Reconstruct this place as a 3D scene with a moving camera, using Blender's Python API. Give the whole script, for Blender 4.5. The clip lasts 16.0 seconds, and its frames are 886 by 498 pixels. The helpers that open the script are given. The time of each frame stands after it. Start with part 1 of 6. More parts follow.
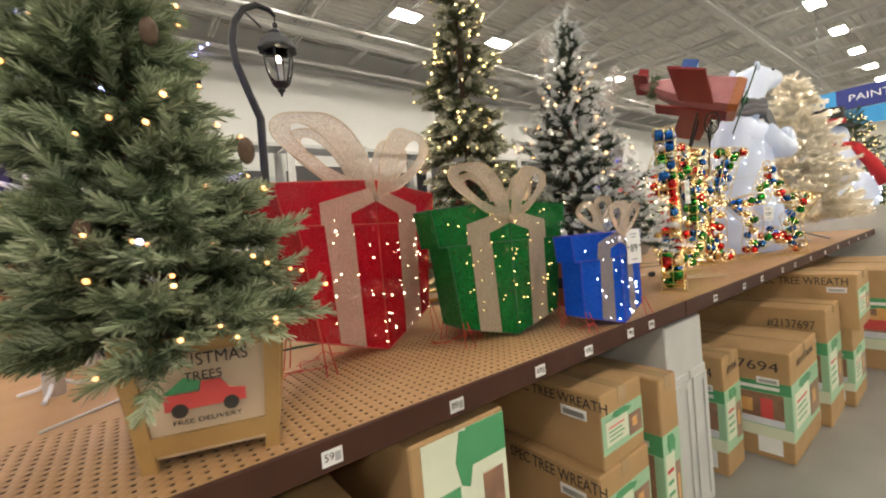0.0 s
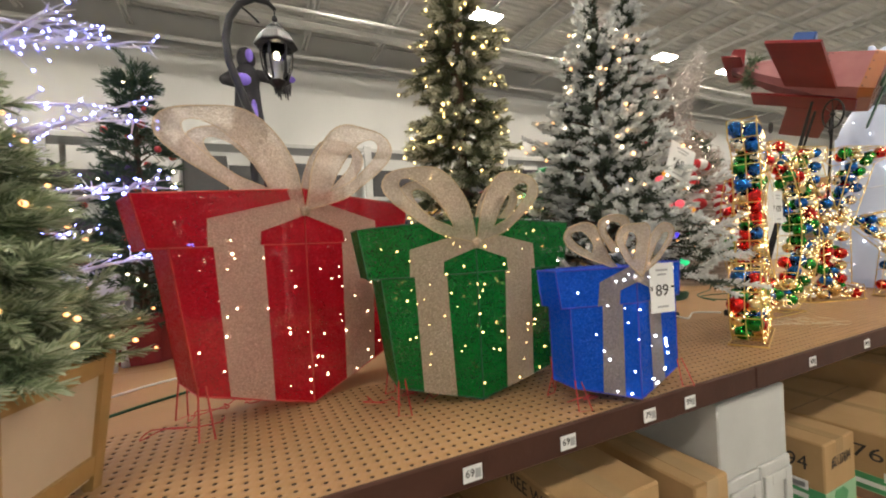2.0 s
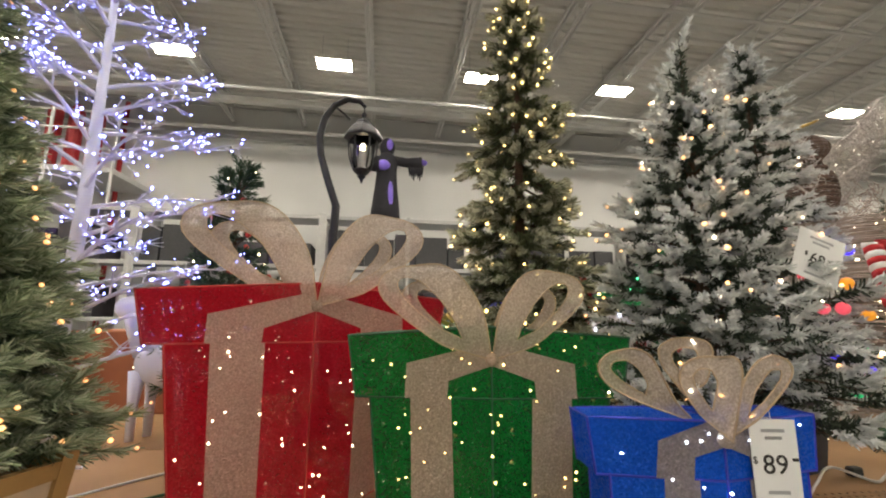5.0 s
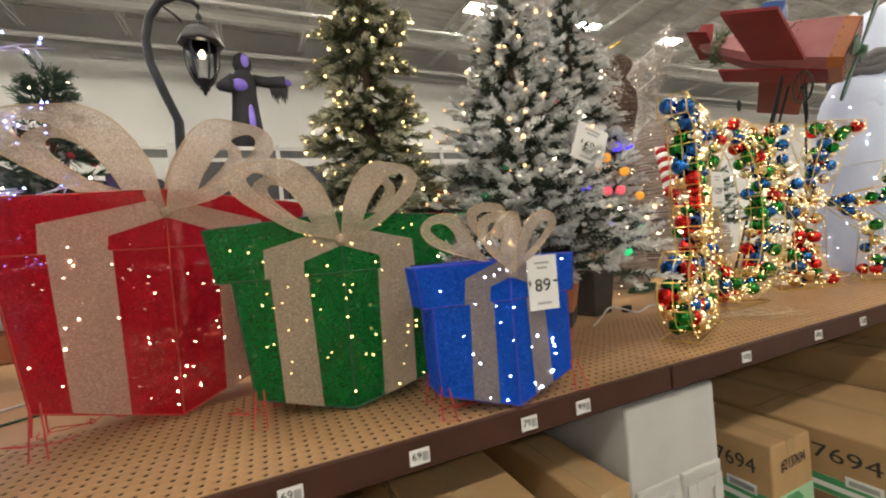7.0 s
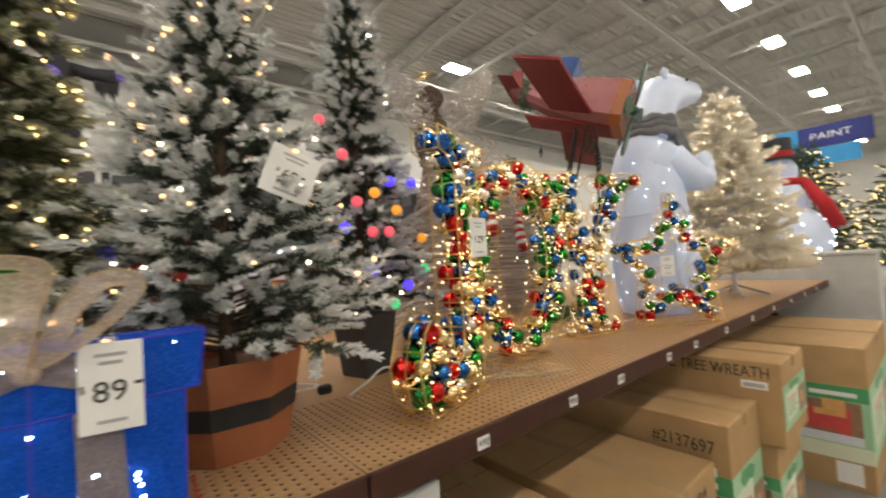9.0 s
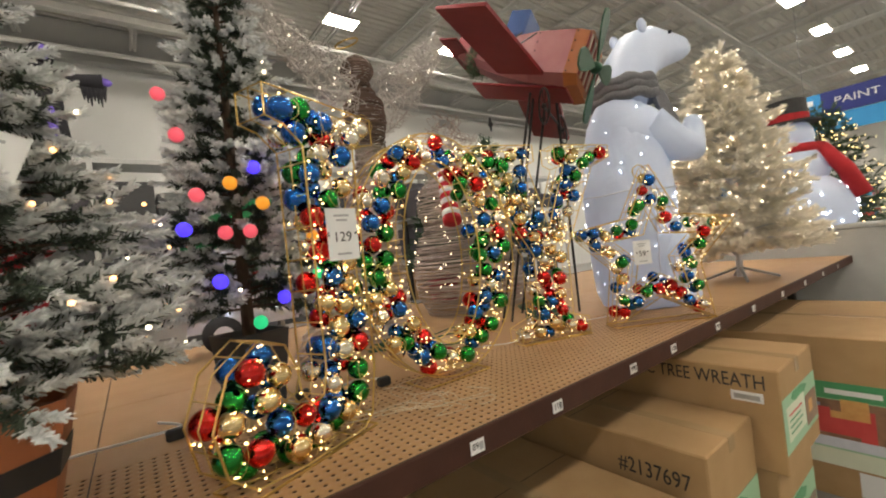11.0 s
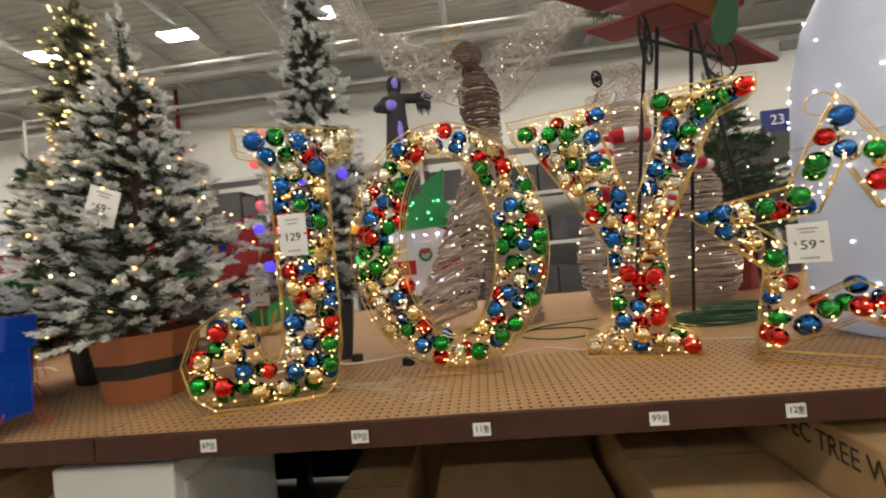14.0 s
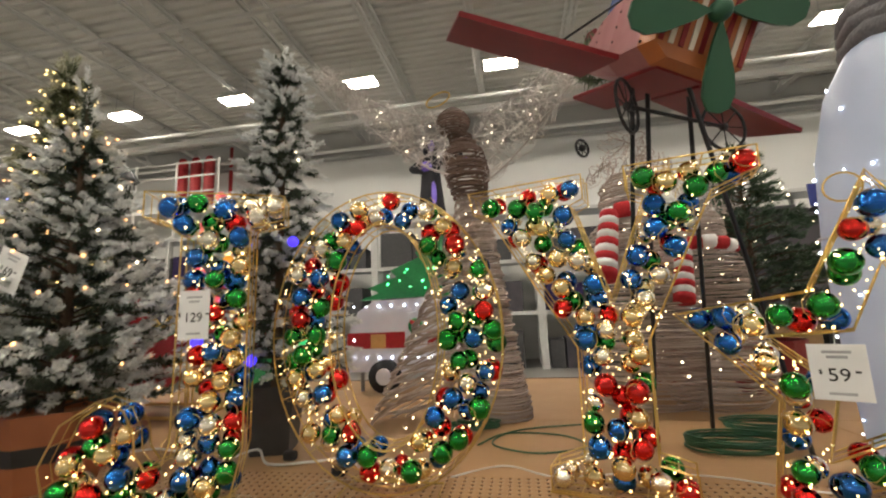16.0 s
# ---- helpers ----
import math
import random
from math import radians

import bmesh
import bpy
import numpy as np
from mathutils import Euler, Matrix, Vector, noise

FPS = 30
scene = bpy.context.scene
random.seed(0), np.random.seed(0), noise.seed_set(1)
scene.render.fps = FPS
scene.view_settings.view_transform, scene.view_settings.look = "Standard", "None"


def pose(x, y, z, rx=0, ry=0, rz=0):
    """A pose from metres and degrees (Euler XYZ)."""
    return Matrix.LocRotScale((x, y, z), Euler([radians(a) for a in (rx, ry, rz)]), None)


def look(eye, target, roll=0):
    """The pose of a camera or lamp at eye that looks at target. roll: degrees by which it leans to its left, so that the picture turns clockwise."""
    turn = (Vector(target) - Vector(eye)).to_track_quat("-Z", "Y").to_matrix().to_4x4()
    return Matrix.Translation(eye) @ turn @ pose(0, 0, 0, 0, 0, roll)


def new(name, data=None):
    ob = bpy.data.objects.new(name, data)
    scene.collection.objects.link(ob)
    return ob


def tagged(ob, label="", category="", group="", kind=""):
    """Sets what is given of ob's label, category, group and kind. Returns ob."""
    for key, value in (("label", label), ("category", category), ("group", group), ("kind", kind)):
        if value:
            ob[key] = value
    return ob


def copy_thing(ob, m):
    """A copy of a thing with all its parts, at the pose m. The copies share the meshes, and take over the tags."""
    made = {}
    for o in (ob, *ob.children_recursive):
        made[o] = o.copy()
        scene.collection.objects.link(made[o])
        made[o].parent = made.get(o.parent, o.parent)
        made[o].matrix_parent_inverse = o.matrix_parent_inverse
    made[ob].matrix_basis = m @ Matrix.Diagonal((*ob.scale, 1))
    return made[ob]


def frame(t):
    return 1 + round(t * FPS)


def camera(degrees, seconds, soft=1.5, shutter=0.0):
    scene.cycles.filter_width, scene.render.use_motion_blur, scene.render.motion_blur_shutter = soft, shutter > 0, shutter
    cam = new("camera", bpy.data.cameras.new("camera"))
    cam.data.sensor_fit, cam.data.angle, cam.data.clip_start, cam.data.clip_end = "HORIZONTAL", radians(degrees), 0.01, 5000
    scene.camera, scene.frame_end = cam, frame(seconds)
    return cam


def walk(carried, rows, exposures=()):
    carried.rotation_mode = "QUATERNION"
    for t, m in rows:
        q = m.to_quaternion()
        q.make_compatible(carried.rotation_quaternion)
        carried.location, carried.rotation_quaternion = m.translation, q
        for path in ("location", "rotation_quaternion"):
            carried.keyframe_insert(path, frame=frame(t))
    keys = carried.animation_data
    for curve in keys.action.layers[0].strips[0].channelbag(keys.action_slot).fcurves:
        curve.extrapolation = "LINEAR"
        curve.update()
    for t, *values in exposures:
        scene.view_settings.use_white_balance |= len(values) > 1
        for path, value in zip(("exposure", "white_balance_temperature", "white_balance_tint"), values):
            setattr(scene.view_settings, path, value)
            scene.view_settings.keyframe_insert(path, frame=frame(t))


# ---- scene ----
cam = camera(93.8, 16.0, soft=2.0, shutter=0.3)
PATH = [
    (0, (0.938, -0.778, 1.37), (2.156, 0.807, 1.309), -5.1),
    (0.5, (1.072, -0.697, 1.382), (2.217, 0.943, 1.327), -4.5),
    (1, (1.241, -0.714, 1.393), (2.188, 1.048, 1.362), -3.1),
    (1.5, (1.383, -0.755, 1.408), (2.221, 1.061, 1.391), -2.1),
    (2, (1.465, -0.704, 1.405), (2.337, 1.097, 1.393), -3.0),
    (2.5, (1.547, -0.61, 1.398), (2.407, 1.196, 1.387), -3.7),
    (3, (1.694, -0.586, 1.407), (2.292, 1.323, 1.424), -3.4),
    (3.2, (1.749, -0.595, 1.417), (2.158, 1.362, 1.466), -3.8),
    (5.3, (1.796, -0.635, 1.489), (2.095, 1.311, 1.842), 1.0),
    (5.5, (1.81, -0.643, 1.486), (2.207, 1.292, 1.8), 0.6),
    (6, (1.82, -0.66, 1.47), (2.404, 1.243, 1.666), -1.5),
    (6.5, (1.797, -0.703, 1.428), (2.531, 1.157, 1.494), -3.7),
    (7, (1.83, -0.78, 1.377), (2.635, 1.051, 1.358), -5.0),
    (7.5, (1.994, -0.85, 1.376), (2.802, 0.979, 1.333), -5.2),
    (8, (2.132, -0.902, 1.389), (2.909, 0.941, 1.396), -4.6),
    (8.5, (2.276, -0.844, 1.402), (3.246, 0.902, 1.497), -4.1),
    (9, (2.406, -0.76, 1.417), (3.684, 0.777, 1.482), -3.6),
    (9.2, (2.466, -0.77, 1.42), (3.829, 0.694, 1.437), -4.2),
    (11.3, (3.037, -0.75, 1.416), (4.157, 0.907, 1.44), -7.5),
    (11.5, (3.133, -0.763, 1.405), (4.126, 0.973, 1.438), -6.8),
    (12, (3.32, -0.808, 1.413), (4.013, 1.067, 1.482), -5.6),
    (12.5, (3.408, -0.871, 1.388), (3.864, 1.076, 1.434), -5.8),
    (13, (3.534, -0.976, 1.374), (3.838, 1.0, 1.322), -6.6),
    (13.5, (3.739, -0.989, 1.382), (3.823, 1.009, 1.364), -5.2),
    (14, (3.856, -0.997, 1.386), (3.681, 0.995, 1.418), -5.6),
    (14.5, (3.919, -1.058, 1.365), (3.499, 0.896, 1.431), -6.1),
    (15, (4.023, -1.014, 1.373), (3.556, 0.93, 1.427), -4.0),
    (15.5, (4.118, -0.847, 1.412), (3.703, 1.104, 1.571), -1.4),
    (16, (4.121, -0.761, 1.462), (3.786, 1.185, 1.78), -2.3),
]
walk(cam, [(t, look(eye, target, roll)) for t, eye, target, roll in PATH],
     exposures=((0.0, 0.29), (3.0, 0.07), (5.5, -0.10), (7.0, 0.08), (9.0, 0.0), (11.5, -0.15), (14.0, -0.06), (16.0, -0.18)))
# ---------------------------------------------------------------- light
world = bpy.data.worlds.new("store_world")
scene.world = world
world.use_nodes = True
world.node_tree.nodes["Background"].inputs[0].default_value = (0.75, 0.85, 1.0, 1)
world.node_tree.nodes["Background"].inputs[1].default_value = 0.05
PANEL_POWER = 102.0


# ---------------------------------------------------------------- materials
def ramp_mat(name, c1, c2, rough=0.6, metal=0.0, scale=20.0, detail=6.0, bump=0.0, bump_scale=None, island=False, stain=0.25, coords="Object",
             spec=0.5, sheen=0.0, coat=0.0):
    """Surface whose colour wanders between c1 and c2 at two scales, with fine relief."""
    m = bpy.data.materials.new(name)
    m.use_nodes = True
    nt = m.node_tree
    bsdf = nt.nodes["Principled BSDF"]
    tc = nt.nodes.new("ShaderNodeTexCoord")
    n1 = nt.nodes.new("ShaderNodeTexNoise")
    n1.inputs["Scale"].default_value = scale
    n1.inputs["Detail"].default_value = detail
    n2 = nt.nodes.new("ShaderNodeTexNoise")
    n2.inputs["Scale"].default_value = scale * 0.13
    n2.inputs["Detail"].default_value = 3
    nt.links.new(tc.outputs[coords], n1.inputs["Vector"])
    nt.links.new(tc.outputs[coords], n2.inputs["Vector"])
    mix = nt.nodes.new("ShaderNodeMix")
    mix.data_type = "RGBA"
    mix.inputs[6].default_value = (*c1, 1)
    mix.inputs[7].default_value = (*c2, 1)
    add = nt.nodes.new("ShaderNodeMath")
    add.operation = "MULTIPLY_ADD"
    add.inputs[1].default_value = stain * 2
    nt.links.new(n2.outputs["Fac"], add.inputs[0])
    if island:
        g = nt.nodes.new("ShaderNodeNewGeometry")
        nt.links.new(g.outputs["Random Per Island"], add.inputs[2])
    else:
        nt.links.new(n1.outputs["Fac"], add.inputs[2])
    sub = nt.nodes.new("ShaderNodeMath")
    sub.operation = "SUBTRACT"
    sub.use_clamp = True
    sub.inputs[1].default_value = stain
    nt.links.new(add.outputs[0], sub.inputs[0])
    nt.links.new(sub.outputs[0], mix.inputs[0])
    nt.links.new(mix.outputs[2], bsdf.inputs["Base Color"])
    bsdf.inputs["Roughness"].default_value = rough
    bsdf.inputs["Metallic"].default_value = metal
    bsdf.inputs["Specular IOR Level"].default_value = spec
    bsdf.inputs["Coat Weight"].default_value = coat
    if sheen:
        bsdf.inputs["Sheen Weight"].default_value = sheen
    if bump:
        b = nt.nodes.new("ShaderNodeBump")
        b.inputs["Strength"].default_value = bump
        b.inputs["Distance"].default_value = 0.01
        n3 = nt.nodes.new("ShaderNodeTexNoise")
        n3.inputs["Scale"].default_value = bump_scale or scale * 4
        n3.inputs["Detail"].default_value = 4
        nt.links.new(tc.outputs[coords], n3.inputs["Vector"])
        nt.links.new(n3.outputs["Fac"], b.inputs["Height"])
        nt.links.new(b.outputs[0], bsdf.inputs["Normal"])
    return m


def glow_mat(name, colour, strength):
    """A lamp or small bulb that gives off light."""
    m = bpy.data.materials.new(name)
    m.use_nodes = True
    b = m.node_tree.nodes["Principled BSDF"]
    b.inputs["Base Color"].default_value = (0.8, 0.8, 0.8, 1)
    b.inputs["Emission Color"].default_value = (*colour, 1)
    b.inputs["Emission Strength"].default_value = strength
    return m


def bulb_mat(name, colour, strength):
    m = glow_mat(name, colour, strength)
    m.cycles.emission_sampling = "NONE"
    return m


def fabric_mat(name, colour, dark, see=0.4, glitter=0.3):
    """Sheer glitter mesh: woven threads with open gaps between them."""
    m = ramp_mat(name, dark, colour, rough=0.38, scale=9, stain=0.2, spec=0.15)
    nt = m.node_tree
    bsdf = nt.nodes["Principled BSDF"]
    out = nt.nodes["Material Output"]
    tr = nt.nodes.new("ShaderNodeBsdfTransparent")
    tl = nt.nodes.new("ShaderNodeBsdfTranslucent")
    tl.inputs[0].default_value = (*colour, 1)
    m1 = nt.nodes.new("ShaderNodeMixShader")
    m1.inputs[0].default_value = 0.35
    nt.links.new(bsdf.outputs[0], m1.inputs[1])
    nt.links.new(tl.outputs[0], m1.inputs[2])
    m2 = nt.nodes.new("ShaderNodeMixShader")
    tc = nt.nodes.new("ShaderNodeTexCoord")
    v = nt.nodes.new("ShaderNodeTexNoise")
    v.inputs["Scale"].default_value = 260
    nt.links.new(tc.outputs["Object"], v.inputs["Vector"])
    r = nt.nodes.new("ShaderNodeMapRange")
    r.inputs[1].default_value, r.inputs[2].default_value = 0.35, 0.65
    r.inputs[3].default_value, r.inputs[4].default_value = max(0, see - 0.12), min(1, see + 0.12)
    nt.links.new(v.outputs["Fac"], r.inputs[0])
    nt.links.new(r.outputs[0], m2.inputs[0])
    nt.links.new(m1.outputs[0], m2.inputs[1])
    nt.links.new(tr.outputs[0], m2.inputs[2])
    nt.links.new(m2.outputs[0], out.inputs[0])
    # flecks of glitter
    w = nt.nodes.new("ShaderNodeTexVoronoi")
    w.inputs["Scale"].default_value = 300
    nt.links.new(tc.outputs["Object"], w.inputs["Vector"])
    cmpn = nt.nodes.new("ShaderNodeMath")
    cmpn.operation = "LESS_THAN"
    cmpn.inputs[1].default_value = glitter * 0.5
    nt.links.new(w.outputs["Distance"], cmpn.inputs[0])
    nt.links.new(cmpn.outputs[0], bsdf.inputs["Metallic"])
    # each fleck leans its own way
    geo = nt.nodes.new("ShaderNodeNewGeometry")
    lean = nt.nodes.new("ShaderNodeVectorMath")
    lean.operation = "MULTIPLY_ADD"
    lean.inputs[1].default_value = (1.1, 1.1, 1.1)
    off = nt.nodes.new("ShaderNodeVectorMath")
    off.operation = "SUBTRACT"
    off.inputs[1].default_value = (0.55, 0.55, 0.55)
    nt.links.new(geo.outputs["Normal"], off.inputs[0])
    nt.links.new(w.outputs["Color"], lean.inputs[0])
    nt.links.new(off.outputs[0], lean.inputs[2])
    unit = nt.nodes.new("ShaderNodeVectorMath")
    unit.operation = "NORMALIZE"
    nt.links.new(lean.outputs[0], unit.inputs[0])
    nt.links.new(unit.outputs[0], bsdf.inputs["Normal"])
    return m


def peg_mat(name):
    """Tan hardboard; the peg holes are drawn at their inch pitch where the sheet lies far back."""
    m = ramp_mat(name, (0.36, 0.207, 0.094), (0.46, 0.283, 0.140), rough=0.5, scale=7, stain=0.3, bump=0.05, bump_scale=120, spec=0.3)
    return m


def thin_leaf(m, share, colour):
    """Thin foil or plastic needle that lets part of the light through."""
    nt = m.node_tree
    tl = nt.nodes.new("ShaderNodeBsdfTranslucent")
    tl.inputs[0].default_value = (*colour, 1)
    mx = nt.nodes.new("ShaderNodeMixShader")
    mx.inputs[0].default_value = share
    nt.links.new(nt.nodes["Principled BSDF"].outputs[0], mx.inputs[1])
    nt.links.new(tl.outputs[0], mx.inputs[2])
    nt.links.new(mx.outputs[0], nt.nodes["Material Output"].inputs[0])


M = {}
M["peg"] = peg_mat("pegboard")
# hardboard of the hole walls, darkened to carry the shade inside them
M["peg_hole_shade"] = ramp_mat("hole_wall_shade", (0.035, 0.02, 0.012), (0.06, 0.035, 0.02), 0.8, scale=30)
M["peg_far"] = peg_mat("pegboard_back")
M["beam"] = ramp_mat("beam_paint", (0.042, 0.016, 0.010), (0.072, 0.028, 0.018), 0.55, scale=14, bump=0.08, spec=0.25)
M["floor"] = ramp_mat("floor_concrete", (0.19, 0.183, 0.17), (0.28, 0.27, 0.25), 0.28, scale=3.0, bump=0.05, bump_scale=60)
M["card"] = ramp_mat("cardboard", (0.36, 0.22, 0.10), (0.47, 0.31, 0.155), 0.75, spec=0.2, scale=8, bump=0.08, bump_scale=90)
# same board as cardboard, about a quarter darker
M["card_dark"] = ramp_mat("cardboard_darker", (0.28, 0.17, 0.08), (0.36, 0.23, 0.115), 0.75, spec=0.2, scale=8, bump=0.08, bump_scale=90)
M["tape"] = ramp_mat("packing_tape", (0.40, 0.27, 0.14), (0.48, 0.34, 0.19), 0.18, scale=12)
M["ink"] = ramp_mat("black_ink", (0.02, 0.018, 0.015), (0.04, 0.035, 0.03), 0.7, scale=60)
M["cream"] = ramp_mat("label_cream", (0.62, 0.66, 0.50), (0.72, 0.75, 0.60), 0.45, scale=12)
M["labgreen"] = ramp_mat("label_green", (0.05, 0.26, 0.10), (0.09, 0.36, 0.16), 0.4, scale=12)
M["labmint"] = ramp_mat("label_mint", (0.28, 0.50, 0.30), (0.36, 0.58, 0.38), 0.4, scale=12)
M["labphoto"] = ramp_mat("label_photo", (0.10, 0.06, 0.05), (0.42, 0.22, 0.12), 0.35, scale=16, stain=0.6)
M["snowwhite"] = ramp_mat("label_snow", (0.55, 0.58, 0.64), (0.72, 0.74, 0.78), 0.4, scale=30)
M["labwarm"] = ramp_mat("label_window_glow", (0.55, 0.26, 0.08), (0.75, 0.45, 0.16), 0.4, scale=30)
M["labblue"] = ramp_mat("label_blue_grey", (0.20, 0.24, 0.34), (0.34, 0.38, 0.48), 0.35, scale=20)
M["paper"] = ramp_mat("white_paper", (0.72, 0.72, 0.71), (0.82, 0.82, 0.81), 0.6, scale=15)
M["labred"] = ramp_mat("label_red", (0.55, 0.05, 0.05), (0.65, 0.09, 0.08), 0.5, scale=15)
M["wash"] = ramp_mat("whitewashed_wood", (0.42, 0.42, 0.41), (0.58, 0.58, 0.56), 0.55, scale=6, bump=0.1, stain=0.4)
M["steel"] = ramp_mat("galvanised_steel", (0.35, 0.36, 0.37), (0.5, 0.5, 0.51), 0.4, metal=0.8, scale=20)
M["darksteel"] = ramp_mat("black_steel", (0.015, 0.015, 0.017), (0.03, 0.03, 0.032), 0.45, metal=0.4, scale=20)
M["wall"] = ramp_mat("wall_paint", (0.66, 0.66, 0.64), (0.72, 0.72, 0.70), 0.8, scale=1.2, bump=0.06, bump_scale=8)
M["walltrim"] = ramp_mat("wall_upper_paint", (0.42, 0.42, 0.41), (0.47, 0.47, 0.455), 0.8, scale=1.2)
M["deck"] = ramp_mat("ceiling_deck_paint", (0.58, 0.565, 0.52), (0.66, 0.645, 0.60), 0.75, scale=1.0)
M["joist"] = ramp_mat("joist_paint", (0.55, 0.545, 0.52), (0.64, 0.63, 0.60), 0.6, scale=3)
M["panel"] = glow_mat("ceiling_lamp_glow", (1.0, 0.92, 0.79), PANEL_POWER)
M["red_f"] = fabric_mat("red_mesh_fabric", (0.56, 0.010, 0.028), (0.40, 0.005, 0.014), 0.24)
M["green_f"] = fabric_mat("green_mesh_fabric", (0.010, 0.23, 0.045), (0.005, 0.14, 0.025), 0.18)
M["blue_f"] = fabric_mat("blue_mesh_fabric", (0.012, 0.14, 0.78), (0.006, 0.09, 0.58), 0.05)
M["gold_f"] = fabric_mat("champagne_mesh_fabric", (0.70, 0.54, 0.44), (0.58, 0.43, 0.33), 0.22)
M["gold_b"] = fabric_mat("champagne_bow_fabric", (0.76, 0.63, 0.51), (0.66, 0.52, 0.41), 0.42)
M["bluegold_f"] = fabric_mat("silver_ribbon_fabric", (0.42, 0.36, 0.33), (0.34, 0.28, 0.25), 0.10)
M["goldwire"] = ramp_mat("gold_wire", (0.62, 0.42, 0.13), (0.76, 0.54, 0.20), 0.32, metal=1.0, scale=40)
M["champwire"] = ramp_mat("champagne_wire", (0.45, 0.33, 0.22), (0.55, 0.42, 0.28), 0.4, metal=0.6, scale=40)
M["redwire"] = ramp_mat("red_wire", (0.45, 0.03, 0.03), (0.55, 0.05, 0.04), 0.4, scale=40)
M["greenwire"] = ramp_mat("green_cord", (0.01, 0.07, 0.03), (0.02, 0.10, 0.045), 0.45, scale=40)
M["whitewire"] = ramp_mat("white_cord", (0.62, 0.62, 0.60), (0.74, 0.74, 0.72), 0.45, scale=40)
M["clearwire"] = ramp_mat("clear_cord", (0.55, 0.48, 0.36), (0.68, 0.6, 0.46), 0.2, scale=40)
for key, c in (("o_red", (0.62, 0.018, 0.016)), ("o_blue", (0.016, 0.13, 0.50)), ("o_green", (0.012, 0.26, 0.035)), ("o_gold", (0.80, 0.62, 0.32)), ("o_silver", (0.82, 0.76, 0.64))):
    M[key] = ramp_mat("ornament_" + key[2:], c, tuple(min(1, v * 1.25) for v in c), 0.06, metal=1.0, scale=3, bump=0.12, bump_scale=4, coat=0.5)
M["bulb_warm"] = bulb_mat("warm_fairy_bulb", (1.0, 0.66, 0.26), 9)
M["bulb_white"] = bulb_mat("soft_white_fairy_bulb", (1.0, 0.80, 0.52), 11)
M["bulb_orange"] = bulb_mat("amber_fairy_bulb", (1.0, 0.44, 0.13), 5)
M["bulb_yellow"] = bulb_mat("yellow_fairy_bulb", (1.0, 0.66, 0.22), 7)
M["bulb_amber"] = bulb_mat("deep_amber_fairy_bulb", (1.0, 0.38, 0.10), 2.6)
M["bulb_cool"] = glow_mat("cool_fairy_bulb", (0.16, 0.20, 1.0), 22)
M["bulb_cool_dim"] = bulb_mat("pale_violet_fairy_bulb", (0.42, 0.42, 1.0), 5)
M["bulb_ice"] = bulb_mat("ice_white_bulb", (0.75, 0.85, 1.0), 12)
M["bulb_green"] = bulb_mat("green_bulb", (0.05, 1.0, 0.35), 5)
M["globe_pink"] = bulb_mat("pink_globe", (1.0, 0.12, 0.16), 0.7)
M["globe_blue"] = bulb_mat("blue_globe", (0.07, 0.04, 1.0), 1.8)
M["globe_green"] = bulb_mat("green_globe", (0.03, 0.85, 0.30), 0.7)
M["globe_amber"] = bulb_mat("amber_globe", (1.0, 0.38, 0.03), 0.7)
for key, c in (("pink", (0.75, 0.10, 0.14)), ("blue", (0.05, 0.03, 0.75)), ("green", (0.03, 0.55, 0.22)), ("amber", (0.75, 0.28, 0.03))):
    M["globe_" + key].node_tree.nodes["Principled BSDF"].inputs["Base Color"].default_value = (*c, 1)
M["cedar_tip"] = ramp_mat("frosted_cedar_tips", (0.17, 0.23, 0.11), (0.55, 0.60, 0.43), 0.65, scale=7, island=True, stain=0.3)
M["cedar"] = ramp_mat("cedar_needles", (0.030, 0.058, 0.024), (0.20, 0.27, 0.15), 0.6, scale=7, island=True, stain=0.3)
M["flock_under"] = ramp_mat("flocked_inner_needles", (0.012, 0.024, 0.013), (0.10, 0.13, 0.085), 0.7, scale=18, island=True, stain=0.4)
M["flock"] = ramp_mat("flocked_needles", (0.52, 0.55, 0.53), (0.90, 0.91, 0.90), 0.85, scale=22, island=True, stain=0.3)
M["flock_white"] = ramp_mat("heavy_flock_needles", (0.50, 0.53, 0.52), (0.90, 0.91, 0.91), 0.85, scale=22, island=True, stain=0.3)
M["slim_under"] = ramp_mat("slim_tree_needles", (0.03, 0.045, 0.02), (0.20, 0.22, 0.11), 0.7, scale=18, island=True, stain=0.4)
M["slim_tip"] = ramp_mat("slim_tree_frosted_tips", (0.26, 0.27, 0.17), (0.78, 0.77, 0.62), 0.8, scale=18, island=True, stain=0.4)
M["pine"] = ramp_mat("dark_pine_needles", (0.012, 0.035, 0.014), (0.05, 0.10, 0.045), 0.55, scale=7, island=True, stain=0.3)
M["cream_needle"] = ramp_mat("cream_tinsel_needles", (0.88, 0.84, 0.75), (0.97, 0.95, 0.90), 0.5, scale=7, island=True)
thin_leaf(M["cream_needle"], 0.5, (0.95, 0.9, 0.8))
thin_leaf(M["flock"], 0.25, (0.9, 0.9, 0.9))
thin_leaf(M["flock_white"], 0.25, (0.9, 0.9, 0.9))
M["bark"] = ramp_mat("brown_bark", (0.06, 0.035, 0.02), (0.12, 0.075, 0.045), 0.85, scale=30, bump=0.4)
M["whitebark"] = ramp_mat("white_painted_branch", (0.66, 0.66, 0.72), (0.78, 0.78, 0.82), 0.6, scale=30, bump=0.2)
M["crate"] = ramp_mat("golden_stained_wood", (0.30, 0.17, 0.055), (0.44, 0.27, 0.10), 0.55, scale=9, stain=0.35, bump=0.15)
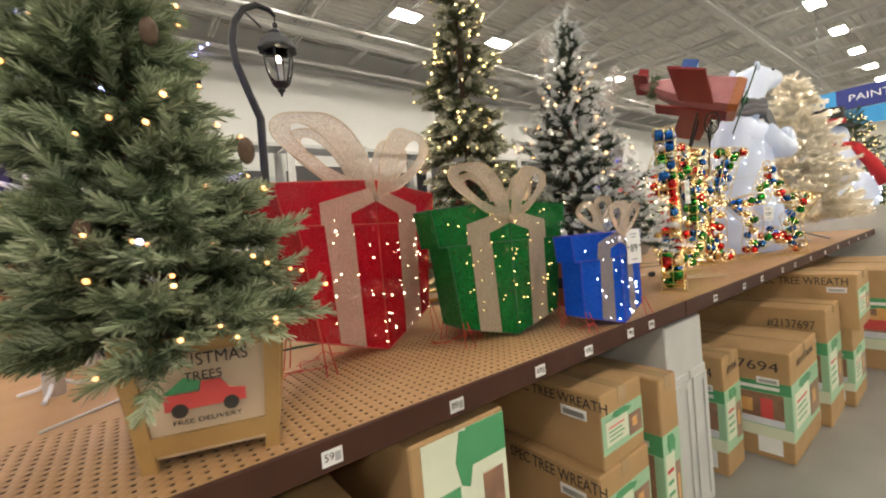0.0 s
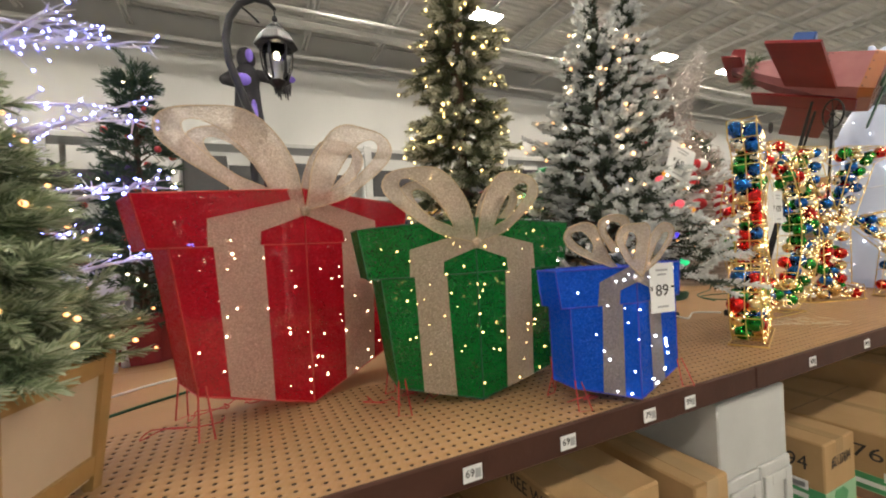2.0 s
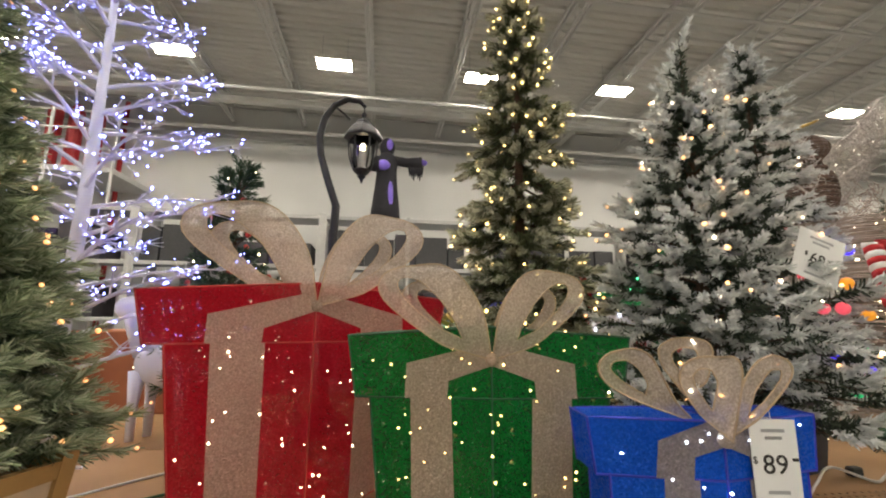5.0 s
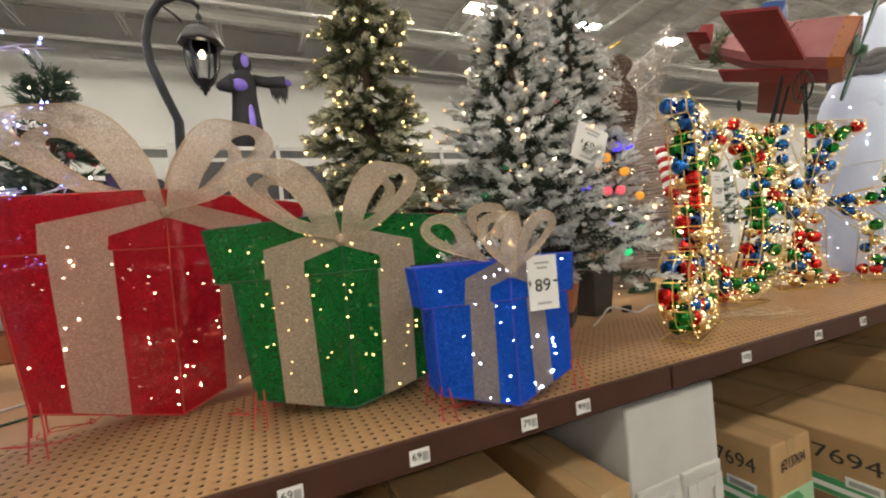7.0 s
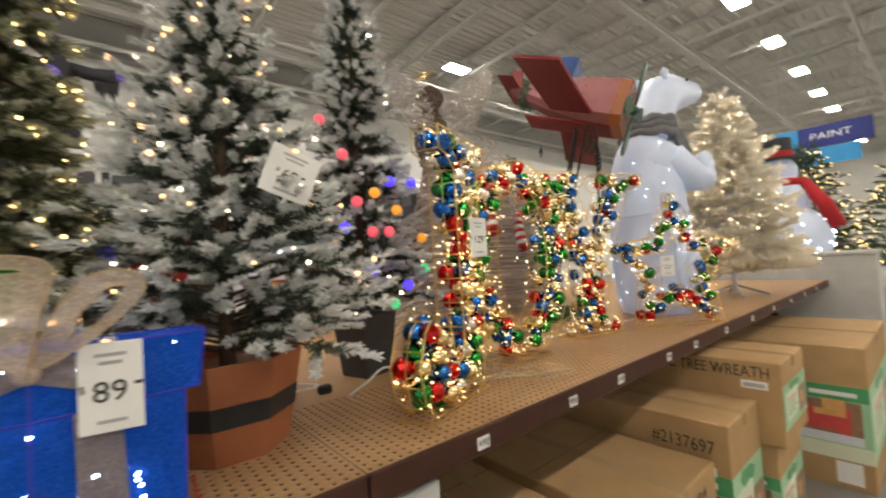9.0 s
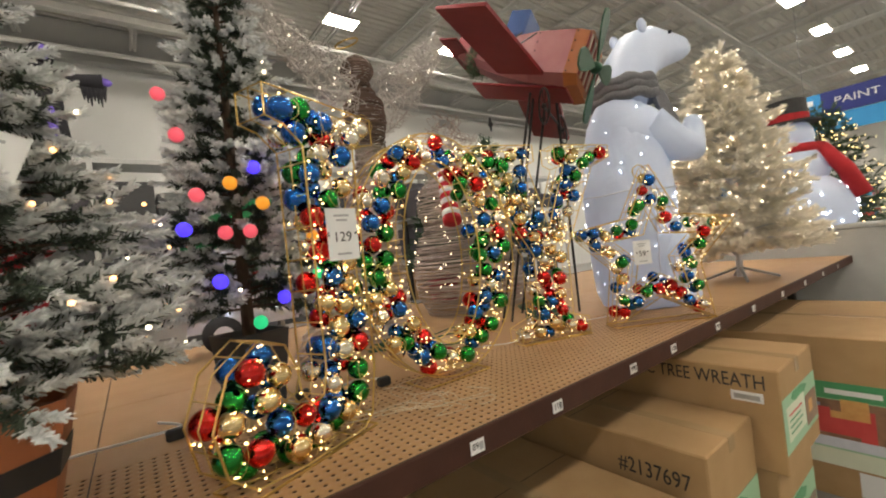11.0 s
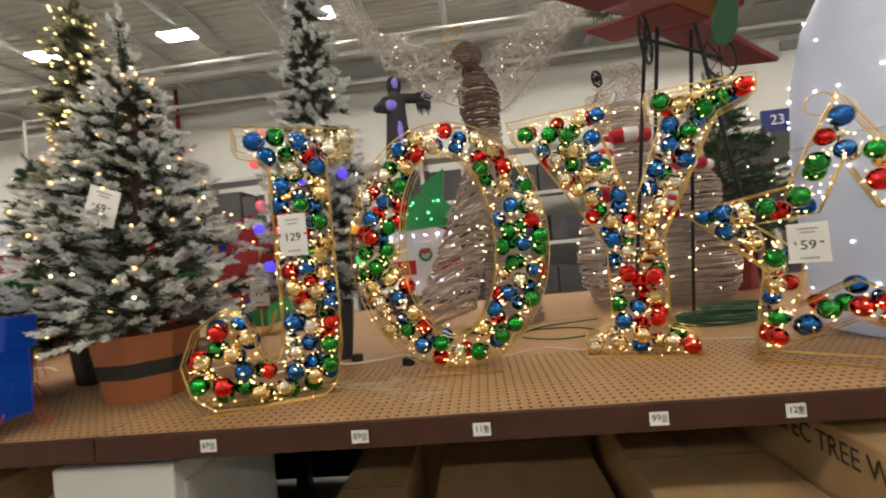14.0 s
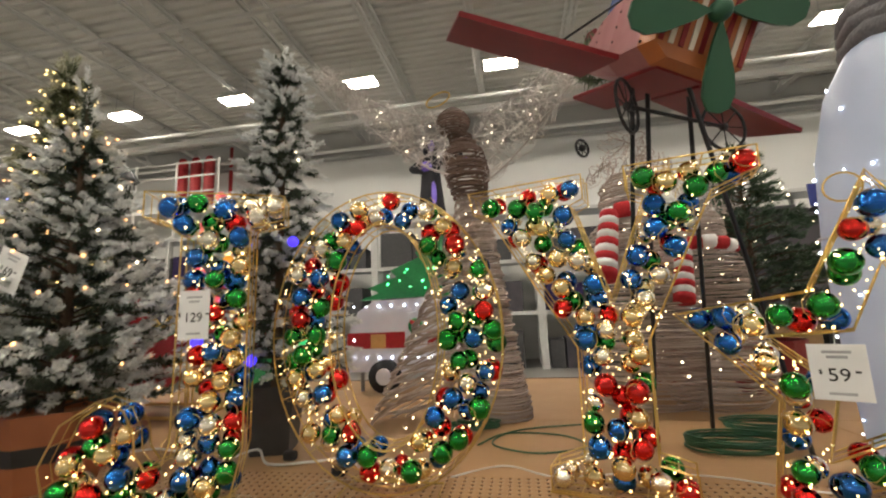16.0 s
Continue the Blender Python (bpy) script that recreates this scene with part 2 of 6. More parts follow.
M["crate_panel"] = ramp_mat("pale_plywood", (0.50, 0.38, 0.26), (0.60, 0.47, 0.34), 0.6, scale=9, stain=0.2)
M["terracotta"] = ramp_mat("orange_brown_wood", (0.30, 0.095, 0.035), (0.42, 0.15, 0.06), 0.55, scale=12, stain=0.4, bump=0.12)
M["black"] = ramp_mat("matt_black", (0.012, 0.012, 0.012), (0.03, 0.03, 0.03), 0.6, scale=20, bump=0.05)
M["darkpot"] = ramp_mat("charcoal_pot", (0.03, 0.03, 0.032), (0.06, 0.06, 0.062), 0.6, scale=16, bump=0.15)
M["redpot"] = ramp_mat("dark_red_wicker", (0.16, 0.012, 0.016), (0.28, 0.02, 0.03), 0.5, scale=50, bump=0.5)
M["rattan"] = ramp_mat("brown_rattan", (0.10, 0.065, 0.05), (0.26, 0.18, 0.15), 0.7, scale=30, island=True)
M["silverwire"] = ramp_mat("silvered_twig", (0.48, 0.44, 0.42), (0.78, 0.74, 0.72), 0.4, metal=0.4, scale=30, island=True)
M["wicker"] = ramp_mat("grey_brown_wicker", (0.30, 0.23, 0.20), (0.55, 0.47, 0.42), 0.7, scale=30, island=True)
M["planered"] = ramp_mat("worn_red_tin", (0.15, 0.006, 0.010), (0.26, 0.014, 0.018), 0.38, metal=0.25, scale=9, stain=0.4)
M["planepink"] = ramp_mat("faded_red_tin", (0.23, 0.055, 0.065), (0.42, 0.18, 0.18), 0.45, metal=0.1, scale=9, stain=0.4)
M["planegreen"] = ramp_mat("dark_green_tin", (0.012, 0.07, 0.035), (0.025, 0.10, 0.05), 0.4, metal=0.2, scale=9)
M["planecream"] = ramp_mat("cream_tin", (0.55, 0.50, 0.42), (0.66, 0.6, 0.5), 0.45, scale=12)
M["planeorange"] = ramp_mat("orange_tin", (0.30, 0.085, 0.025), (0.42, 0.14, 0.04), 0.4, scale=12)
M["planeblue"] = ramp_mat("blue_tin", (0.012, 0.05, 0.20), (0.03, 0.09, 0.3), 0.4, scale=12)
M["lampblack"] = ramp_mat("black_cast_metal", (0.012, 0.012, 0.014), (0.03, 0.03, 0.034), 0.4, metal=0.3, scale=25, bump=0.15)
M["seam"] = ramp_mat("grey_seam_tape", (0.52, 0.54, 0.62), (0.62, 0.64, 0.72), 0.6, scale=20)
M["scarf"] = ramp_mat("grey_knit", (0.12, 0.12, 0.13), (0.22, 0.22, 0.23), 0.9, scale=60, bump=0.5, bump_scale=90)
M["redscarf"] = ramp_mat("red_knit", (0.40, 0.012, 0.02), (0.52, 0.03, 0.035), 0.9, scale=60, bump=0.5, bump_scale=90)
M["bluebanner"] = ramp_mat("blue_banner", (0.012, 0.02, 0.16), (0.02, 0.035, 0.22), 0.6, scale=4)
M["skybanner"] = ramp_mat("light_blue_banner", (0.03, 0.27, 0.62), (0.05, 0.34, 0.7), 0.6, scale=4)
M["rackred"] = ramp_mat("red_rack_paint", (0.36, 0.02, 0.025), (0.45, 0.03, 0.035), 0.5, scale=10)
M["rackblue"] = ramp_mat("dark_shelf_goods", (0.02, 0.02, 0.028), (0.09, 0.08, 0.09), 0.7, scale=3, stain=0.6)
M["redtinsel"] = ramp_mat("red_tinsel", (0.30, 0.006, 0.012), (0.55, 0.02, 0.03), 0.35, scale=60, bump=0.6, bump_scale=150)
M["greentinsel"] = ramp_mat("green_tinsel", (0.008, 0.16, 0.05), (0.02, 0.3, 0.09), 0.4, scale=60, bump=0.5, bump_scale=120)
M["bluegift"] = ramp_mat("blue_gift_mesh", (0.02, 0.03, 0.4), (0.05, 0.06, 0.6), 0.4, scale=40)
M["purple"] = ramp_mat("purple_cloth", (0.008, 0.006, 0.02), (0.03, 0.012, 0.10), 0.8, scale=12)
M["clothblack"] = ramp_mat("black_cloth", (0.008, 0.008, 0.010), (0.02, 0.018, 0.025), 0.9, scale=20)
# violet of the mask, with the purple light on the figure in its colour
M["figure_violet_light"] = ramp_mat("violet_mask_and_light", (0.10, 0.06, 0.45), (0.30, 0.20, 0.75), 0.5, scale=9)
M["bone"] = ramp_mat("pale_mask", (0.45, 0.42, 0.5), (0.6, 0.56, 0.62), 0.6, scale=20)
M["camperwhite"] = ramp_mat("white_camper_cloth", (0.64, 0.64, 0.74), (0.78, 0.78, 0.86), 0.6, scale=14)
M["rubber"] = ramp_mat("black_rubber", (0.01, 0.01, 0.012), (0.025, 0.025, 0.03), 0.8, scale=30)


def bear_mat(name, colour, glow):
    """White frosted plastic lit from inside."""
    m = ramp_mat(name, tuple(c * 0.85 for c in colour), colour, 0.35, scale=6, stain=0.3, bump=0.1, bump_scale=30)
    b = m.node_tree.nodes["Principled BSDF"]
    b.inputs["Emission Color"].default_value = (0.5, 0.66, 1.0, 1)
    b.inputs["Emission Strength"].default_value = glow
    return m


M["frost"] = bear_mat("frosted_white_plastic", (0.58, 0.63, 0.74), 0.13)


def glass_mat(name):
    m = bpy.data.materials.new(name)
    m.use_nodes = True
    b = m.node_tree.nodes["Principled BSDF"]
    b.inputs["Base Color"].default_value = (0.9, 0.93, 0.95, 1)
    b.inputs["Roughness"].default_value = 0.05
    b.inputs["Transmission Weight"].default_value = 1.0
    b.inputs["IOR"].default_value = 1.1
    return m


M["glass"] = glass_mat("lantern_glass")

# ---------------------------------------------------------------- mesh tools
rng = np.random.default_rng(7)
TAU = 2 * math.pi


class Shape:
    """Collects faces; every method adds one closed or swept piece."""

    def __init__(self):
        self.v, self.f = [], []

    def add(self, verts, faces, m=None):
        o = len(self.v)
        self.v += [tuple(m @ Vector(p)) for p in verts] if m is not None else [tuple(p) for p in verts]
        self.f += [tuple(o + i for i in f) for f in faces]
        return self

    def box(self, x0, y0, z0, x1, y1, z1, c=0.004, m=None):
        """Box with chamfered edges."""
        c = min(c, 0.45 * (x1 - x0), 0.45 * (y1 - y0), 0.45 * (z1 - z0))
        lo, hi = (x0, y0, z0), (x1, y1, z1)
        verts, idx = [], {}
        for i in (0, 1):
            for j in (0, 1):
                for k in (0, 1):
                    s = (i, j, k)
                    for a in range(3):
                        p = [hi[d] if s[d] else lo[d] for d in range(3)]
                        for d in range(3):
                            if d != a:
                                p[d] += -c if s[d] else c
                        idx[(s, a)] = len(verts)
                        verts.append(p)
        faces = []
        for a in range(3):
            b, d = (a + 1) % 3, (a + 2) % 3
            for s in (0, 1):
                q = []
                for u, w in ((0, 0), (1, 0), (1, 1), (0, 1)):
                    t = [0, 0, 0]
                    t[a], t[b], t[d] = s, u, w
                    q.append(idx[(tuple(t), a)])
                faces.append(q if s else q[::-1])
            for u in (0, 1):
                for w in (0, 1):
                    t0, t1 = [0, 0, 0], [0, 0, 0]
                    t0[b] = t1[b] = u
                    t0[d] = t1[d] = w
                    t0[a], t1[a] = 0, 1
                    q = [idx[(tuple(t0), b)], idx[(tuple(t1), b)], idx[(tuple(t1), d)], idx[(tuple(t0), d)]]
                    faces.append(q if u != w else q[::-1])
        for i in (0, 1):
            for j in (0, 1):
                for k in (0, 1):
                    q = [idx[((i, j, k), a)] for a in range(3)]
                    faces.append(q if (i + j + k) % 2 else q[::-1])
        return self.add(verts, faces, m)

    def tube(self, path, r, sides=5, closed=False, m=None):
        """Round bar along a path; r is one radius or one for each point."""
        pts = [Vector(p) for p in path]
        n = len(pts)
        rad = [r] * n if isinstance(r, (int, float)) else r
        verts, faces = [], []
        up = Vector((0.123, 0.321, 0.94))
        for i, p in enumerate(pts):
            a = pts[(i - 1) % n] if closed or i else pts[0]
            b = pts[(i + 1) % n] if closed or i < n - 1 else pts[-1]
            t = (b - a)
            t = t.normalized() if t.length > 1e-9 else Vector((0, 0, 1))
            s = t.cross(up)
            if s.length < 0.05:
                s = t.cross(Vector((1, 0, 0)))
            s.normalize()
            w = s.cross(t).normalized()
            up = w if w.length > 0.5 else up
            for k in range(sides):
                ang = TAU * k / sides
                verts.append(p + (s * math.cos(ang) + w * math.sin(ang)) * rad[i])
        for i in range(n if closed else n - 1):
            for k in range(sides):
                j, l = (i + 1) % n, (k + 1) % sides
                faces.append((i * sides + k, i * sides + l, j * sides + l, j * sides + k))
        if not closed:
            faces.append(tuple(range(sides))[::-1])
            faces.append(tuple((n - 1) * sides + k for k in range(sides)))
        return self.add(verts, faces, m)

    def lathe(self, profile, sides=20, m=None):
        """Turned body from (radius, height) pairs."""
        verts, faces = [], []
        for r, z in profile:
            for k in range(sides):
                a = TAU * k / sides
                verts.append((r * math.cos(a), r * math.sin(a), z))
        n = len(profile)
        for i in range(n - 1):
            for k in range(sides):
                l = (k + 1) % sides
                faces.append((i * sides + k, i * sides + l, (i + 1) * sides + l, (i + 1) * sides + k))
        faces.append(tuple(range(sides))[::-1])
        faces.append(tuple((n - 1) * sides + k for k in range(sides)))
        return self.add(verts, faces, m)

    def ball(self, c, r, seg=12, rings=8, m=None):
        rr = (r, r, r) if isinstance(r, (int, float)) else r
        verts, faces = [(c[0], c[1], c[2] - rr[2])], []
        for i in range(1, rings):
            p = math.pi * i / rings
            for k in range(seg):
                a = TAU * k / seg
                verts.append((c[0] + rr[0] * math.sin(p) * math.cos(a), c[1] + rr[1] * math.sin(p) * math.sin(a), c[2] - rr[2] * math.cos(p)))
        verts.append((c[0], c[1], c[2] + rr[2]))
        for k in range(seg):
            l = (k + 1) % seg
            faces.append((0, 1 + l, 1 + k))
            for i in range(rings - 2):
                faces.append((1 + i * seg + k, 1 + i * seg + l, 1 + (i + 1) * seg + l, 1 + (i + 1) * seg + k))
            faces.append((1 + (rings - 2) * seg + k, 1 + (rings - 2) * seg + l, len(verts) - 1))
        return self.add(verts, faces, m)

    def prism(self, poly, d0, d1, m=None):
        """Polygon in (x, z), given depth from y = d0 to d1."""
        n = len(poly)
        verts = [(x, d0, z) for x, z in poly] + [(x, d1, z) for x, z in poly]
        faces = [tuple(range(n)), tuple(range(2 * n - 1, n - 1, -1))]
        faces += [(i, n + i, n + (i + 1) % n, (i + 1) % n) for i in range(n)]
        return self.add(verts, faces, m)

    def mesh(self, name, mat, smooth=False, weld=False):
        me = bpy.data.meshes.new(name)
        me.from_pydata(self.v, [], self.f)
        if weld:
            bm = bmesh.new()
            bm.from_mesh(me)
            bmesh.ops.remove_doubles(bm, verts=bm.verts, dist=1e-5)
            bm.to_mesh(me)
            bm.free()
        me.materials.append(mat)
        if smooth:
            me.shade_smooth()
        me.update()
        return me


def fast_mesh(name, verts, quads, mat):
    """Mesh of many loose quads from arrays."""
    me = bpy.data.meshes.new(name)
    n, q = len(verts), len(quads)
    me.vertices.add(n)
    me.vertices.foreach_set("co", np.asarray(verts, dtype=np.float32).ravel())
    k = quads.shape[1]
    me.loops.add(q * k)
    me.loops.foreach_set("vertex_index", np.asarray(quads, dtype=np.int32).ravel())
    me.polygons.add(q)
    me.polygons.foreach_set("loop_start", np.arange(q, dtype=np.int32) * k)
    me.update(calc_edges=True)
    me.validate()
    me.materials.append(mat)
    return me


def part(name, shape, mat, parent, label="", smooth=False):
    """One mesh object under a thing or a part."""
    me = shape.mesh(name, mat, smooth) if isinstance(shape, Shape) else shape
    ob = new(name, me)
    ob.parent = parent
    if label:
        ob["label"] = label
    if name in ("light_string", "rivets", "light_wire", "skirt", "garland", "wings", "wicker_body", "rattan_body", "crown", "frosted_foliage", "branch_frame"):
        ob["kind"] = "stuff"
    return ob


def thing(name, m, label, category, group="", kind=""):
    ob = new(name)
    ob.matrix_basis = m
    ob.empty_display_size = 0.1
    return tagged(ob, label, category, group, kind)


def solid(name, shape, mat, label, category, kind="", smooth=False, group=""):
    """A thing that is one mesh."""
    return tagged(new(name, shape.mesh(name, mat, smooth)), label, category, group, kind)


def writing(name, body, size, mat, parent, m, label="", align="CENTER", width=None):
    """Raised letters in the built-in font, turned into a mesh."""
    cu = bpy.data.curves.new(name, "FONT")
    cu.body, cu.size, cu.align_x, cu.align_y = body, size, align, "CENTER"
    cu.extrude = 0.0004
    cu.resolution_u = 3
    tmp = bpy.data.objects.new(name + "_tmp", cu)
    scene.collection.objects.link(tmp)
    dg = bpy.context.evaluated_depsgraph_get()
    dg.update()
    me = bpy.data.meshes.new_from_object(tmp.evaluated_get(dg))
    bpy.data.objects.remove(tmp)
    if width:
        xs = [v.co.x for v in me.vertices]
        k = width / max(1e-6, max(xs) - min(xs))
        for v in me.vertices:
            v.co.x *= k
    me.materials.clear()
    me.materials.append(mat)
    ob = new(name, me)
    ob.parent = parent
    ob.matrix_basis = m
    if label:
        ob["label"] = label
    return ob


def bulbs_mesh(name, points, r, mat):
    """Small round bulbs at many points, one mesh."""
    p = np.asarray(points, dtype=float)
    g = 1.618
    o = np.array([(-1, g, 0), (1, g, 0), (-1, -g, 0), (1, -g, 0), (0, -1, g), (0, 1, g), (0, -1, -g), (0, 1, -g), (g, 0, -1), (g, 0, 1), (-g, 0, -1), (-g, 0, 1)]) * (r / 1.9)
    f = np.array([(0, 11, 5), (0, 5, 1), (0, 1, 7), (0, 7, 10), (0, 10, 11), (1, 5, 9), (5, 11, 4), (11, 10, 2), (10, 7, 6), (7, 1, 8), (3, 9, 4), (3, 4, 2), (3, 2, 6), (3, 6, 8), (3, 8, 9), (4, 9, 5), (2, 4, 11), (6, 2, 10), (8, 6, 7), (9, 8, 1)])
    sc = np.random.default_rng(len(p)).uniform(.6, 1.25, len(p))
    v = (p[:, None, :] + o[None] * sc[:, None, None]).reshape(-1, 3)
    q = (np.arange(len(p))[:, None, None] * 12 + f[None]).reshape(-1, 3)
    return fast_mesh(name, v, q, mat)
# ---------------------------------------------------------------- structure
S = 1.0            # shelf top
floor = solid("floor", Shape().box(-22, -16, -0.2, 46, 13.2, 0), M["floor"], "polished grey concrete shop floor", "floor", "structure")
solid("wall_north", Shape().box(-22, 13.0, 0, 46, 13.3, 8.6), M["wall"], "tall off-white painted warehouse wall", "wall", "structure")
solid("wall_south", Shape().box(-22, -16.3, 0, 46, -16, 8.6), M["wall"], "tall off-white painted warehouse wall", "wall", "structure")
solid("wall_west", Shape().box(-22.3, -16.3, 0, -22, 13.3, 8.6), M["wall"], "tall off-white painted warehouse wall", "wall", "structure")
solid("wall_east", Shape().box(46, -16.3, 0, 46.3, 13.3, 8.6), M["wall"], "tall off-white painted warehouse wall", "wall", "structure")
trim = Shape().box(-22, 12.86, 7.35, 46, 12.998, 8.3).box(-22, 12.7, 7.28, 46, 12.998, 7.35)
solid("trim", trim, M["walltrim"], "grey band along the top of the wall", "trim", "structure")


def ceiling_deck():
    """Corrugated steel deck, ribs running along x."""
    v, f = [], []
    y, k = -16.3, 0
    while y < 13.3:
        for dy, z in ((0.0, 8.42), (0.09, 8.42), (0.12, 8.36), (0.21, 8.36)):
            v += [(-22.3, y + dy, z), (46.3, y + dy, z)]
        y += 0.24
    n = len(v) // 2
    f = [(2 * i, 2 * i + 1, 2 * i + 3, 2 * i + 2) for i in range(n - 1)]
    s = Shape().add(v, f)
    s.box(-22.3, -16.3, 8.5, 46.3, 13.3, 8.7)
    return s


solid("ceiling", ceiling_deck(), M["deck"], "pale corrugated steel roof deck", "ceiling", "structure")


def joist_mesh():
    s = Shape()
    for dx in (-0.05, 0.05):
        s.box(dx - 0.025, -16, 8.28, dx + 0.025, 12.7, 8.35)
        s.box(dx - 0.025, -16, 7.72, dx + 0.025, 12.7, 7.78)
    y, up = -16.0, True
    while y < 12.4:
        a, b = (7.75, 8.31) if up else (8.31, 7.75)
        s.tube([(0, y, a), (0, y + 0.55, b)], 0.016, 4)
        y, up = y + 0.55, not up
    return s.mesh("joist", M["joist"])


jm = joist_mesh()
for k in range(-9, 21):
    j = tagged(new("roof_joist", jm), "open web steel roof joist painted pale grey", "joist", "roof joists", "structure")
    j.location = (-0.9 + 2.2 * k, 0, 0)
gird = Shape()
for y in (10.9, 4.0, -3.0, -10):
    gird.box(-22, y - 0.09, 7.50, 46, y + 0.09, 7.53)
    gird.box(-22, y - 0.09, 7.69, 46, y + 0.09, 7.715)
    gird.box(-22, y - 0.012, 7.53, 46, y + 0.012, 7.69)
solid("roof_girder", gird, M["joist"], "long pale steel girders under the roof joists", "girder", "structure")
pipes = Shape()
for y, z, r in ((9.9, 7.4, 0.05), (12.2, 7.3, 0.06), (5.8, 7.45, 0.04), (0.4, 7.4, 0.05)):
    pipes.tube([(-22, y, z), (46, y, z)], r, 8)
solid("sprinkler_pipe", pipes, M["joist"], "pale painted sprinkler pipes hung below the roof", "pipe", "structure", smooth=True)


def ceiling_light():
    e = thing("ceiling_light", pose(0, 0, 0), "flat rectangular white LED high bay ceiling light", "ceiling light", "ceiling lights")
    part("housing", Shape().box(-0.42, -0.22, 0.012, 0.42, 0.22, 0.07), M["joist"], e)
    part("diffuser", Shape().box(-0.40, -0.20, -0.012, 0.40, 0.20, 0.010), M["panel"], e, "glowing white diffuser")
    for x in (-0.3, 0.3):
        part("cable", Shape().tube([(x, 0, 0.07), (x, 0, 0.79)], 0.006, 4), M["steel"], e)
    return e


first = ceiling_light()
first.location = (0.45, 8.85, 7.6)
for iy, y in enumerate((8.85, 2.2, -4.5, -11.2)):
    for k in range(-6, 12):
        if iy or k:
            copy_thing(first, pose(0.45 + 3.66 * k, y, 7.6))

# ---------------------------------------------------------------- display shelf
PX0, PX1, PY1 = -2.5, 8.05, 2.35
PITCH = 0.0254


def pegboard(x0, x1, y0, y1, z):
    """Hardboard sheet with real peg holes at an inch pitch."""
    nx, ny = int(round((x1 - x0) / PITCH)), int(round((y1 - y0) / PITCH))
    sx, sy = (x1 - x0) / nx, (y1 - y0) / ny
    a = np.arange(8) * TAU / 8 + TAU / 16
    hole = np.stack([np.cos(a), np.sin(a)], 1) * 0.0044
    rim = np.array([(1, .414), (.414, 1), (-.414, 1), (-1, .414), (-1, -.414), (-.414, -1), (.414, -1), (1, -.414)])
    rim = rim * np.array([sx / 2, sy / 2])
    corner = np.array([(1, 1), (-1, 1), (-1, -1), (1, -1)]) * np.array([sx / 2, sy / 2])
    loc = np.zeros((28, 3))
    loc[0:8, :2], loc[8:16, :2], loc[16:24, :2], loc[24:28, :2] = hole, rim, hole, corner
    loc[16:24, 2] = -0.005
    gx, gy = np.meshgrid(x0 + sx * (np.arange(nx) + .5), y0 + sy * (np.arange(ny) + .5), indexing="ij")
    c = np.stack([gx.ravel(), gy.ravel(), np.full(gx.size, z)], 1)
    v = (c[:, None] + loc[None]).reshape(-1, 3)
    q = [(i, 8 + i, 8 + (i + 1) % 8, (i + 1) % 8) for i in range(8)]
    q += [(16 + i, i, (i + 1) % 8, 16 + (i + 1) % 8) for i in range(8)]
    q = np.array(q)
    quads = (np.arange(len(c))[:, None, None] * 28 + q[None]).reshape(-1, 4)
    t = np.array([(8, 24, 9), (10, 25, 11), (12, 26, 13), (14, 27, 15)])
    tris = (np.arange(len(c))[:, None, None] * 28 + t[None]).reshape(-1, 3)
    tris = np.concatenate([tris, tris[:, :1]], 1)
    me = bpy.data.meshes.new("pegboard")
    nq, ntr = len(quads), len(tris)
    me.vertices.add(len(v))
    me.vertices.foreach_set("co", v.astype(np.float32).ravel())
    idx = np.concatenate([quads.ravel(), tris[:, :3].ravel()]).astype(np.int32)
    me.loops.add(len(idx))
    me.loops.foreach_set("vertex_index", idx)
    me.polygons.add(nq + ntr)
    me.polygons.foreach_set("loop_start", np.concatenate([np.arange(nq) * 4, nq * 4 + np.arange(ntr) * 3]).astype(np.int32))
    me.update(calc_edges=True)
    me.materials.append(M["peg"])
    # hole walls take the dark colour, so their shade is painted in
    me.materials.append(M["peg_hole_shade"])
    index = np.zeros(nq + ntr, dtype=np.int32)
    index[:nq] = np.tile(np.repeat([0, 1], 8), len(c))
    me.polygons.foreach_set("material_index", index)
    return me


shelf = thing("display_shelf", pose(0, 0, 0), "long tan pegboard shop shelf with a dark brown steel front beam", "shelf")
JOINTS = (0.37, 2.811, 5.25)
for x0, x1 in zip(JOINTS, JOINTS[1:]):
    part("pegboard", pegboard(x0 + 0.0015, x1 - 0.0015, 0.012, 0.52, S), M["peg"], shelf, "tan hardboard with round peg holes")
for x0, x1 in ((PX0, 0.37), (0.37, 2.811), (2.811, 5.25), (5.25, 7.69), (7.69, PX1)):
    y0 = 0.52 if 0.3 < x0 < 5.2 else 0.012
    part("shelf_panel", Shape().box(x0 + 0.0015, y0, S - 0.006, x1 - 0.0015, 1.17, S, 0.001), M["peg_far"], shelf)
    part("shelf_panel", Shape().box(x0 + 0.0015, 1.173, S - 0.006, x1 - 0.0015, PY1, S, 0.001), M["peg_far"], shelf)
# added black sheet: stands for the shade seen down through the holes
part("under_hole_shade", Shape().box(PX0, 0.012, S - 0.03, PX1, PY1, S - 0.0085), M["black"], shelf, "black sheet added under the peg holes as their shade")
part("front_beam", Shape().box(PX0, 0.0, S - 0.064, 2.806, 0.0105, S + 0.002, 0.003).box(2.812, 0.0, S - 0.066, PX1, 0.0105, S + 0.001, 0.003), M["beam"], shelf, "dark brown painted steel beam")
part("back_beam", Shape().box(PX0, PY1 - 0.02, S - 0.07, PX1, PY1 + 0.02, S + 0.002), M["beam"], shelf)
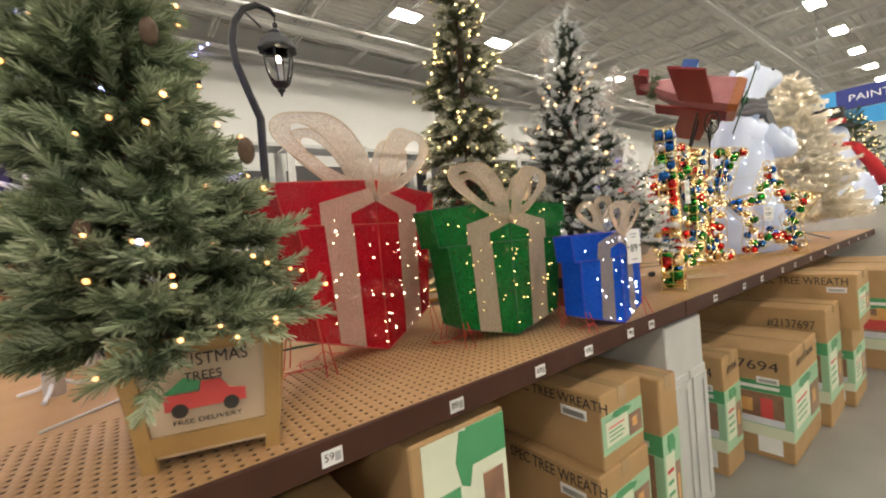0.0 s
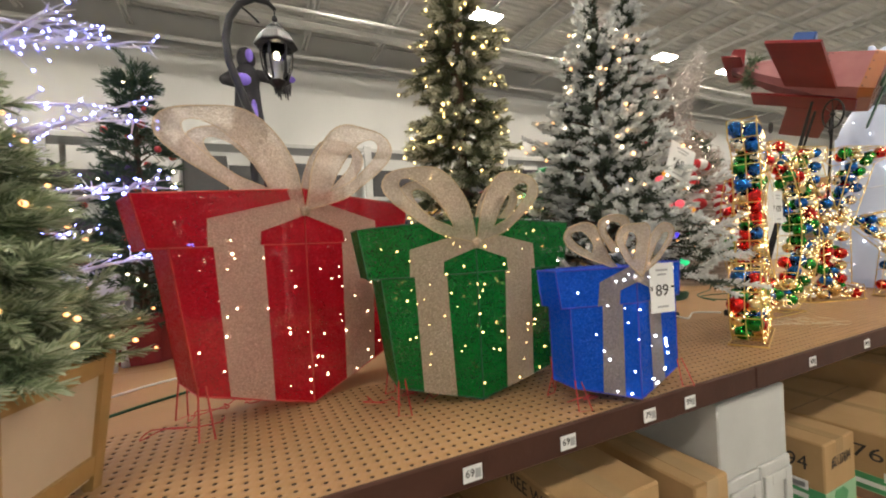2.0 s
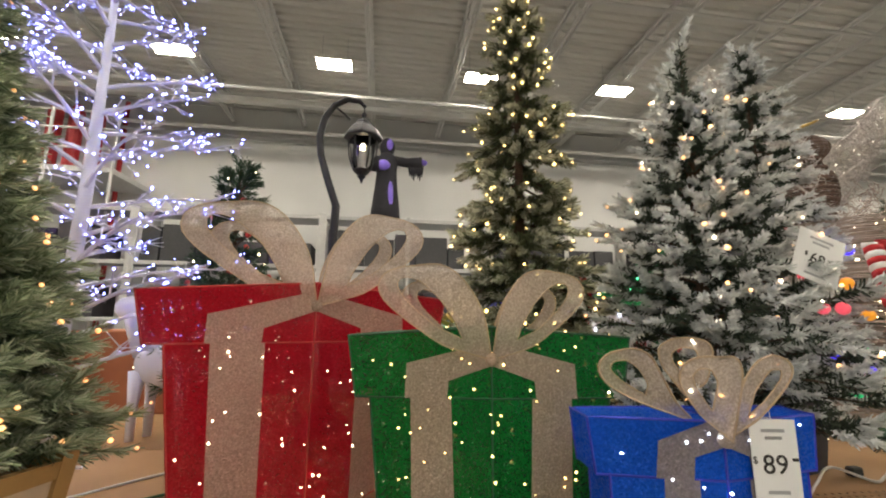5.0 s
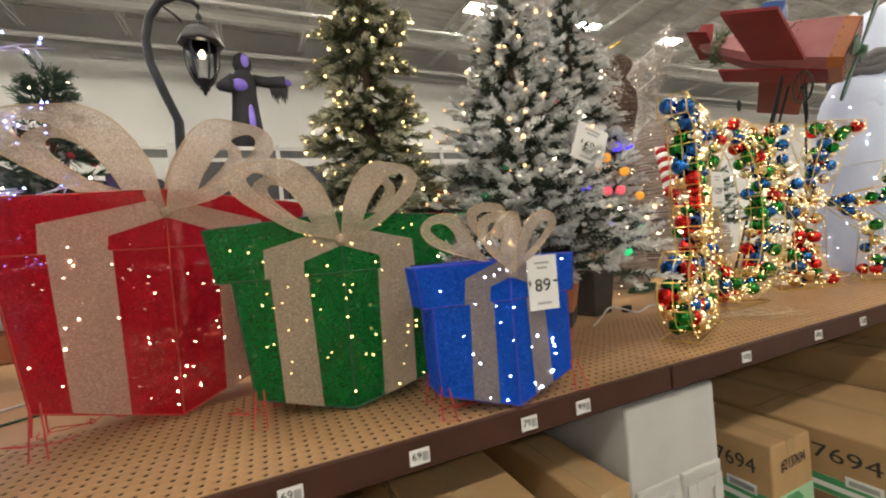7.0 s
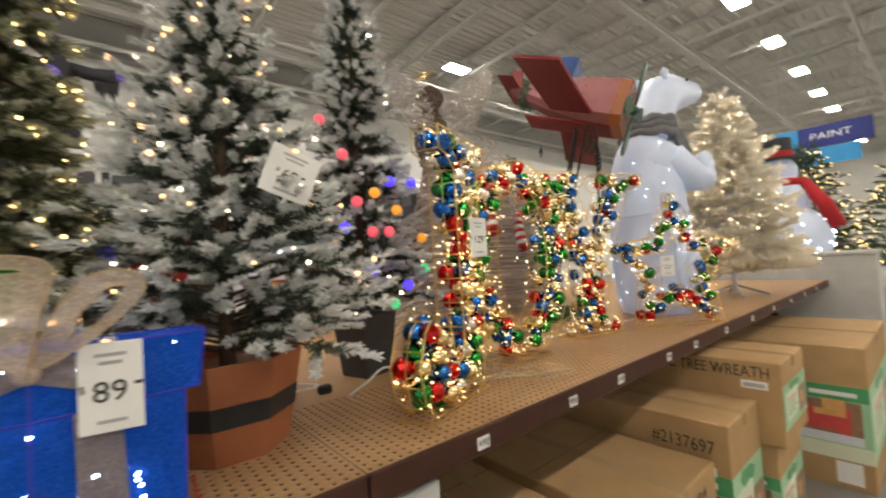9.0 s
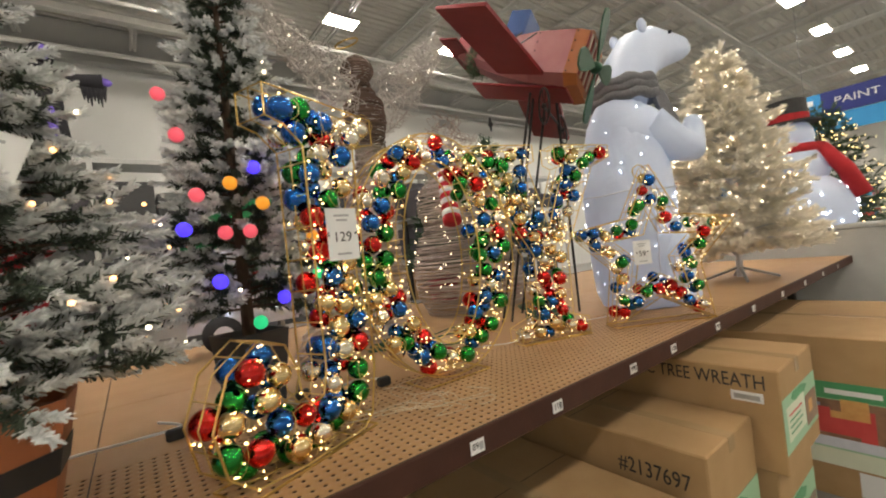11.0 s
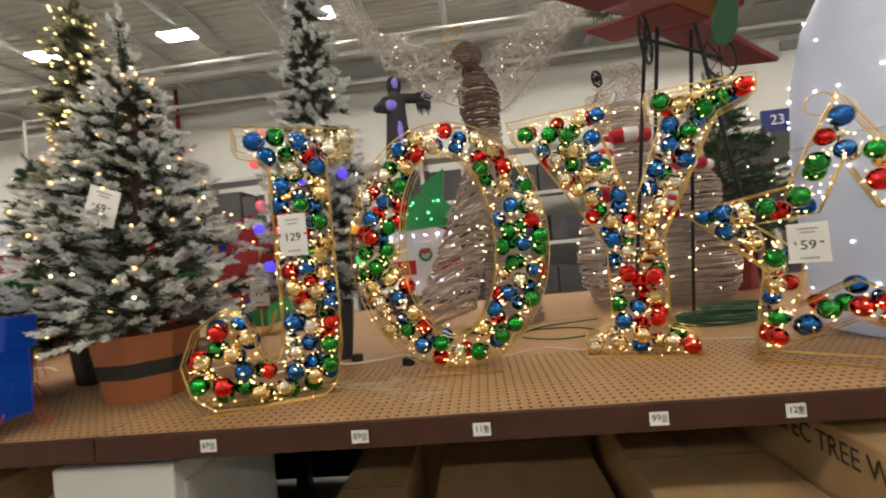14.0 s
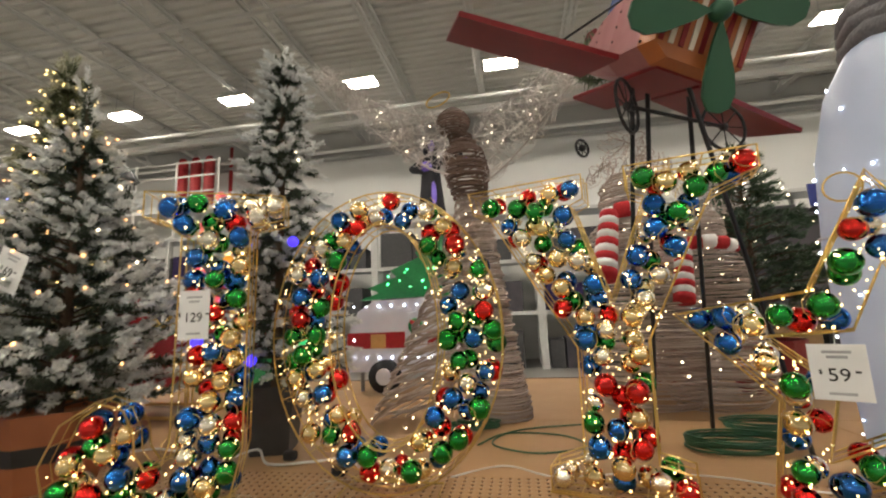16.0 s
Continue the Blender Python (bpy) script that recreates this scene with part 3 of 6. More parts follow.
# added sheet, out of view, that stops light leaking in from behind
part("back_panel", Shape().box(PX0, 1.64, 0.02, PX1, 1.66, S - 0.03), M["darksteel"], shelf, "unseen dark sheet added to block light under the shelf")
for x in (0.37, 2.80, 5.25, 8.0):
    for y in (0.45, 1.17, 2.3):
        p = Shape().box(x - 0.035, y - 0.03, 0, x + 0.035, y + 0.03, S - 0.07)
        part("upright", p, M["darksteel"], shelf)


def shelf_tag(x, text, w=0.042):
    t = thing("shelf_price_tag", pose(x, -0.0025, S - 0.034), "small white paper shelf price tag with black numerals", "price tag", "shelf price tags")
    part("card", Shape().box(0, -0.0012, -0.016, w, 0.0012, 0.015, 0.0005), M["paper"], t)
    if text:
        writing("price", text, 0.021, M["ink"], t, pose(0.004, -0.0016, 0.001, 90), align="LEFT")
    part("barcode", Shape().box(w * .62, -0.0018, -0.01, w * .92, -0.0011, 0.008, 0.0001), M["steel"], t, "pale grey bars")
    return t


for x, s in ((0.95, "59"), (1.513, "89"), (1.822, "69"), (2.062, "69"), (2.323, "79"), (2.478, "99"), (3.107, "69"), (3.5, "89"), (3.798, "119"), (4.205, "99"), (4.500, "129"), (4.93, "79"), (5.4, ""), (5.9, ""), (6.4, ""), (6.9, ""), (7.4, "")):
    shelf_tag(x, s)
shelf_tag(1.20, "59")


# ---------------------------------------------------------------- boxes under the shelf
def carton(x0, y0, z0, x1, y1, z1, label, style="plain", side="", front="", mat="card", rot=0.0):
    """Cardboard carton with tape along the top, writing and printed labels."""
    w, d, h = x1 - x0, y1 - y0, z1 - z0
    b = thing("cardboard_box", pose(x0, y0, z0, 0, 0, rot), label, "box", "boxes under the shelf")
    part("body", Shape().box(0, 0, 0, w, d, h, 0.005), M[mat], b)
    # flap seam and tape
    part("tape", Shape().box(w * .5 - 0.024, -0.0012, h - 0.05, w * .5 + 0.024, d, h + 0.0012, 0.0004), M["tape"], b, "shiny tan packing tape")
    part("flap_seam", Shape().box(0.006, d * .5 - 0.0012, h - 0.002, w - 0.006, d * .5 + 0.0012, h + 0.0006, 0.0002), M["ink"], b)
    if style in ("holiday", "truck", "end"):
        bh = h * .52
        z = h * .20
        dd = min(d - .02, .46)

        def on_side(name, y0, y1, z0, z1, mat, lift, label=""):
            if style != "end":
                part(name, Shape().box(-0.0012 - lift, y0, z0, 0.0, y1, z1, 0.0002), M[mat], b, label)

        def on_front(name, xa, xb, z0, z1, mat, lift, label=""):
            return part(name, Shape().box(xa, -0.0012 - lift, z0, xb, 0.0, z1, 0.0002), M[mat], b, label)
        on_side("label", 0.0, dd, z, z + bh, "labmint", 0, "printed label with a snowy porch picture")
        on_side("label_band", 0.0, dd, z + bh * .80, z + bh, "labgreen", .0008)
        on_side("label_text", .05, dd * .55, z + bh * .86, z + bh * .92, "paper", .0014, "pale bars of print")
        on_side("photo", .035, dd - .02, z + bh * .22, z + bh * .79, "labphoto", .0010, "snowy porch picture")
        on_side("photo_snow", .035, dd - .02, z + bh * .22, z + bh * .34, "snowwhite", .0016)
        on_side("photo_window", dd * .38, dd * .56, z + bh * .42, z + bh * .66, "labwarm", .0016)
        on_side("photo_door", dd * .18, dd * .30, z + bh * .34, z + bh * .70, "labred", .0016)
        on_side("photo_wall", dd * .60, dd - .03, z + bh * .38, z + bh * .74, "labblue", .0014)
        sn = Shape()
        for rr, zz in ((.030, .40), (.022, .52), (.015, .61)):
            sn.lathe([(.0005, 0), (rr, 0), (rr, .0006), (.0005, .0006)], 12, pose(-0.0026, dd * .72, z + bh * zz, 0, -90, 0))
        if style != "end":
            part("photo_snowman", sn, M["paper"], b)
        on_side("label_foot", 0.0, dd, z, z + bh * .20, "cream", .0008)
        on_side("sticker", .05, .16, .03, .03 + min(.12, h * .16), "paper", 0, "white barcode sticker")
        on_front("label", .0, w - .004, z, z + bh, "labmint", 0, "pale green printed label")
        on_front("label_cream", w * .08, w * .60, z + bh * .18, z + bh * .80, "cream", .0010)
        on_front("label_photo", w * .62, w - .014, z + bh * .10, z + bh * .68, "labphoto", .0010)
        on_front("label_glow", w * .70, w * .82, z + bh * .30, z + bh * .55, "labwarm", .0016)
        part("holly_leaf", Shape().prism([(w * .30, z + bh * .98), (w * .24, z + bh * .88), (w * .34, z + bh * .80), (w * .48, z + bh * .84), (w * .62, z + bh * .80), (w * .70, z + bh * .9), (w * .55, z + bh * .98)], -0.0030, -0.0010), M["labgreen"], b)
        for k in range(4):
            on_front("label_text", w * .14, w * (.50 - .05 * (k % 2)), z + bh * (.62 - .11 * k), z + bh * (.655 - .11 * k), "labgreen" if k else "labred", .0018)
    if style == "truck":
        on_side("photo_truck", .12, .42, h * .40, h * .50, "labred", .0024, "red truck in the picture")
        on_side("photo_cab", .24, .34, h * .50, h * .56, "labred", .0024)
        on_side("photo_house", .10, .20, h * .50, h * .62, "labwarm", .0020)
    if style == "face":
        part("label_front", Shape().box(0.03, -0.0018, 0.02, w - .004, 0.0, h - .01, 0.0003), M["cream"], b, "cream printed label with a holly corner")
        part("band", Shape().box(w * .55, -0.0030, h * .82, w - .004, -0.0014, h - .01, 0.0003), M["labgreen"], b)
        part("photo", Shape().box(w * .70, -0.0034, h * .12, w - .02, -0.0014, h * .76, 0.0003), M["labphoto"], b)
        part("holly_leaf", Shape().prism([(w * .48, h * .98), (w * .42, h * .86), (w * .47, h * .76), (w * .55, h * .74), (w * .6, h * .84), (w * .68, h * .9), (w * .58, h * .97)], -0.0042, -0.0014), M["labgreen"], b)
        part("seal", Shape().lathe([(0.001, 0), (w * .05, 0), (w * .05, .0012), (0.001, .0012)], 14, pose(w * .58, -0.0030, h * .62, 90)), M["labred"], b, "small round red seal")
        for k, (t, zz) in enumerate((("5 ft", .5), ("1.52 m", .22))):
            writing("print", t, h * .12, M["labgreen"], b, pose(w * .14, -0.0030, h * zz, 90), align="LEFT")
        part("script_bar", Shape().box(w * .12, -0.0030, h * .70, w * .45, -0.0014, h * .76, 0.0003), M["labgreen"], b)
        part("text_bar", Shape().box(w * .12, -0.0030, h * .36, w * .5, -0.0014, h * .39, 0.0003), M["labred"], b)
    if side:
        writing("print", side, min(.075, h * .2), M["ink"], b, pose(-0.0030, d * .27 if len(side) > 8 else .17, h * .86, 90, 0, -90), width=min(.50, d * .62) if len(side) > 8 else .24)
        part("number_sticker", Shape().box(-0.0032, 0.05, h * .76 - .035, -0.0014, 0.15, h * .76, 0.0003), M["paper"], b, "white barcode sticker")
        part("barcode", Shape().box(-0.0040, 0.06, h * .76 - .028, -0.0030, 0.14, h * .76 - .010, 0.0002), M["steel"], b)
    if front:
        writing("print", front, min(.055, h * .14), M["ink"], b, pose(w * .5, -0.0034, h * .88, 90), width=w * .62)
    return b


carton(1.40, 0.015, 0.30, 1.70, 0.6, 0.905, "tall cardboard box with a cream holiday tree label", "face")
carton(0.95, -0.01, 0.28, 1.30, 0.6, 0.80, "plain cardboard box with shiny taped top")
carton(0.80, -0.05, 0.0, 1.62, 0.6, 0.28, "wide plain cardboard box on the floor")
carton(2.07, -0.035, 0.585, 2.325, 0.62, 0.825, "brown wreath box with a holiday label on its end", "end", side="SPEC TREE WREATH")
carton(2.03, -0.04, 0.30, 2.335, 0.60, 0.583, "brown wreath box with a holiday label on its end", "end", side="SPEC TREE WREATH")
carton(2.0, -0.02, 0.0, 2.34, 0.62, 0.298, "plain cardboard box on the floor")
carton(2.46, -0.03, 0.0, 2.60, 0.60, 0.765, "tall narrow cardboard box with a green printed label", "holiday")
carton(3.30, 0.05, 0.0, 3.53, 0.75, 0.62, "narrow cardboard box with printed number and green label", "holiday", side="2137694", front="#2137694")
carton(3.63, -0.147, 0.0, 4.20, 0.75, 0.592, "large cardboard box with a printed number and holiday label", "holiday", side="37694", front="#2137694")
carton(4.24, -0.19, 0.0, 4.635, 0.80, 0.72, "cardboard box with printed number and cream label", "holiday", side="#2137697")
carton(4.67, -0.24, 0.0, 5.10, 0.80, 0.52, "tall cardboard box with holiday label", "holiday")
carton(4.65, -0.28, 0.522, 5.08, 0.80, 0.888, "brown box printed with tree wreath in black capitals", "end", side="SPEC TREE WREATH")
carton(5.62, -0.45, 0.0, 6.75, 0.60, 0.80, "very large cardboard tree box with a red truck picture", "truck")
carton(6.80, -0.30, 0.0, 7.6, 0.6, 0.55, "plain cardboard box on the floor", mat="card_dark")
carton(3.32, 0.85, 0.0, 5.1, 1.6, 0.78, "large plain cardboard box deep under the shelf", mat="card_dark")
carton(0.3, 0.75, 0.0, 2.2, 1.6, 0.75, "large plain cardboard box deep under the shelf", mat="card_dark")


def cabinet(x0, x1, y0, z1):
    c = thing("cabinet", pose(x0, y0, 0), "whitewashed wooden cabinet with panelled doors under the shelf", "cabinet")
    w = x1 - x0
    part("body", Shape().box(0, 0.0, 0, w, 0.5, z1, 0.004), M["wash"], c)
    for k in (0, 1):
        d = part("door", Shape().box(0.01 + k * (w / 2 - .005), -0.012, 0.05, w / 2 - .005 + k * (w / 2 - .005), -0.0005, z1 - .22, 0.003), M["wash"], c)
        s = Shape()
        xa, xb = 0.018 + k * (w / 2 - .005), w / 2 - .013 + k * (w / 2 - .005)
        za, zb = 0.07, z1 - .25
        t = .035
        s.box(xa, -0.020, za, xa + t, -0.0125, zb, .002).box(xb - t, -0.020, za, xb, -0.0125, zb, .002)
        s.box(xa + t, -0.020, za, xb - t, -0.0125, za + t, .002).box(xa + t, -0.020, zb - t, xb - t, -0.0125, zb, .002)
        part("door_frame", s, M["wash"], d)
    part("side_panel", Shape().box(w + .0005, 0.03, 0.05, w + .010, 0.47, z1 - .06, 0.003), M["wash"], c)
    return c


cabinet(2.655, 3.005, 0.024, 0.912)


# ---------------------------------------------------------------- gift boxes
def resample(poly, n):
    """Closed outline as n evenly spaced points, corners eased."""
    pts = [Vector((x, 0, z)) for x, z in poly]
    seg = [(pts[i], pts[(i + 1) % len(pts)]) for i in range(len(pts))]
    total = sum((q - p).length for p, q in seg)
    out, i, gone = [], 0, 0.0
    for k in range(n):
        d = total * k / n
        while gone + (seg[i][1] - seg[i][0]).length < d - 1e-9:
            gone += (seg[i][1] - seg[i][0]).length
            i += 1
        p, q = seg[i]
        out.append(p.lerp(q, (d - gone) / max(1e-9, (q - p).length)))
    for _ in range(2):
        out = [out[0]] + [(out[k - 1] + out[k] * 2 + out[(k + 1) % n]) / 4 for k in range(1, n)]
    return [(p.x, p.z) for p in out]


PETAL = [(0, 0), (-.42, .11), (-.81, .38), (-.97, .53), (-1, .63), (-.93, .74), (-.8, .78), (-.58, .80), (-.46, .82), (-.29, .74), (-.15, .55), (-.06, .36), (-.02, .11)]
PETAL_EYE = [(-.25, .17), (-.48, .27), (-.72, .47), (-.81, .59), (-.82, .67), (-.74, .70), (-.60, .65), (-.43, .49), (-.31, .31)]
WIDE_BOW = [(1, 1, 0, PETAL, PETAL_EYE), (-.85, .95, 0, PETAL, PETAL_EYE), (.8, .86, .05, PETAL, PETAL_EYE), (-.62, .80, .05, PETAL, PETAL_EYE)]
SMALL_BOW = [
    (1, 1, -.012, [(0, 0), (-.05, .04), (-.08, .085), (-.082, .105), (-.065, .125), (-.04, .131), (-.01, .128), (.005, .133), (.018, .125), (.022, .10), (.012, .05)],
     [(-.030, .045), (-.055, .08), (-.06, .10), (-.048, .112), (-.03, .11), (-.02, .09)]),
    (1, 1, .03, [(-.03, .02), (-.12, .05), (-.17, .075), (-.19, .1), (-.185, .12), (-.165, .133), (-.124, .14), (-.10, .13), (-.085, .10), (-.06, .05)],
     [(-.11, .062), (-.15, .085), (-.17, .105), (-.163, .117), (-.14, .12), (-.12, .105), (-.105, .08)]),
    (1, 1, 0, [(0, 0), (.06, .03), (.105, .07), (.13, .1), (.128, .118), (.11, .128), (.09, .133), (.06, .122), (.04, .10), (.015, .05)],
     [(.04, .035), (.075, .06), (.105, .093), (.107, .108), (.085, .108), (.055, .075)]),
    (1, 1, .055, [(-.03, .06), (-.07, .11), (-.075, .14), (-.05, .155), (-.015, .157), (.015, .15), (.025, .135), (.01, .08)],
     [(-.025, .085), (-.05, .115), (-.052, .13), (-.035, .14), (-.01, .138), (-.002, .115)]),
]


def gift(m, depth, fold, lid, lip, foot, rt, it, rb, ib, knot, cloth, ribbon, bow_cloth, bulb, wire, nbulb, seed, label, bow, bow_k, bow_lean, rise=.02):
    """Folding wire-frame gift: front bent along its middle, fabric skin, crossing ribbons, looped bow, legs.
    lid, lip, foot: half width and height of the lid's top, its lower edge and the body's foot; rt, it, rb, ib: the ribbon's outer and inner ends."""
    r = np.random.default_rng(seed)
    g = thing("light_up_gift_box", m, label, "gift decoration", "light-up gift boxes")
    zl = lip[1]
    body_w = lip[0] * .89

    def P(s, z, back=0.0, proud=0.0):
        return (s, fold * abs(s) * (1 - back) + back * (fold * lid[0] + depth) - proud, z)

    def top(u):
        return lid[1] + rise * (1 - abs(u))

    def bot(s):
        return .006 + (foot[1] - .006) * abs(s) / foot[0]
    lid_skin, body_skin = Shape(), Shape()
    N = 8
    us = [i / N for i in range(N + 1)]

    def sheet(skin, f0, f1, back):
        for sgn in (-1, 1):
            pts = []
            for u in us:
                pts += [f0(sgn * u, back), f1(sgn * u, back)]
            skin.add(pts, [(2 * i, 2 * i + 2, 2 * i + 3, 2 * i + 1) for i in range(N)])

    for back in (0.0, 1.0):
        sheet(lid_skin, lambda u, b: P(u * lip[0], zl, b), lambda u, b: P(u * lid[0], top(u), b), back)
        sheet(body_skin, lambda u, b: P(u * foot[0], bot(u * foot[0]), b), lambda u, b: P(u * body_w, zl, b), back)
    for sgn in (-1, 1):
        lid_skin.add([P(sgn * lid[0], top(1)), P(sgn * lid[0], top(1), 1), P(sgn * lip[0], zl, 1), P(sgn * lip[0], zl)], [(0, 1, 2, 3)])
        body_skin.add([P(sgn * body_w, zl), P(sgn * body_w, zl, 1), P(sgn * foot[0], foot[1], 1), P(sgn * foot[0], foot[1])], [(0, 1, 2, 3)])
        for i in range(N):
            a, b = us[i] * sgn, us[i + 1] * sgn
            lid_skin.add([P(a * lid[0], top(a)), P(b * lid[0], top(b)), P(b * lid[0], top(b), 1), P(a * lid[0], top(a), 1)], [(0, 1, 2, 3)])
            c, d = a * foot[0], b * foot[0]
            body_skin.add([P(c, bot(c)), P(d, bot(d)), P(d, bot(d), 1), P(c, bot(c), 1)], [(0, 1, 2, 3)])
    part("lid_fabric", lid_skin.mesh("lid_fabric", cloth, weld=True), None, g, "sheer glittering mesh fabric")
    part("body_fabric", body_skin.mesh("body_fabric", cloth, weld=True), None, g, "sheer glittering mesh fabric")
    # a ribbon on each half of the front, stepped in under the lid and mitred towards the knot
    pr = .004
    for sgn in (-1, 1):
        def at(p, q, z):
            return p[0] + (q[0] - p[0]) * (p[1] - z) / (p[1] - q[1])
        so, si = at(rt, rb, zl), at(it, ib, zl)
        strip = Shape()
        strip.add([P(sgn * it[0], it[1], 0, pr), P(sgn * rt[0], rt[1], 0, pr), P(sgn * (so + .006), zl, 0, pr), P(sgn * (si + .004), zl, 0, pr)], [(0, 1, 2, 3)])
        strip.add([P(sgn * (si - .004), zl, 0, pr), P(sgn * (so - .006), zl, 0, pr), P(sgn * rb[0], max(rb[1], bot(rb[0])), 0, pr), P(sgn * ib[0], bot(ib[0]), 0, pr)], [(0, 1, 2, 3)])
        strip.add([P(sgn * it[0], it[1], 0, pr), P(sgn * rt[0], rt[1], 0, pr), P(sgn * rt[0] * .12, knot + .03, 0, pr), P(0, knot + .012, 0, pr), P(0, knot - .012, 0, pr)], [(0, 1, 2, 3, 4)])
        part("ribbon", strip, ribbon, g, "champagne glitter ribbon")
    fr = Shape()
    rw = .0022
    both = [-u for u in us[::-1]] + us[1:]
    for back in (0.0, 1.0):
        ring = [P(u * lid[0], top(u), back) for u in both] + [P(lip[0], zl, back), P(body_w, zl, back)]
        ring += [P(u * foot[0], bot(u * foot[0]), back) for u in both[::-1]] + [P(-body_w, zl, back), P(-lip[0], zl, back)]
        fr.tube(ring, rw, 4, closed=True)
        fr.tube([P(u * lip[0], zl, back) for u in both], rw, 4)
        fr.tube([P(0, top(0), back), P(0, bot(0), back)], rw, 4)
    for s, z in ((-lid[0], top(1)), (lid[0], top(1)), (-foot[0], foot[1]), (foot[0], foot[1]), (0, bot(0)), (0, top(0))):
        fr.tube([P(s, z), P(s, z, 1)], rw, 4)
    part("wire_frame", fr, wire, g, "thin painted wire frame")
    for s, bk in ((-foot[0], 0), (foot[0], 0), (-foot[0], 1), (foot[0], 1)):
        x, y, z = P(s, foot[1], bk)
        lg = Shape().tube([(x, y, z + .02), (x - .008, y - .02 + .04 * bk, .003), (x + .022, y - .03 + .06 * bk, .003), (x + .016, y, z + .02)], .002, 4)
        part("leg", lg, M["redwire"], g, "bent red wire foot")
    pts = []
    for k in range(nbulb):
        u, z = r.uniform(-.92, .92), r.uniform(.04, .97) * lid[1]
        lim = lid[0] * .97 if z > zl else foot[0] + (body_w - foot[0]) * z / zl
        b = r.random() < .25
        pts.append(P(u * lim, max(z, bot(u * lim) + .01), 1.0 if b else 0.0, .006 if not b else -.004))
    part("light_string", bulbs_mesh("light_string", pts, .0024, M[bulb]), None, g, "tiny glowing warm bulbs")
    head = part("bow_knot", Shape().ball((0, -.006, knot), (.014, .012, .014), 10, 8), bow_cloth, g, "champagne mesh bow knot", True)
    for kx, kz, push, outline, hole in bow:
        n = 40
        o, e = resample(outline, n), resample(hole, n)

        def place(x, z):
            x, z = x * bow_k * kx, z * bow_k * kz
            swell = .03 * bow_k * math.sin(min(1, abs(z) / (.9 * bow_k)) * math.pi)
            return (x, -.008 + bow_lean * x + push * bow_k * (2.5 if bow_k < .5 else 1) + .10 * abs(x) - swell, knot + z)
        v = [place(*p) for p in o] + [place(*p) for p in e]
        sheet_ = Shape().add(v, [(k, (k + 1) % n, n + (k + 1) % n, n + k) for k in range(n)])
        part("bow_loop", sheet_, bow_cloth, head, "looped champagne mesh ribbon")
        ed = Shape().tube(v[:n], .0020, 4, closed=True).tube(v[n:], .0015, 4, closed=True)
        part("loop_wire", ed, M["champwire"], head)
    return g


gift(pose(1.62, .457, S, 0, 0, 20), .15, .04, (.376, .548), (.352, .432), (.272, .098), (.236, .497), (.117, .466), (.206, .08), (.104, .05), .520,
     M["red_f"], M["gold_f"], M["gold_b"], "bulb_white", M["redwire"], 70, 3, "large red mesh light-up gift box with champagne bow", WIDE_BOW, .322, -.24, .03)
gift(pose(2.008, .222, S, 0, 0, -7), .12, .08, (.298, .455), (.278, .333), (.217, .062), (.174, .401), (.088, .367), (.155, .043), (.071, .02), .410,
     M["green_f"], M["gold_f"], M["gold_b"], "bulb_yellow", M["greenwire"], 70, 4, "medium green mesh light-up gift box with champagne bow", WIDE_BOW, .242, .04, .02)
gift(pose(2.331, .006, S, 0, 0, -4), .075, .22, (.205, .331), (.195, .242), (.170, .05), (.099, .299), (.046, .276), (.102, .034), (.046, .016), .306,
     M["blue_f"], M["bluegold_f"], M["gold_b"], "bulb_ice", M["bluegift"], 44, 5, "small blue light-up gift box with silver ribbon and tag", SMALL_BOW, 1.0, .0, .0)
# ---------------------------------------------------------------- trees
def needle_mesh(name, P, D, L, per, nlen, width, mat, r, spread=0.9, flat=0.0, lo=0.0, hi=1.0):
    """Sprigs: twigs at P along D of length L, each with `per` flat blunt needles between lo and hi of its length."""
    n = len(P)
    D = D / np.linalg.norm(D, axis=1)[:, None]
    s = lo + (hi - lo) * r.random((n, per)) ** .8
    base = P[:, None] + D[:, None] * (L[:, None] * s)[..., None]
    ref = np.where(np.abs(D[:, 2:3]) < .9, np.array([[0, 0, 1.0]]), np.array([[1.0, 0, 0]]))
    u = np.cross(D, ref)
    u /= np.linalg.norm(u, axis=1)[:, None]
    v = np.cross(u, D)
    ph = r.random((n, per)) * TAU
    if flat:
        ph = np.where(r.random((n, per)) < flat, np.where(r.random((n, per)) < .5, 0, math.pi) + r.normal(0, .35, (n, per)), ph)
    a = spread * (1.0 - .45 * s) * r.uniform(.7, 1.2, (n, per))
    d = D[:, None] * np.cos(a)[..., None] + (u[:, None] * np.cos(ph)[..., None] + v[:, None] * np.sin(ph)[..., None]) * np.sin(a)[..., None]
    ln = nlen * r.uniform(.65, 1.15, (n, per))
    tip = base + d * ln[..., None]
    side = np.cross(d, r.normal(size=(n, per, 3)))
    side /= np.linalg.norm(side, axis=2)[..., None] + 1e-9
    w = width * r.uniform(.7, 1.3, (n, per))[..., None]
    q = np.stack([base - side * w * .6, base + side * w * .6, tip + side * w * .45, tip - side * w * .45], 2).reshape(-1, 3)
    quads = np.arange(len(q)).reshape(-1, 4)
    return fast_mesh(name, q, quads, mat)


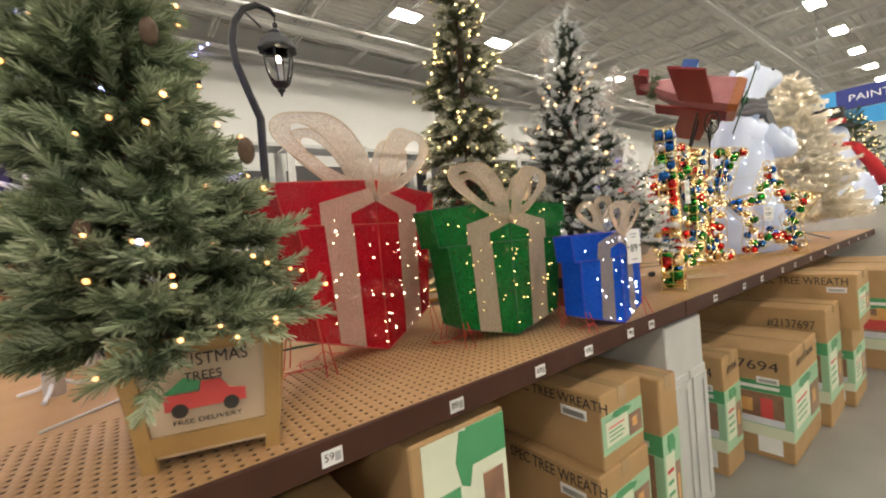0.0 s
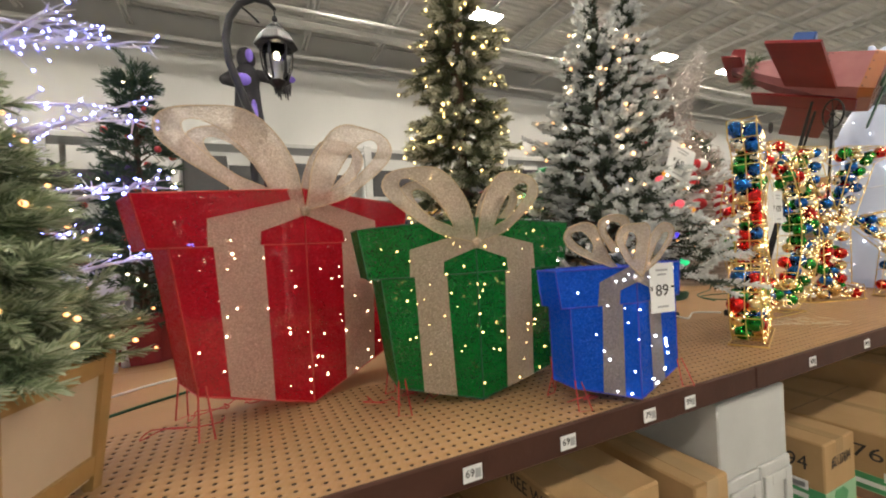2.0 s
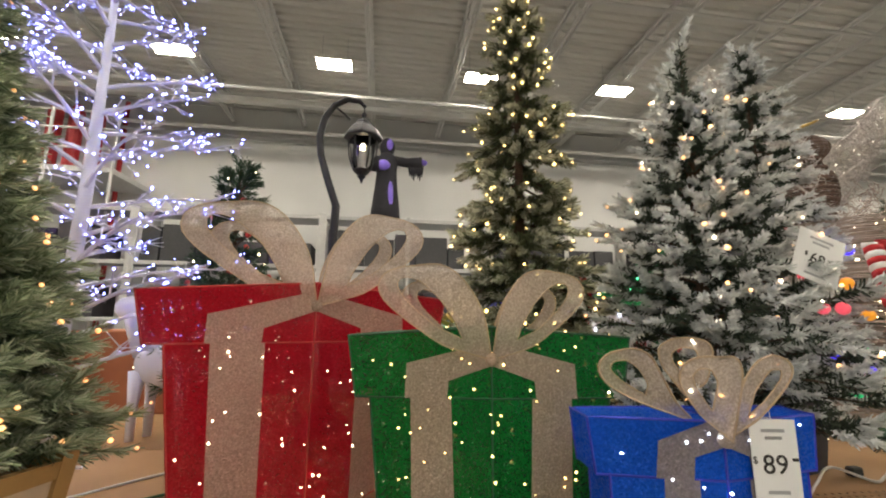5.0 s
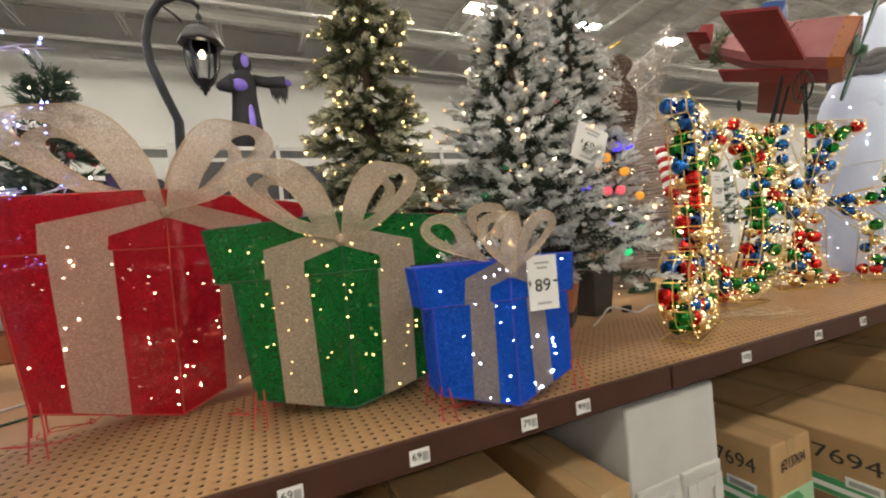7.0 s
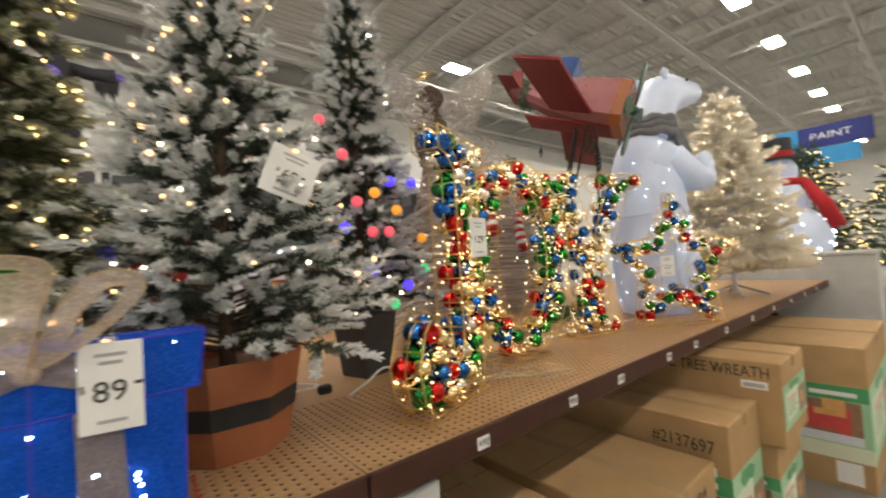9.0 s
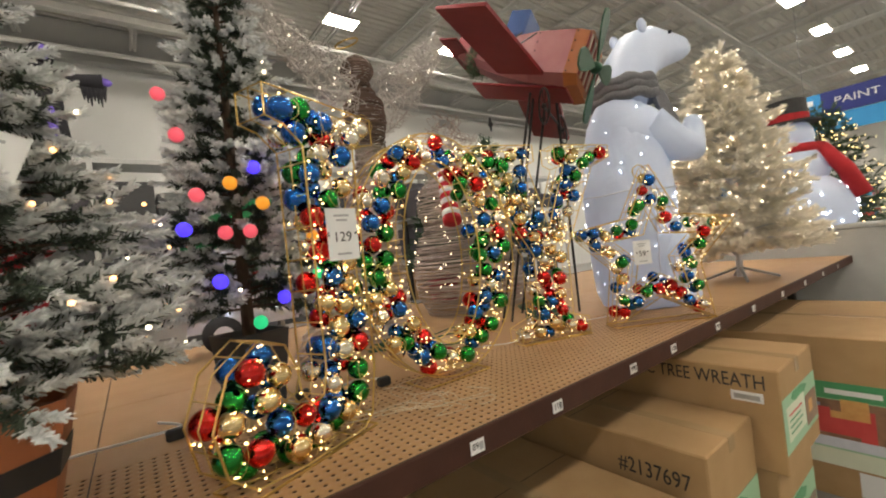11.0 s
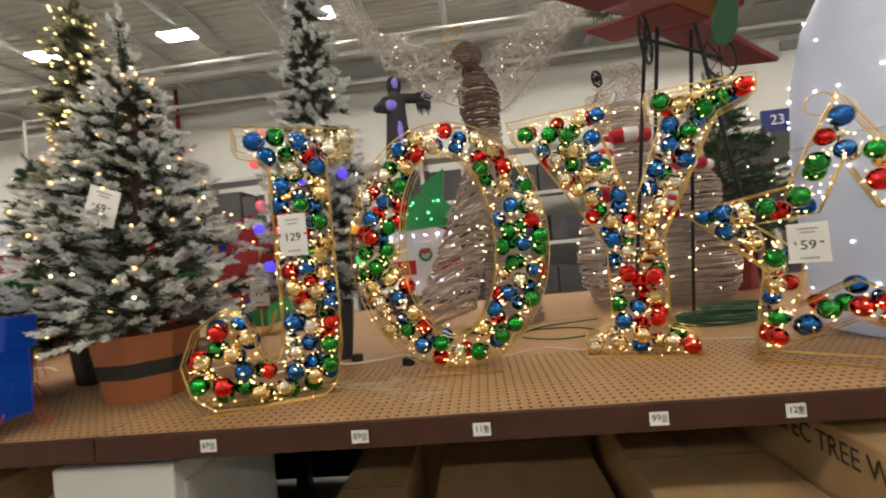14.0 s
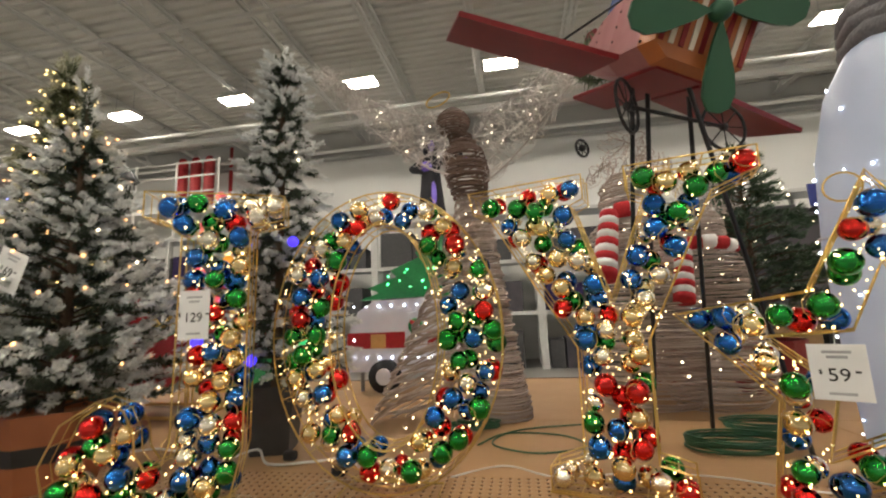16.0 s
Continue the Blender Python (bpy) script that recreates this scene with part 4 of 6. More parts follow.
def conifer(name, m, label, h0, h1, rad, nb, tw, per, nlen, width, mat, seed, lights, trunk="bark", droop=0.0, profile=1.0, twig=.10, spread=.9, group="artificial trees",
            bulb_r=.0042, pw=.022, flat=0.0, wisps=0.0, tip_mat=None, cut=.45, top=1.0):
    """Artificial tree: trunk, tapered limbs, a crown of sprigs and its light string. h0, h1: crown's foot and top over the base."""
    r = np.random.default_rng(seed)
    t = thing(name, m, label, "christmas tree", group)
    part("trunk", Shape().tube([(0, 0, 0.02), (0.004, 0, h0 + (h1 - h0) * .5), (0, 0, h1 - .03)], [pw, pw * .6, .004], 8), M[trunk], t)
    limbs = Shape()
    P, D, L, tips, reach = [], [], [], [], []
    H = h1 - h0
    for k in range(nb):
        f = (k + r.random()) / nb
        f = f ** 1.15
        z = h0 + f * H * .97 * top
        R = rad * ((1 - f) ** profile * .94 + .06) * r.uniform(.78, 1.08 + wisps)
        az = k * 2.39996 + r.normal(0, .25)
        rise = (.10 - droop) * R + r.normal(0, .02) + f * .25 * R
        ca, sa = math.cos(az), math.sin(az)
        nseg = 4
        pts = []
        for i in range(nseg + 1):
            s = i / nseg
            pts.append(Vector((ca * R * s, sa * R * s, z + rise * s - droop * .5 * R * s * s + .06 * R * math.sin(s * 3))))
        limbs.tube(pts, [.005, .0045, .004, .003, .0015], 3)
        cnt = max(3, int(tw * (R / rad) ** .7 + .5))
        for j in range(cnt):
            s = 1.0 if j == 0 else r.uniform(.22, .98)
            i = min(nseg - 1, int(s * nseg))
            p = pts[i].lerp(pts[i + 1], s * nseg - i)
            sd = r.choice([-1, 1]) * r.uniform(.3, 1.1) if j else r.normal(0, .2)
            dz = r.normal(.22, .28) - droop * .9
            d = Vector((ca * 1.0 - sa * sd, sa * 1.0 + ca * sd, dz)).normalized()
            l = twig * r.uniform(.65, 1.2) * (.55 + .45 * R / rad)
            P.append(p)
            D.append(d)
            L.append(l)
            tips.append(p + d * (l + nlen * .55))
            reach.append(math.hypot(tips[-1].x, tips[-1].y) / (R + .03))
    for j in range(10):
        z = h1 - .16 * H * r.random()
        P.append(Vector((0, 0, z)))
        D.append(Vector((r.normal(0, .45), r.normal(0, .45), 1)))
        L.append(twig * .8)
    P.append(Vector((0, 0, h1 - twig * .9)))
    D.append(Vector((0, 0, 1)))
    L.append(twig)
    part("branch_frame", limbs, M[trunk], t)
    A = (np.array(P), np.array(D), np.array(L))
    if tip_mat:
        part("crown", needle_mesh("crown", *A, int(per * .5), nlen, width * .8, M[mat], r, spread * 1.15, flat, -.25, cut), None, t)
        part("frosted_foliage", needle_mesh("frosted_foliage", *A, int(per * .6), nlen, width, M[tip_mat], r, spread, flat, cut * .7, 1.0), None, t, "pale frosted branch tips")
    else:
        part("crown", needle_mesh("crown", *A, per, nlen, width, M[mat], r, spread, flat), None, t)
    for bulb, cnt, br in lights:
        outer = [i for i in range(len(tips)) if reach[i] > .92]
        idx = r.choice(outer, min(cnt, len(outer)), replace=False)
        pts = [tips[i] * 1.0 + Vector(r.normal(0, .008, 3)) for i in idx]
        part("light_string", bulbs_mesh("light_string", pts, br or bulb_r, M[bulb]), None, t, "small glowing bulbs")
    return t, tips


def crate_pot(t):
    """Tapered wooden crate with a framed printed panel."""
    c = part("crate", Shape(), M["crate"], t, "golden stained wooden crate")
    b0, b1, hh = .112, .135, .235

    def q(u, v, z):
        k = b0 + (b1 - b0) * z / hh
        return (u * k, v * k, z)
    panel = Shape()
    for rot in (0, 90, 180, 270):
        mm = pose(0, 0, 0, 0, 0, rot)
        panel.add([q(-.84, -.93, .02), q(.84, -.93, .02), q(.84, -.93, hh), q(-.84, -.93, hh)], [(0, 1, 2, 3)], mm)
        fr = Shape()
        for u in (-1, 1):
            a, b = (u * .99, u * .78) if u < 0 else (u * .78, u * .99)
            vs = [q(a, -1, 0), q(b, -1, 0), q(b, -1, hh + .012), q(a, -1, hh + .012), q(a, -.86, 0), q(b, -.86, 0), q(b, -.86, hh + .012), q(a, -.86, hh + .012)]
            fr.add(vs, [(0, 1, 2, 3), (7, 6, 5, 4), (0, 4, 5, 1), (1, 5, 6, 2), (2, 6, 7, 3), (3, 7, 4, 0)], mm)
        for za, zb in ((.028, .062), (hh - .03, hh)):
            vs = [q(-.78, -.99, za), q(.78, -.99, za), q(.78, -.99, zb), q(-.78, -.99, zb), q(-.78, -.88, za), q(.78, -.88, za), q(.78, -.88, zb), q(-.78, -.88, zb)]
            fr.add(vs, [(0, 1, 2, 3), (7, 6, 5, 4), (0, 4, 5, 1), (1, 5, 6, 2), (2, 6, 7, 3), (3, 7, 4, 0)], mm)
        part("frame", fr, M["crate"], c)
    part("panel", panel, M["crate_panel"], c, "pale plywood panel with a printed red truck")
    tilt = math.degrees(math.atan((b1 - b0) / hh))
    base = pose(0, -.1125 - .012, .14, 90 + tilt, 0, 0)
    writing("print", "CHRISTMAS", .032, M["ink"], c, base @ pose(0, .052, .0012), width=.15)
    writing("print", "TREES", .024, M["ink"], c, base @ pose(0, .022, .0012), width=.06)
    writing("print", "FREE DELIVERY", .012, M["ink"], c, base @ pose(0, -.058, .0012), width=.11)
    tr = [(-.065, -.035), (.065, -.035), (.065, -.012), (.04, -.008), (.026, .012), (-.004, .012), (-.008, -.006), (-.065, -.006)]
    flat = Shape().add([(x, y, .0012) for x, y in tr] + [(x, y, .0) for x, y in tr], [tuple(range(8))] + [(i, 8 + i, 8 + (i + 1) % 8, (i + 1) % 8) for i in range(8)])
    ob = part("printed_truck", flat, M["labred"], c, "red printed pickup truck")
    ob.matrix_basis = base
    tree = Shape().add([(-.068, -.004, .0016), (-.01, -.002, .0016), (-.005, .014, .0016), (-.03, .024, .0016)], [(0, 1, 2, 3)])
    ob = part("printed_tree", tree, M["labgreen"], c)
    ob.matrix_basis = base
    for x in (-.042, .04):
        wh = Shape().lathe([(.001, 0), (.013, 0), (.013, .0022), (.001, .0022)], 14, pose(x, -.036, 0))
        ob = part("printed_wheel", wh, M["ink"], c)
        ob.matrix_basis = base


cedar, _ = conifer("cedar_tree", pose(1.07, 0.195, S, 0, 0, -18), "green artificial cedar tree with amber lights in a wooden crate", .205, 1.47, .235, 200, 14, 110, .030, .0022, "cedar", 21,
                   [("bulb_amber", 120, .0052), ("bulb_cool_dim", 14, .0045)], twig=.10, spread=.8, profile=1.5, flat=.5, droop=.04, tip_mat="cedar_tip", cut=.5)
# the crown leans away from the gift boxes
for ob in cedar.children:
    if ob.name.split(".")[0] in ("crown", "frosted_foliage", "branch_frame", "light_string", "trunk"):
        ob.data.transform(Matrix(((1, 0, -.14, -.035 if "trunk" not in ob.name else 0), (0, 1, 0, 0), (0, 0, 1, 0), (0, 0, 0, 1))))
crate_pot(cedar)
for a, z, rr in ((4.2, .42, .24), (3.3, .36, .30), (5.3, .55, .2), (4.6, .75, .16)):
    part("pine_cone", Shape().ball((rr * math.cos(a), rr * math.sin(a), z), (.014, .014, .024), 10, 8), M["bark"], cedar, "brown pine cone", True)


def wedge_tag(name, m, text, small="", w=.078, h=.105):
    """White printed price card."""
    t = thing(name, m, "white card price tag with black printed price", "price tag", "hanging price tags")
    part("card", Shape().box(-w / 2, -.0008, -h / 2, w / 2, .0008, h / 2, .0003), M["paper"], t)
    num = text[1:] if text.startswith("$") else text
    half = h * (.10 if len(num) < 3 else .082) * len(num)
    writing("price", num, h * (.33 if len(num) < 3 else .27), M["ink"], t, pose(-h * .01, -.0014, -h * .06, 90))
    writing("price", "$", h * .12, M["ink"], t, pose(-half - h * .06, -.0014, 0, 90))
    part("cents", Shape().box(half + h * .01, -.0013, -h * .01, half + h * .09, -.0007, h * .03, .0001), M["ink"], t)
    for k, (ww, zz) in enumerate(((.5, .36), (.36, .27), (.46, -.38))):
        part("small_print", Shape().box(-w * ww / 2, -.0013, h * zz - .0025, w * ww / 2, -.0007, h * zz + .0025, .0001), M["steel"], t, "grey line of small print")
    part("string", Shape().tube([(0, 0, h / 2 - .004), (.004, .012, h / 2 + .03)], .0007, 3), M["whitewire"], t)
    return t


def tapered_pot(t, r0, r1, hh, mat, band=None, sides=6, name="pot", label=""):
    p = part(name, Shape().lathe([(r0 * .98, 0.0), (r0, .006), (r1, hh), (r1 * .95, hh), (r1 * .92, hh - .03), (.01, hh - .03)], sides), M[mat], t, label)
    if band:
        z0, z1 = band
        f = lambda z: r0 + (r1 - r0) * z / hh + .0025
        part("band", Shape().lathe([(f(z0) - .003, z0), (f(z0), z0), (f(z1), z1), (f(z1) - .003, z1)], sides), M["black"], p, "black strap band")
        part("buckle_handle", Shape().tube([(-f(z1) - .002, .02, z1 + .01), (-f(z1) - .03, .02, z1), (-f(z1) - .03, .02, z0), (-f(z0) - .002, .02, z0 - .01)], .005, 6), M["black"], p)


t1, _ = conifer("flocked_tree", pose(2.645, .39, S, 0, 0, 20), "snow flocked tree with warm lights in an orange wooden pot", .22, 1.30, .345, 135, 9, 135, .019, .0036, "flock_under", 31,
                [("bulb_orange", 80, .0046), ("bulb_white", 34, .0034)], twig=.125, spread=1.0, profile=1.0, tip_mat="flock", cut=.50, top=.87, flat=.3)
tapered_pot(t1, .135, .175, .225, "terracotta", (.085, .135), 8, "pot", "orange-brown wooden bucket pot")
t2, tips2 = conifer("flocked_tree", pose(3.21, .72, S, 0, 0, 60), "tall snow flocked tree with coloured globe lights in a charcoal pot", .30, 1.57, .245, 125, 8, 140, .019, .0038, "flock_under", 32,
                    [("bulb_white", 6, .004)], twig=.12, spread=1.0, profile=1.0, tip_mat="flock_white", cut=.45, droop=.12)
tapered_pot(t2, .095, .125, .235, "darkpot", None, 4)
r_ = np.random.default_rng(5)
for colour, x, y, z in (("pink", 3.042, .50, .80), ("pink", 3.07, .47, .637), ("pink", 3.19, .47, .537), ("amber", 3.157, .50, .676), ("amber", 3.232, .48, .616),
                        ("blue", 3.038, .50, .552), ("blue", 3.10, .44, .408), ("green", 3.19, .46, .286), ("blue", 3.222, .50, .722), ("blue", 3.36, .56, .74),
                        ("pink", 3.13, .48, .537), ("blue", 3.265, .48, .344), ("amber", 3.39, .55, .52), ("green", 3.40, .56, .40), ("pink", 3.02, .62, .95)):
    at = t2.matrix_basis.inverted() @ Vector((x, y, S + z))
    part("globe_bulb", Shape().ball(at, .019, 12, 8), M["globe_" + colour], t2, "round " + colour + " glowing bulb", True)
t3, _ = conifer("slim_flocked_tree", pose(2.215, .64, S, 0, 0, 0), "slim downswept snowy tree with yellow lights", .25, 1.62, .165, 115, 9, 150, .026, .0038, "slim_under", 33,
                [("bulb_yellow", 340, .0044)], twig=.095, spread=.8, droop=.42, profile=.75, wisps=.35, tip_mat="slim_tip", cut=.62)
tapered_pot(t3, .09, .11, .2, "darkpot", None, 8)
t4, _ = conifer("cream_tinsel_tree", pose(6.38, .34, S, 0, 0, 0), "cream white tinsel tree with warm lights on a metal stand", .16, 1.64, .47, 200, 12, 90, .040, .0048, "cream_needle", 34,
                [("bulb_white", 200, .0050)], trunk="whitebark", twig=.12, spread=.8, profile=.9)
part("tree_stand", Shape().tube([(-.2, -.1, .01), (0, 0, .09), (.2, .1, .01)], .01, 6).tube([(-.1, .2, .01), (0, 0, .09), (.1, -.2, .01)], .01, 6), M["steel"], t4)
t5, _ = conifer("potted_pine", pose(5.42, 1.80, S, 0, 0, 0), "dark green pine with warm lights in a dark red pot", .30, 1.32, .42, 120, 9, 40, .035, .003, "pine", 35,
                [("bulb_white", 90, .006)], twig=.12)
tapered_pot(t5, .15, .185, .27, "redpot", None, 14)
t6, _ = conifer("potted_pine", pose(1.09, 1.40, S, 0, 0, 0), "green pine with red berries behind the gift boxes", .15, 1.22, .22, 90, 8, 40, .035, .003, "pine", 36,
                [("bulb_white", 40, .005)], twig=.12)
tapered_pot(t6, .12, .15, .2, "redpot", None, 12)
for k in range(26):
    z = r_.uniform(.35, 1.1)
    a, rr = r_.uniform(0, TAU), .26 * (1.2 - z) + .04
    part("berry", Shape().ball((rr * math.cos(a), rr * math.sin(a), z), .014, 8, 6), M["labred"], t6, "small red berry", True)
t7, _ = conifer("flocked_tree", pose(5.05, 2.10, S, 0, 0, 0), "small green tree in a dark red pot", .28, 1.05, .26, 70, 8, 40, .03, .003, "pine", 37, [("bulb_white", 40, .005)], twig=.1)
tapered_pot(t7, .11, .14, .24, "redpot", None, 12)
for k, (x, y, h1, rr) in enumerate(((9.4, .35, 1.75, .5), (10.3, -.5, 1.5, .6), (11.2, .5, 2.0, .7))):
    tt, _ = conifer("lit_pine", pose(x, y, 0.85, 0, 0, 40 * k), "green pine covered in warm lights on the next display", .1, h1, rr, 70, 9, 30, .05, .005, "pine", 40 + k,
                    [("bulb_yellow", 200, .008)], twig=.2)


# ---------------------------------------------------------------- white twig tree
def twig_tree():
    r = np.random.default_rng(11)
    t = thing("white_twig_tree", pose(.74, .93, S), "white bare-branched tree covered in icy blue lights", "christmas tree", "artificial trees")
    part("trunk", Shape().tube([(0, 0, 0), (0.01, 0, 1.0), (0.0, 0, 2.0)], [.028, .02, .008], 8), M["whitebark"], t, smooth=True)
    for k in range(3):
        a = 2.1 * k + .4
        part("foot", Shape().tube([(0, 0, .05), (.05 * math.cos(a), .05 * math.sin(a), .02), (.11 * math.cos(a), .11 * math.sin(a), .006)], .006, 6), M["whitebark"], t)
    pts = []
    for k in range(46):
        f = k / 46
        z = .30 + 1.6 * f
        az = k * 2.39996 + r.normal(0, .3)
        R = .60 * (1 - .75 * f) * r.uniform(.75, 1.1)
        b = Shape()
        path = []
        for i in range(7):
            s = i / 6
            path.append(Vector((math.cos(az) * R * s, math.sin(az) * R * s, z + .16 * R * s + .18 * R * math.sin(s * 2.2) * .5)))
        b.tube(path, [.009, .008, .007, .006, .005, .004, .0025], 5)
        for j in range(9):
            s = r.uniform(.25, 1)
            i = min(5, int(s * 6))
            p = path[i].lerp(path[i + 1], s * 6 - i)
            sd = r.choice([-1, 1]) * r.uniform(.4, 1.2)
            d = Vector((math.cos(az) - math.sin(az) * sd, math.sin(az) + math.cos(az) * sd, r.normal(.25, .3))).normalized()
            l = r.uniform(.05, .15) * (1.1 - .4 * f)
            e = p + d * l
            b.tube([p, p + d * l * .5 + Vector((0, 0, .006)), e], [.004, .003, .0016], 4)
            pts += [e, p + d * l * .55]
            for q in range(2):
                d2 = (d + Vector(r.normal(0, .6, 3))).normalized()
                b.tube([p + d * l * .5, p + d * l * .5 + d2 * l * .5], [.0025, .0013], 4)
                pts.append(p + d * l * .5 + d2 * l * .5)
        part("branch", b, M["whitebark"], t)
    pts = [p + Vector((0, 0, .005)) for p in pts if r.random() < .62]
    part("light_string", bulbs_mesh("light_string", pts, .0040, M["bulb_cool"]), None, t, "icy blue-white bulbs")


twig_tree()


# ---------------------------------------------------------------- letters of baubles
def inside(poly, x, z):
    c, n = False, len(poly)
    for i in range(n):
        (x0, z0), (x1, z1) = poly[i], poly[(i + 1) % n]
        if (z0 > z) != (z1 > z) and x < (x1 - x0) * (z - z0) / (z1 - z0) + x0:
            c = not c
    return c


def edge_gap(poly, x, z):
    best = 9
    for i in range(len(poly)):
        (x0, z0), (x1, z1) = poly[i], poly[(i + 1) % len(poly)]
        dx, dz = x1 - x0, z1 - z0
        k = max(0, min(1, ((x - x0) * dx + (z - z0) * dz) / (dx * dx + dz * dz + 1e-12)))
        best = min(best, math.hypot(x - x0 - k * dx, z - z0 - k * dz))
    return best


BAUBLE = {k: Shape().ball((0, 0, 0), 1.0, 16, 10).mesh("bauble_" + k, M["o_" + k], True) for k in ("red", "blue", "green", "gold", "silver")}


def bauble_letter(name, m, outer, holes, label, depth, seed, rb=.0312, gap=.055, nb=110, hoop=None):
    """Wire letter in gold with shiny baubles inside and warm lights."""
    r = np.random.default_rng(seed)
    t = thing(name, m, label, "light-up sign", "light-up sign")
    fr = Shape()
    polys = [outer] + holes
    for poly in polys:
        for y in (0, depth):
            fr.tube([(x, y, z) for x, z in poly], .0024, 5, closed=True)
        dist = 9.0
        for i in range(len(poly)):
            a, b = poly[i], poly[(i + 1) % len(poly)]
            dist += math.hypot(b[0] - a[0], b[1] - a[1])
            if dist > .05:
                fr.tube([(a[0], 0, a[1]), (a[0], depth, a[1])], .0018, 4)
                dist = 0.0
        inner = [(x, depth * .5, z) for x, z in poly]
        fr.tube(inner, .0015, 4, closed=True)
    part("wire_frame", fr, M["goldwire"], t, "gold wire frame")
    xs, zs = [p[0] for p in outer], [p[1] for p in outer]

    def ok(x, z, mar):
        return inside(outer, x, z) and edge_gap(outer, x, z) > mar and all(not inside(h, x, z) and edge_gap(h, x, z) > mar for h in holes)
    placed = []
    for layer, y, mar in ((0, .26, .66), (1, .74, .55)):
        row = []
        for k in range(7000):
            x, z = r.uniform(min(xs), max(xs)), r.uniform(min(zs), max(zs))
            if ok(x, z, rb * mar) and all(math.hypot(x - a, z - b) > gap for a, b in row):
                row.append((x, z))
        for x, z in row:
            kind = r.choice(["red", "blue", "green", "gold", "silver"], p=[.21, .21, .21, .23, .14])
            ob = new("bauble", BAUBLE[kind])
            ob.parent = t
            s = rb * r.uniform(.84, 1.0) * (.94 if kind in ("gold", "silver") else 1)
            ob.matrix_basis = Matrix.Translation((x, depth * (y + r.uniform(-.08, .08)), z)) @ Matrix.Rotation(r.uniform(0, TAU), 4, "Z") @ Matrix.Diagonal((s, s, s, 1))
        placed += row
    # thin gold wire curling round the baubles
    cw = Shape()
    for x, z in placed:
        if r.random() < .55:
            a0, y = r.uniform(0, TAU), depth * r.uniform(-.08, .1)
            rr = rb * r.uniform(.6, 1.15)
            cw.tube([(x + rr * math.cos(a0 + .7 * i), y - .008 * math.sin(i), z + rr * math.sin(a0 + .7 * i)) for i in range(6)], .0008, 3)
    part("light_wire", cw, M["goldwire"], t, "thin curling gold light wire")
    pts = []
    while len(pts) < nb:
        x, z = r.uniform(min(xs), max(xs)), r.uniform(min(zs), max(zs))
        if ok(x, z, .004):
            pts.append((x, depth * r.choice([-.03, .02, .95, .5]), z))
    for poly in polys:
        for i in range(0, len(poly)):
            if r.random() < .55:
                pts.append((poly[i][0], r.choice([0, depth]), poly[i][1]))
    part("light_string", bulbs_mesh("light_string", pts, .0024, M["bulb_warm"]), None, t, "tiny warm white bulbs")
    # foot rails
    x0, x1 = min(p[0] for p in outer if p[1] < .06), max(p[0] for p in outer if p[1] < .06)
    part("foot", Shape().tube([(x0, -.012, .003), (x1, -.012, .003), (x1, depth + .012, .003), (x0, depth + .012, .003)], .003, 5, closed=True), M["goldwire"], t)
    if hoop:
        part("hoop", Shape().tube([(hoop[0] + .03 * math.cos(a * TAU / 16), 0.02, hoop[1] + .03 * math.sin(a * TAU / 16)) for a in range(16)], .0022, 5, closed=True), M["goldwire"], t)
    return t


def dense(poly, step=.035):
    out = []
    for i in range(len(poly)):
        (x0, z0), (x1, z1) = poly[i], poly[(i + 1) % len(poly)]
        n = max(1, int(math.hypot(x1 - x0, z1 - z0) / step))
        out += [(x0 + (x1 - x0) * k / n, z0 + (z1 - z0) * k / n) for k in range(n)]
    return out


J = [(-.05, .82), (.30, .815), (.30, .745), (.215, .725), (.212, .15), (.185, .03), (.15, .004), (-.04, .004), (-.15, .015), (-.205, .06), (-.225, .15), (-.19, .24), (-.12, .288),
     (-.06, .265), (-.035, .21), (-.03, .16), (-.005, .122), (.03, .13), (.045, .18), (.045, .70), (-.005, .74), (-.05, .75)]
bauble_letter("letter_j", pose(3.214, .167, S, 0, 0, 23), dense(J), [], "light-up letter J of gold wire and coloured baubles", .09, 61, nb=330)
O_out = [(.324 * math.cos(a * TAU / 44), .416 + .404 * math.sin(a * TAU / 44)) for a in range(44)]
O_in = [(.155 * math.cos(a * TAU / 36), .423 + .305 * math.sin(a * TAU / 36)) for a in range(36)]
bauble_letter("letter_o", pose(3.754, .345, S, 0, 0, 0), O_out, [O_in], "light-up letter O of gold wire and coloured baubles", .10, 62, nb=380)
Y = [(-.168, .004), (.168, .006), (.17, .077), (.092, .093), (.10, .38), (.272, .735), (.372, .775), (.373, .828), (.085, .834), (.085, .765), (.125, .745), (.02, .48), (-.06, .75), (-.024, .765),
     (-.024, .835), (-.365, .835), (-.35, .765), (-.305, .755), (-.072, .365), (-.078, .095), (-.168, .06)]
bauble_letter("letter_y", pose(4.339, .385, S, 0, 0, -18), dense(Y), [], "light-up letter Y of gold wire and coloured baubles", .10, 63, nb=340)
star_out, star_in = [], []
for k in range(10):
    a = math.pi / 2 + k * math.pi / 5
    R = .392 if k % 2 == 0 else .20
    star_out.append((R * math.cos(a), .345 + R * math.sin(a)))
    R2 = .215 if k % 2 == 0 else .10
    star_in.append((R2 * math.cos(a), .345 + R2 * math.sin(a)))
zmin = min(p[1] for p in star_out)
star_out = [(x, z - zmin + .004) for x, z in star_out]
star_in = [(x, z - zmin + .004) for x, z in star_in]
bauble_letter("light_up_star", pose(4.806, .150, S, 0, 0, -35), dense(star_out), [dense(star_in)], "light-up five pointed star of gold wire and baubles", .085, 64, rb=.029, gap=.053, nb=260, hoop=(-.035, .69))
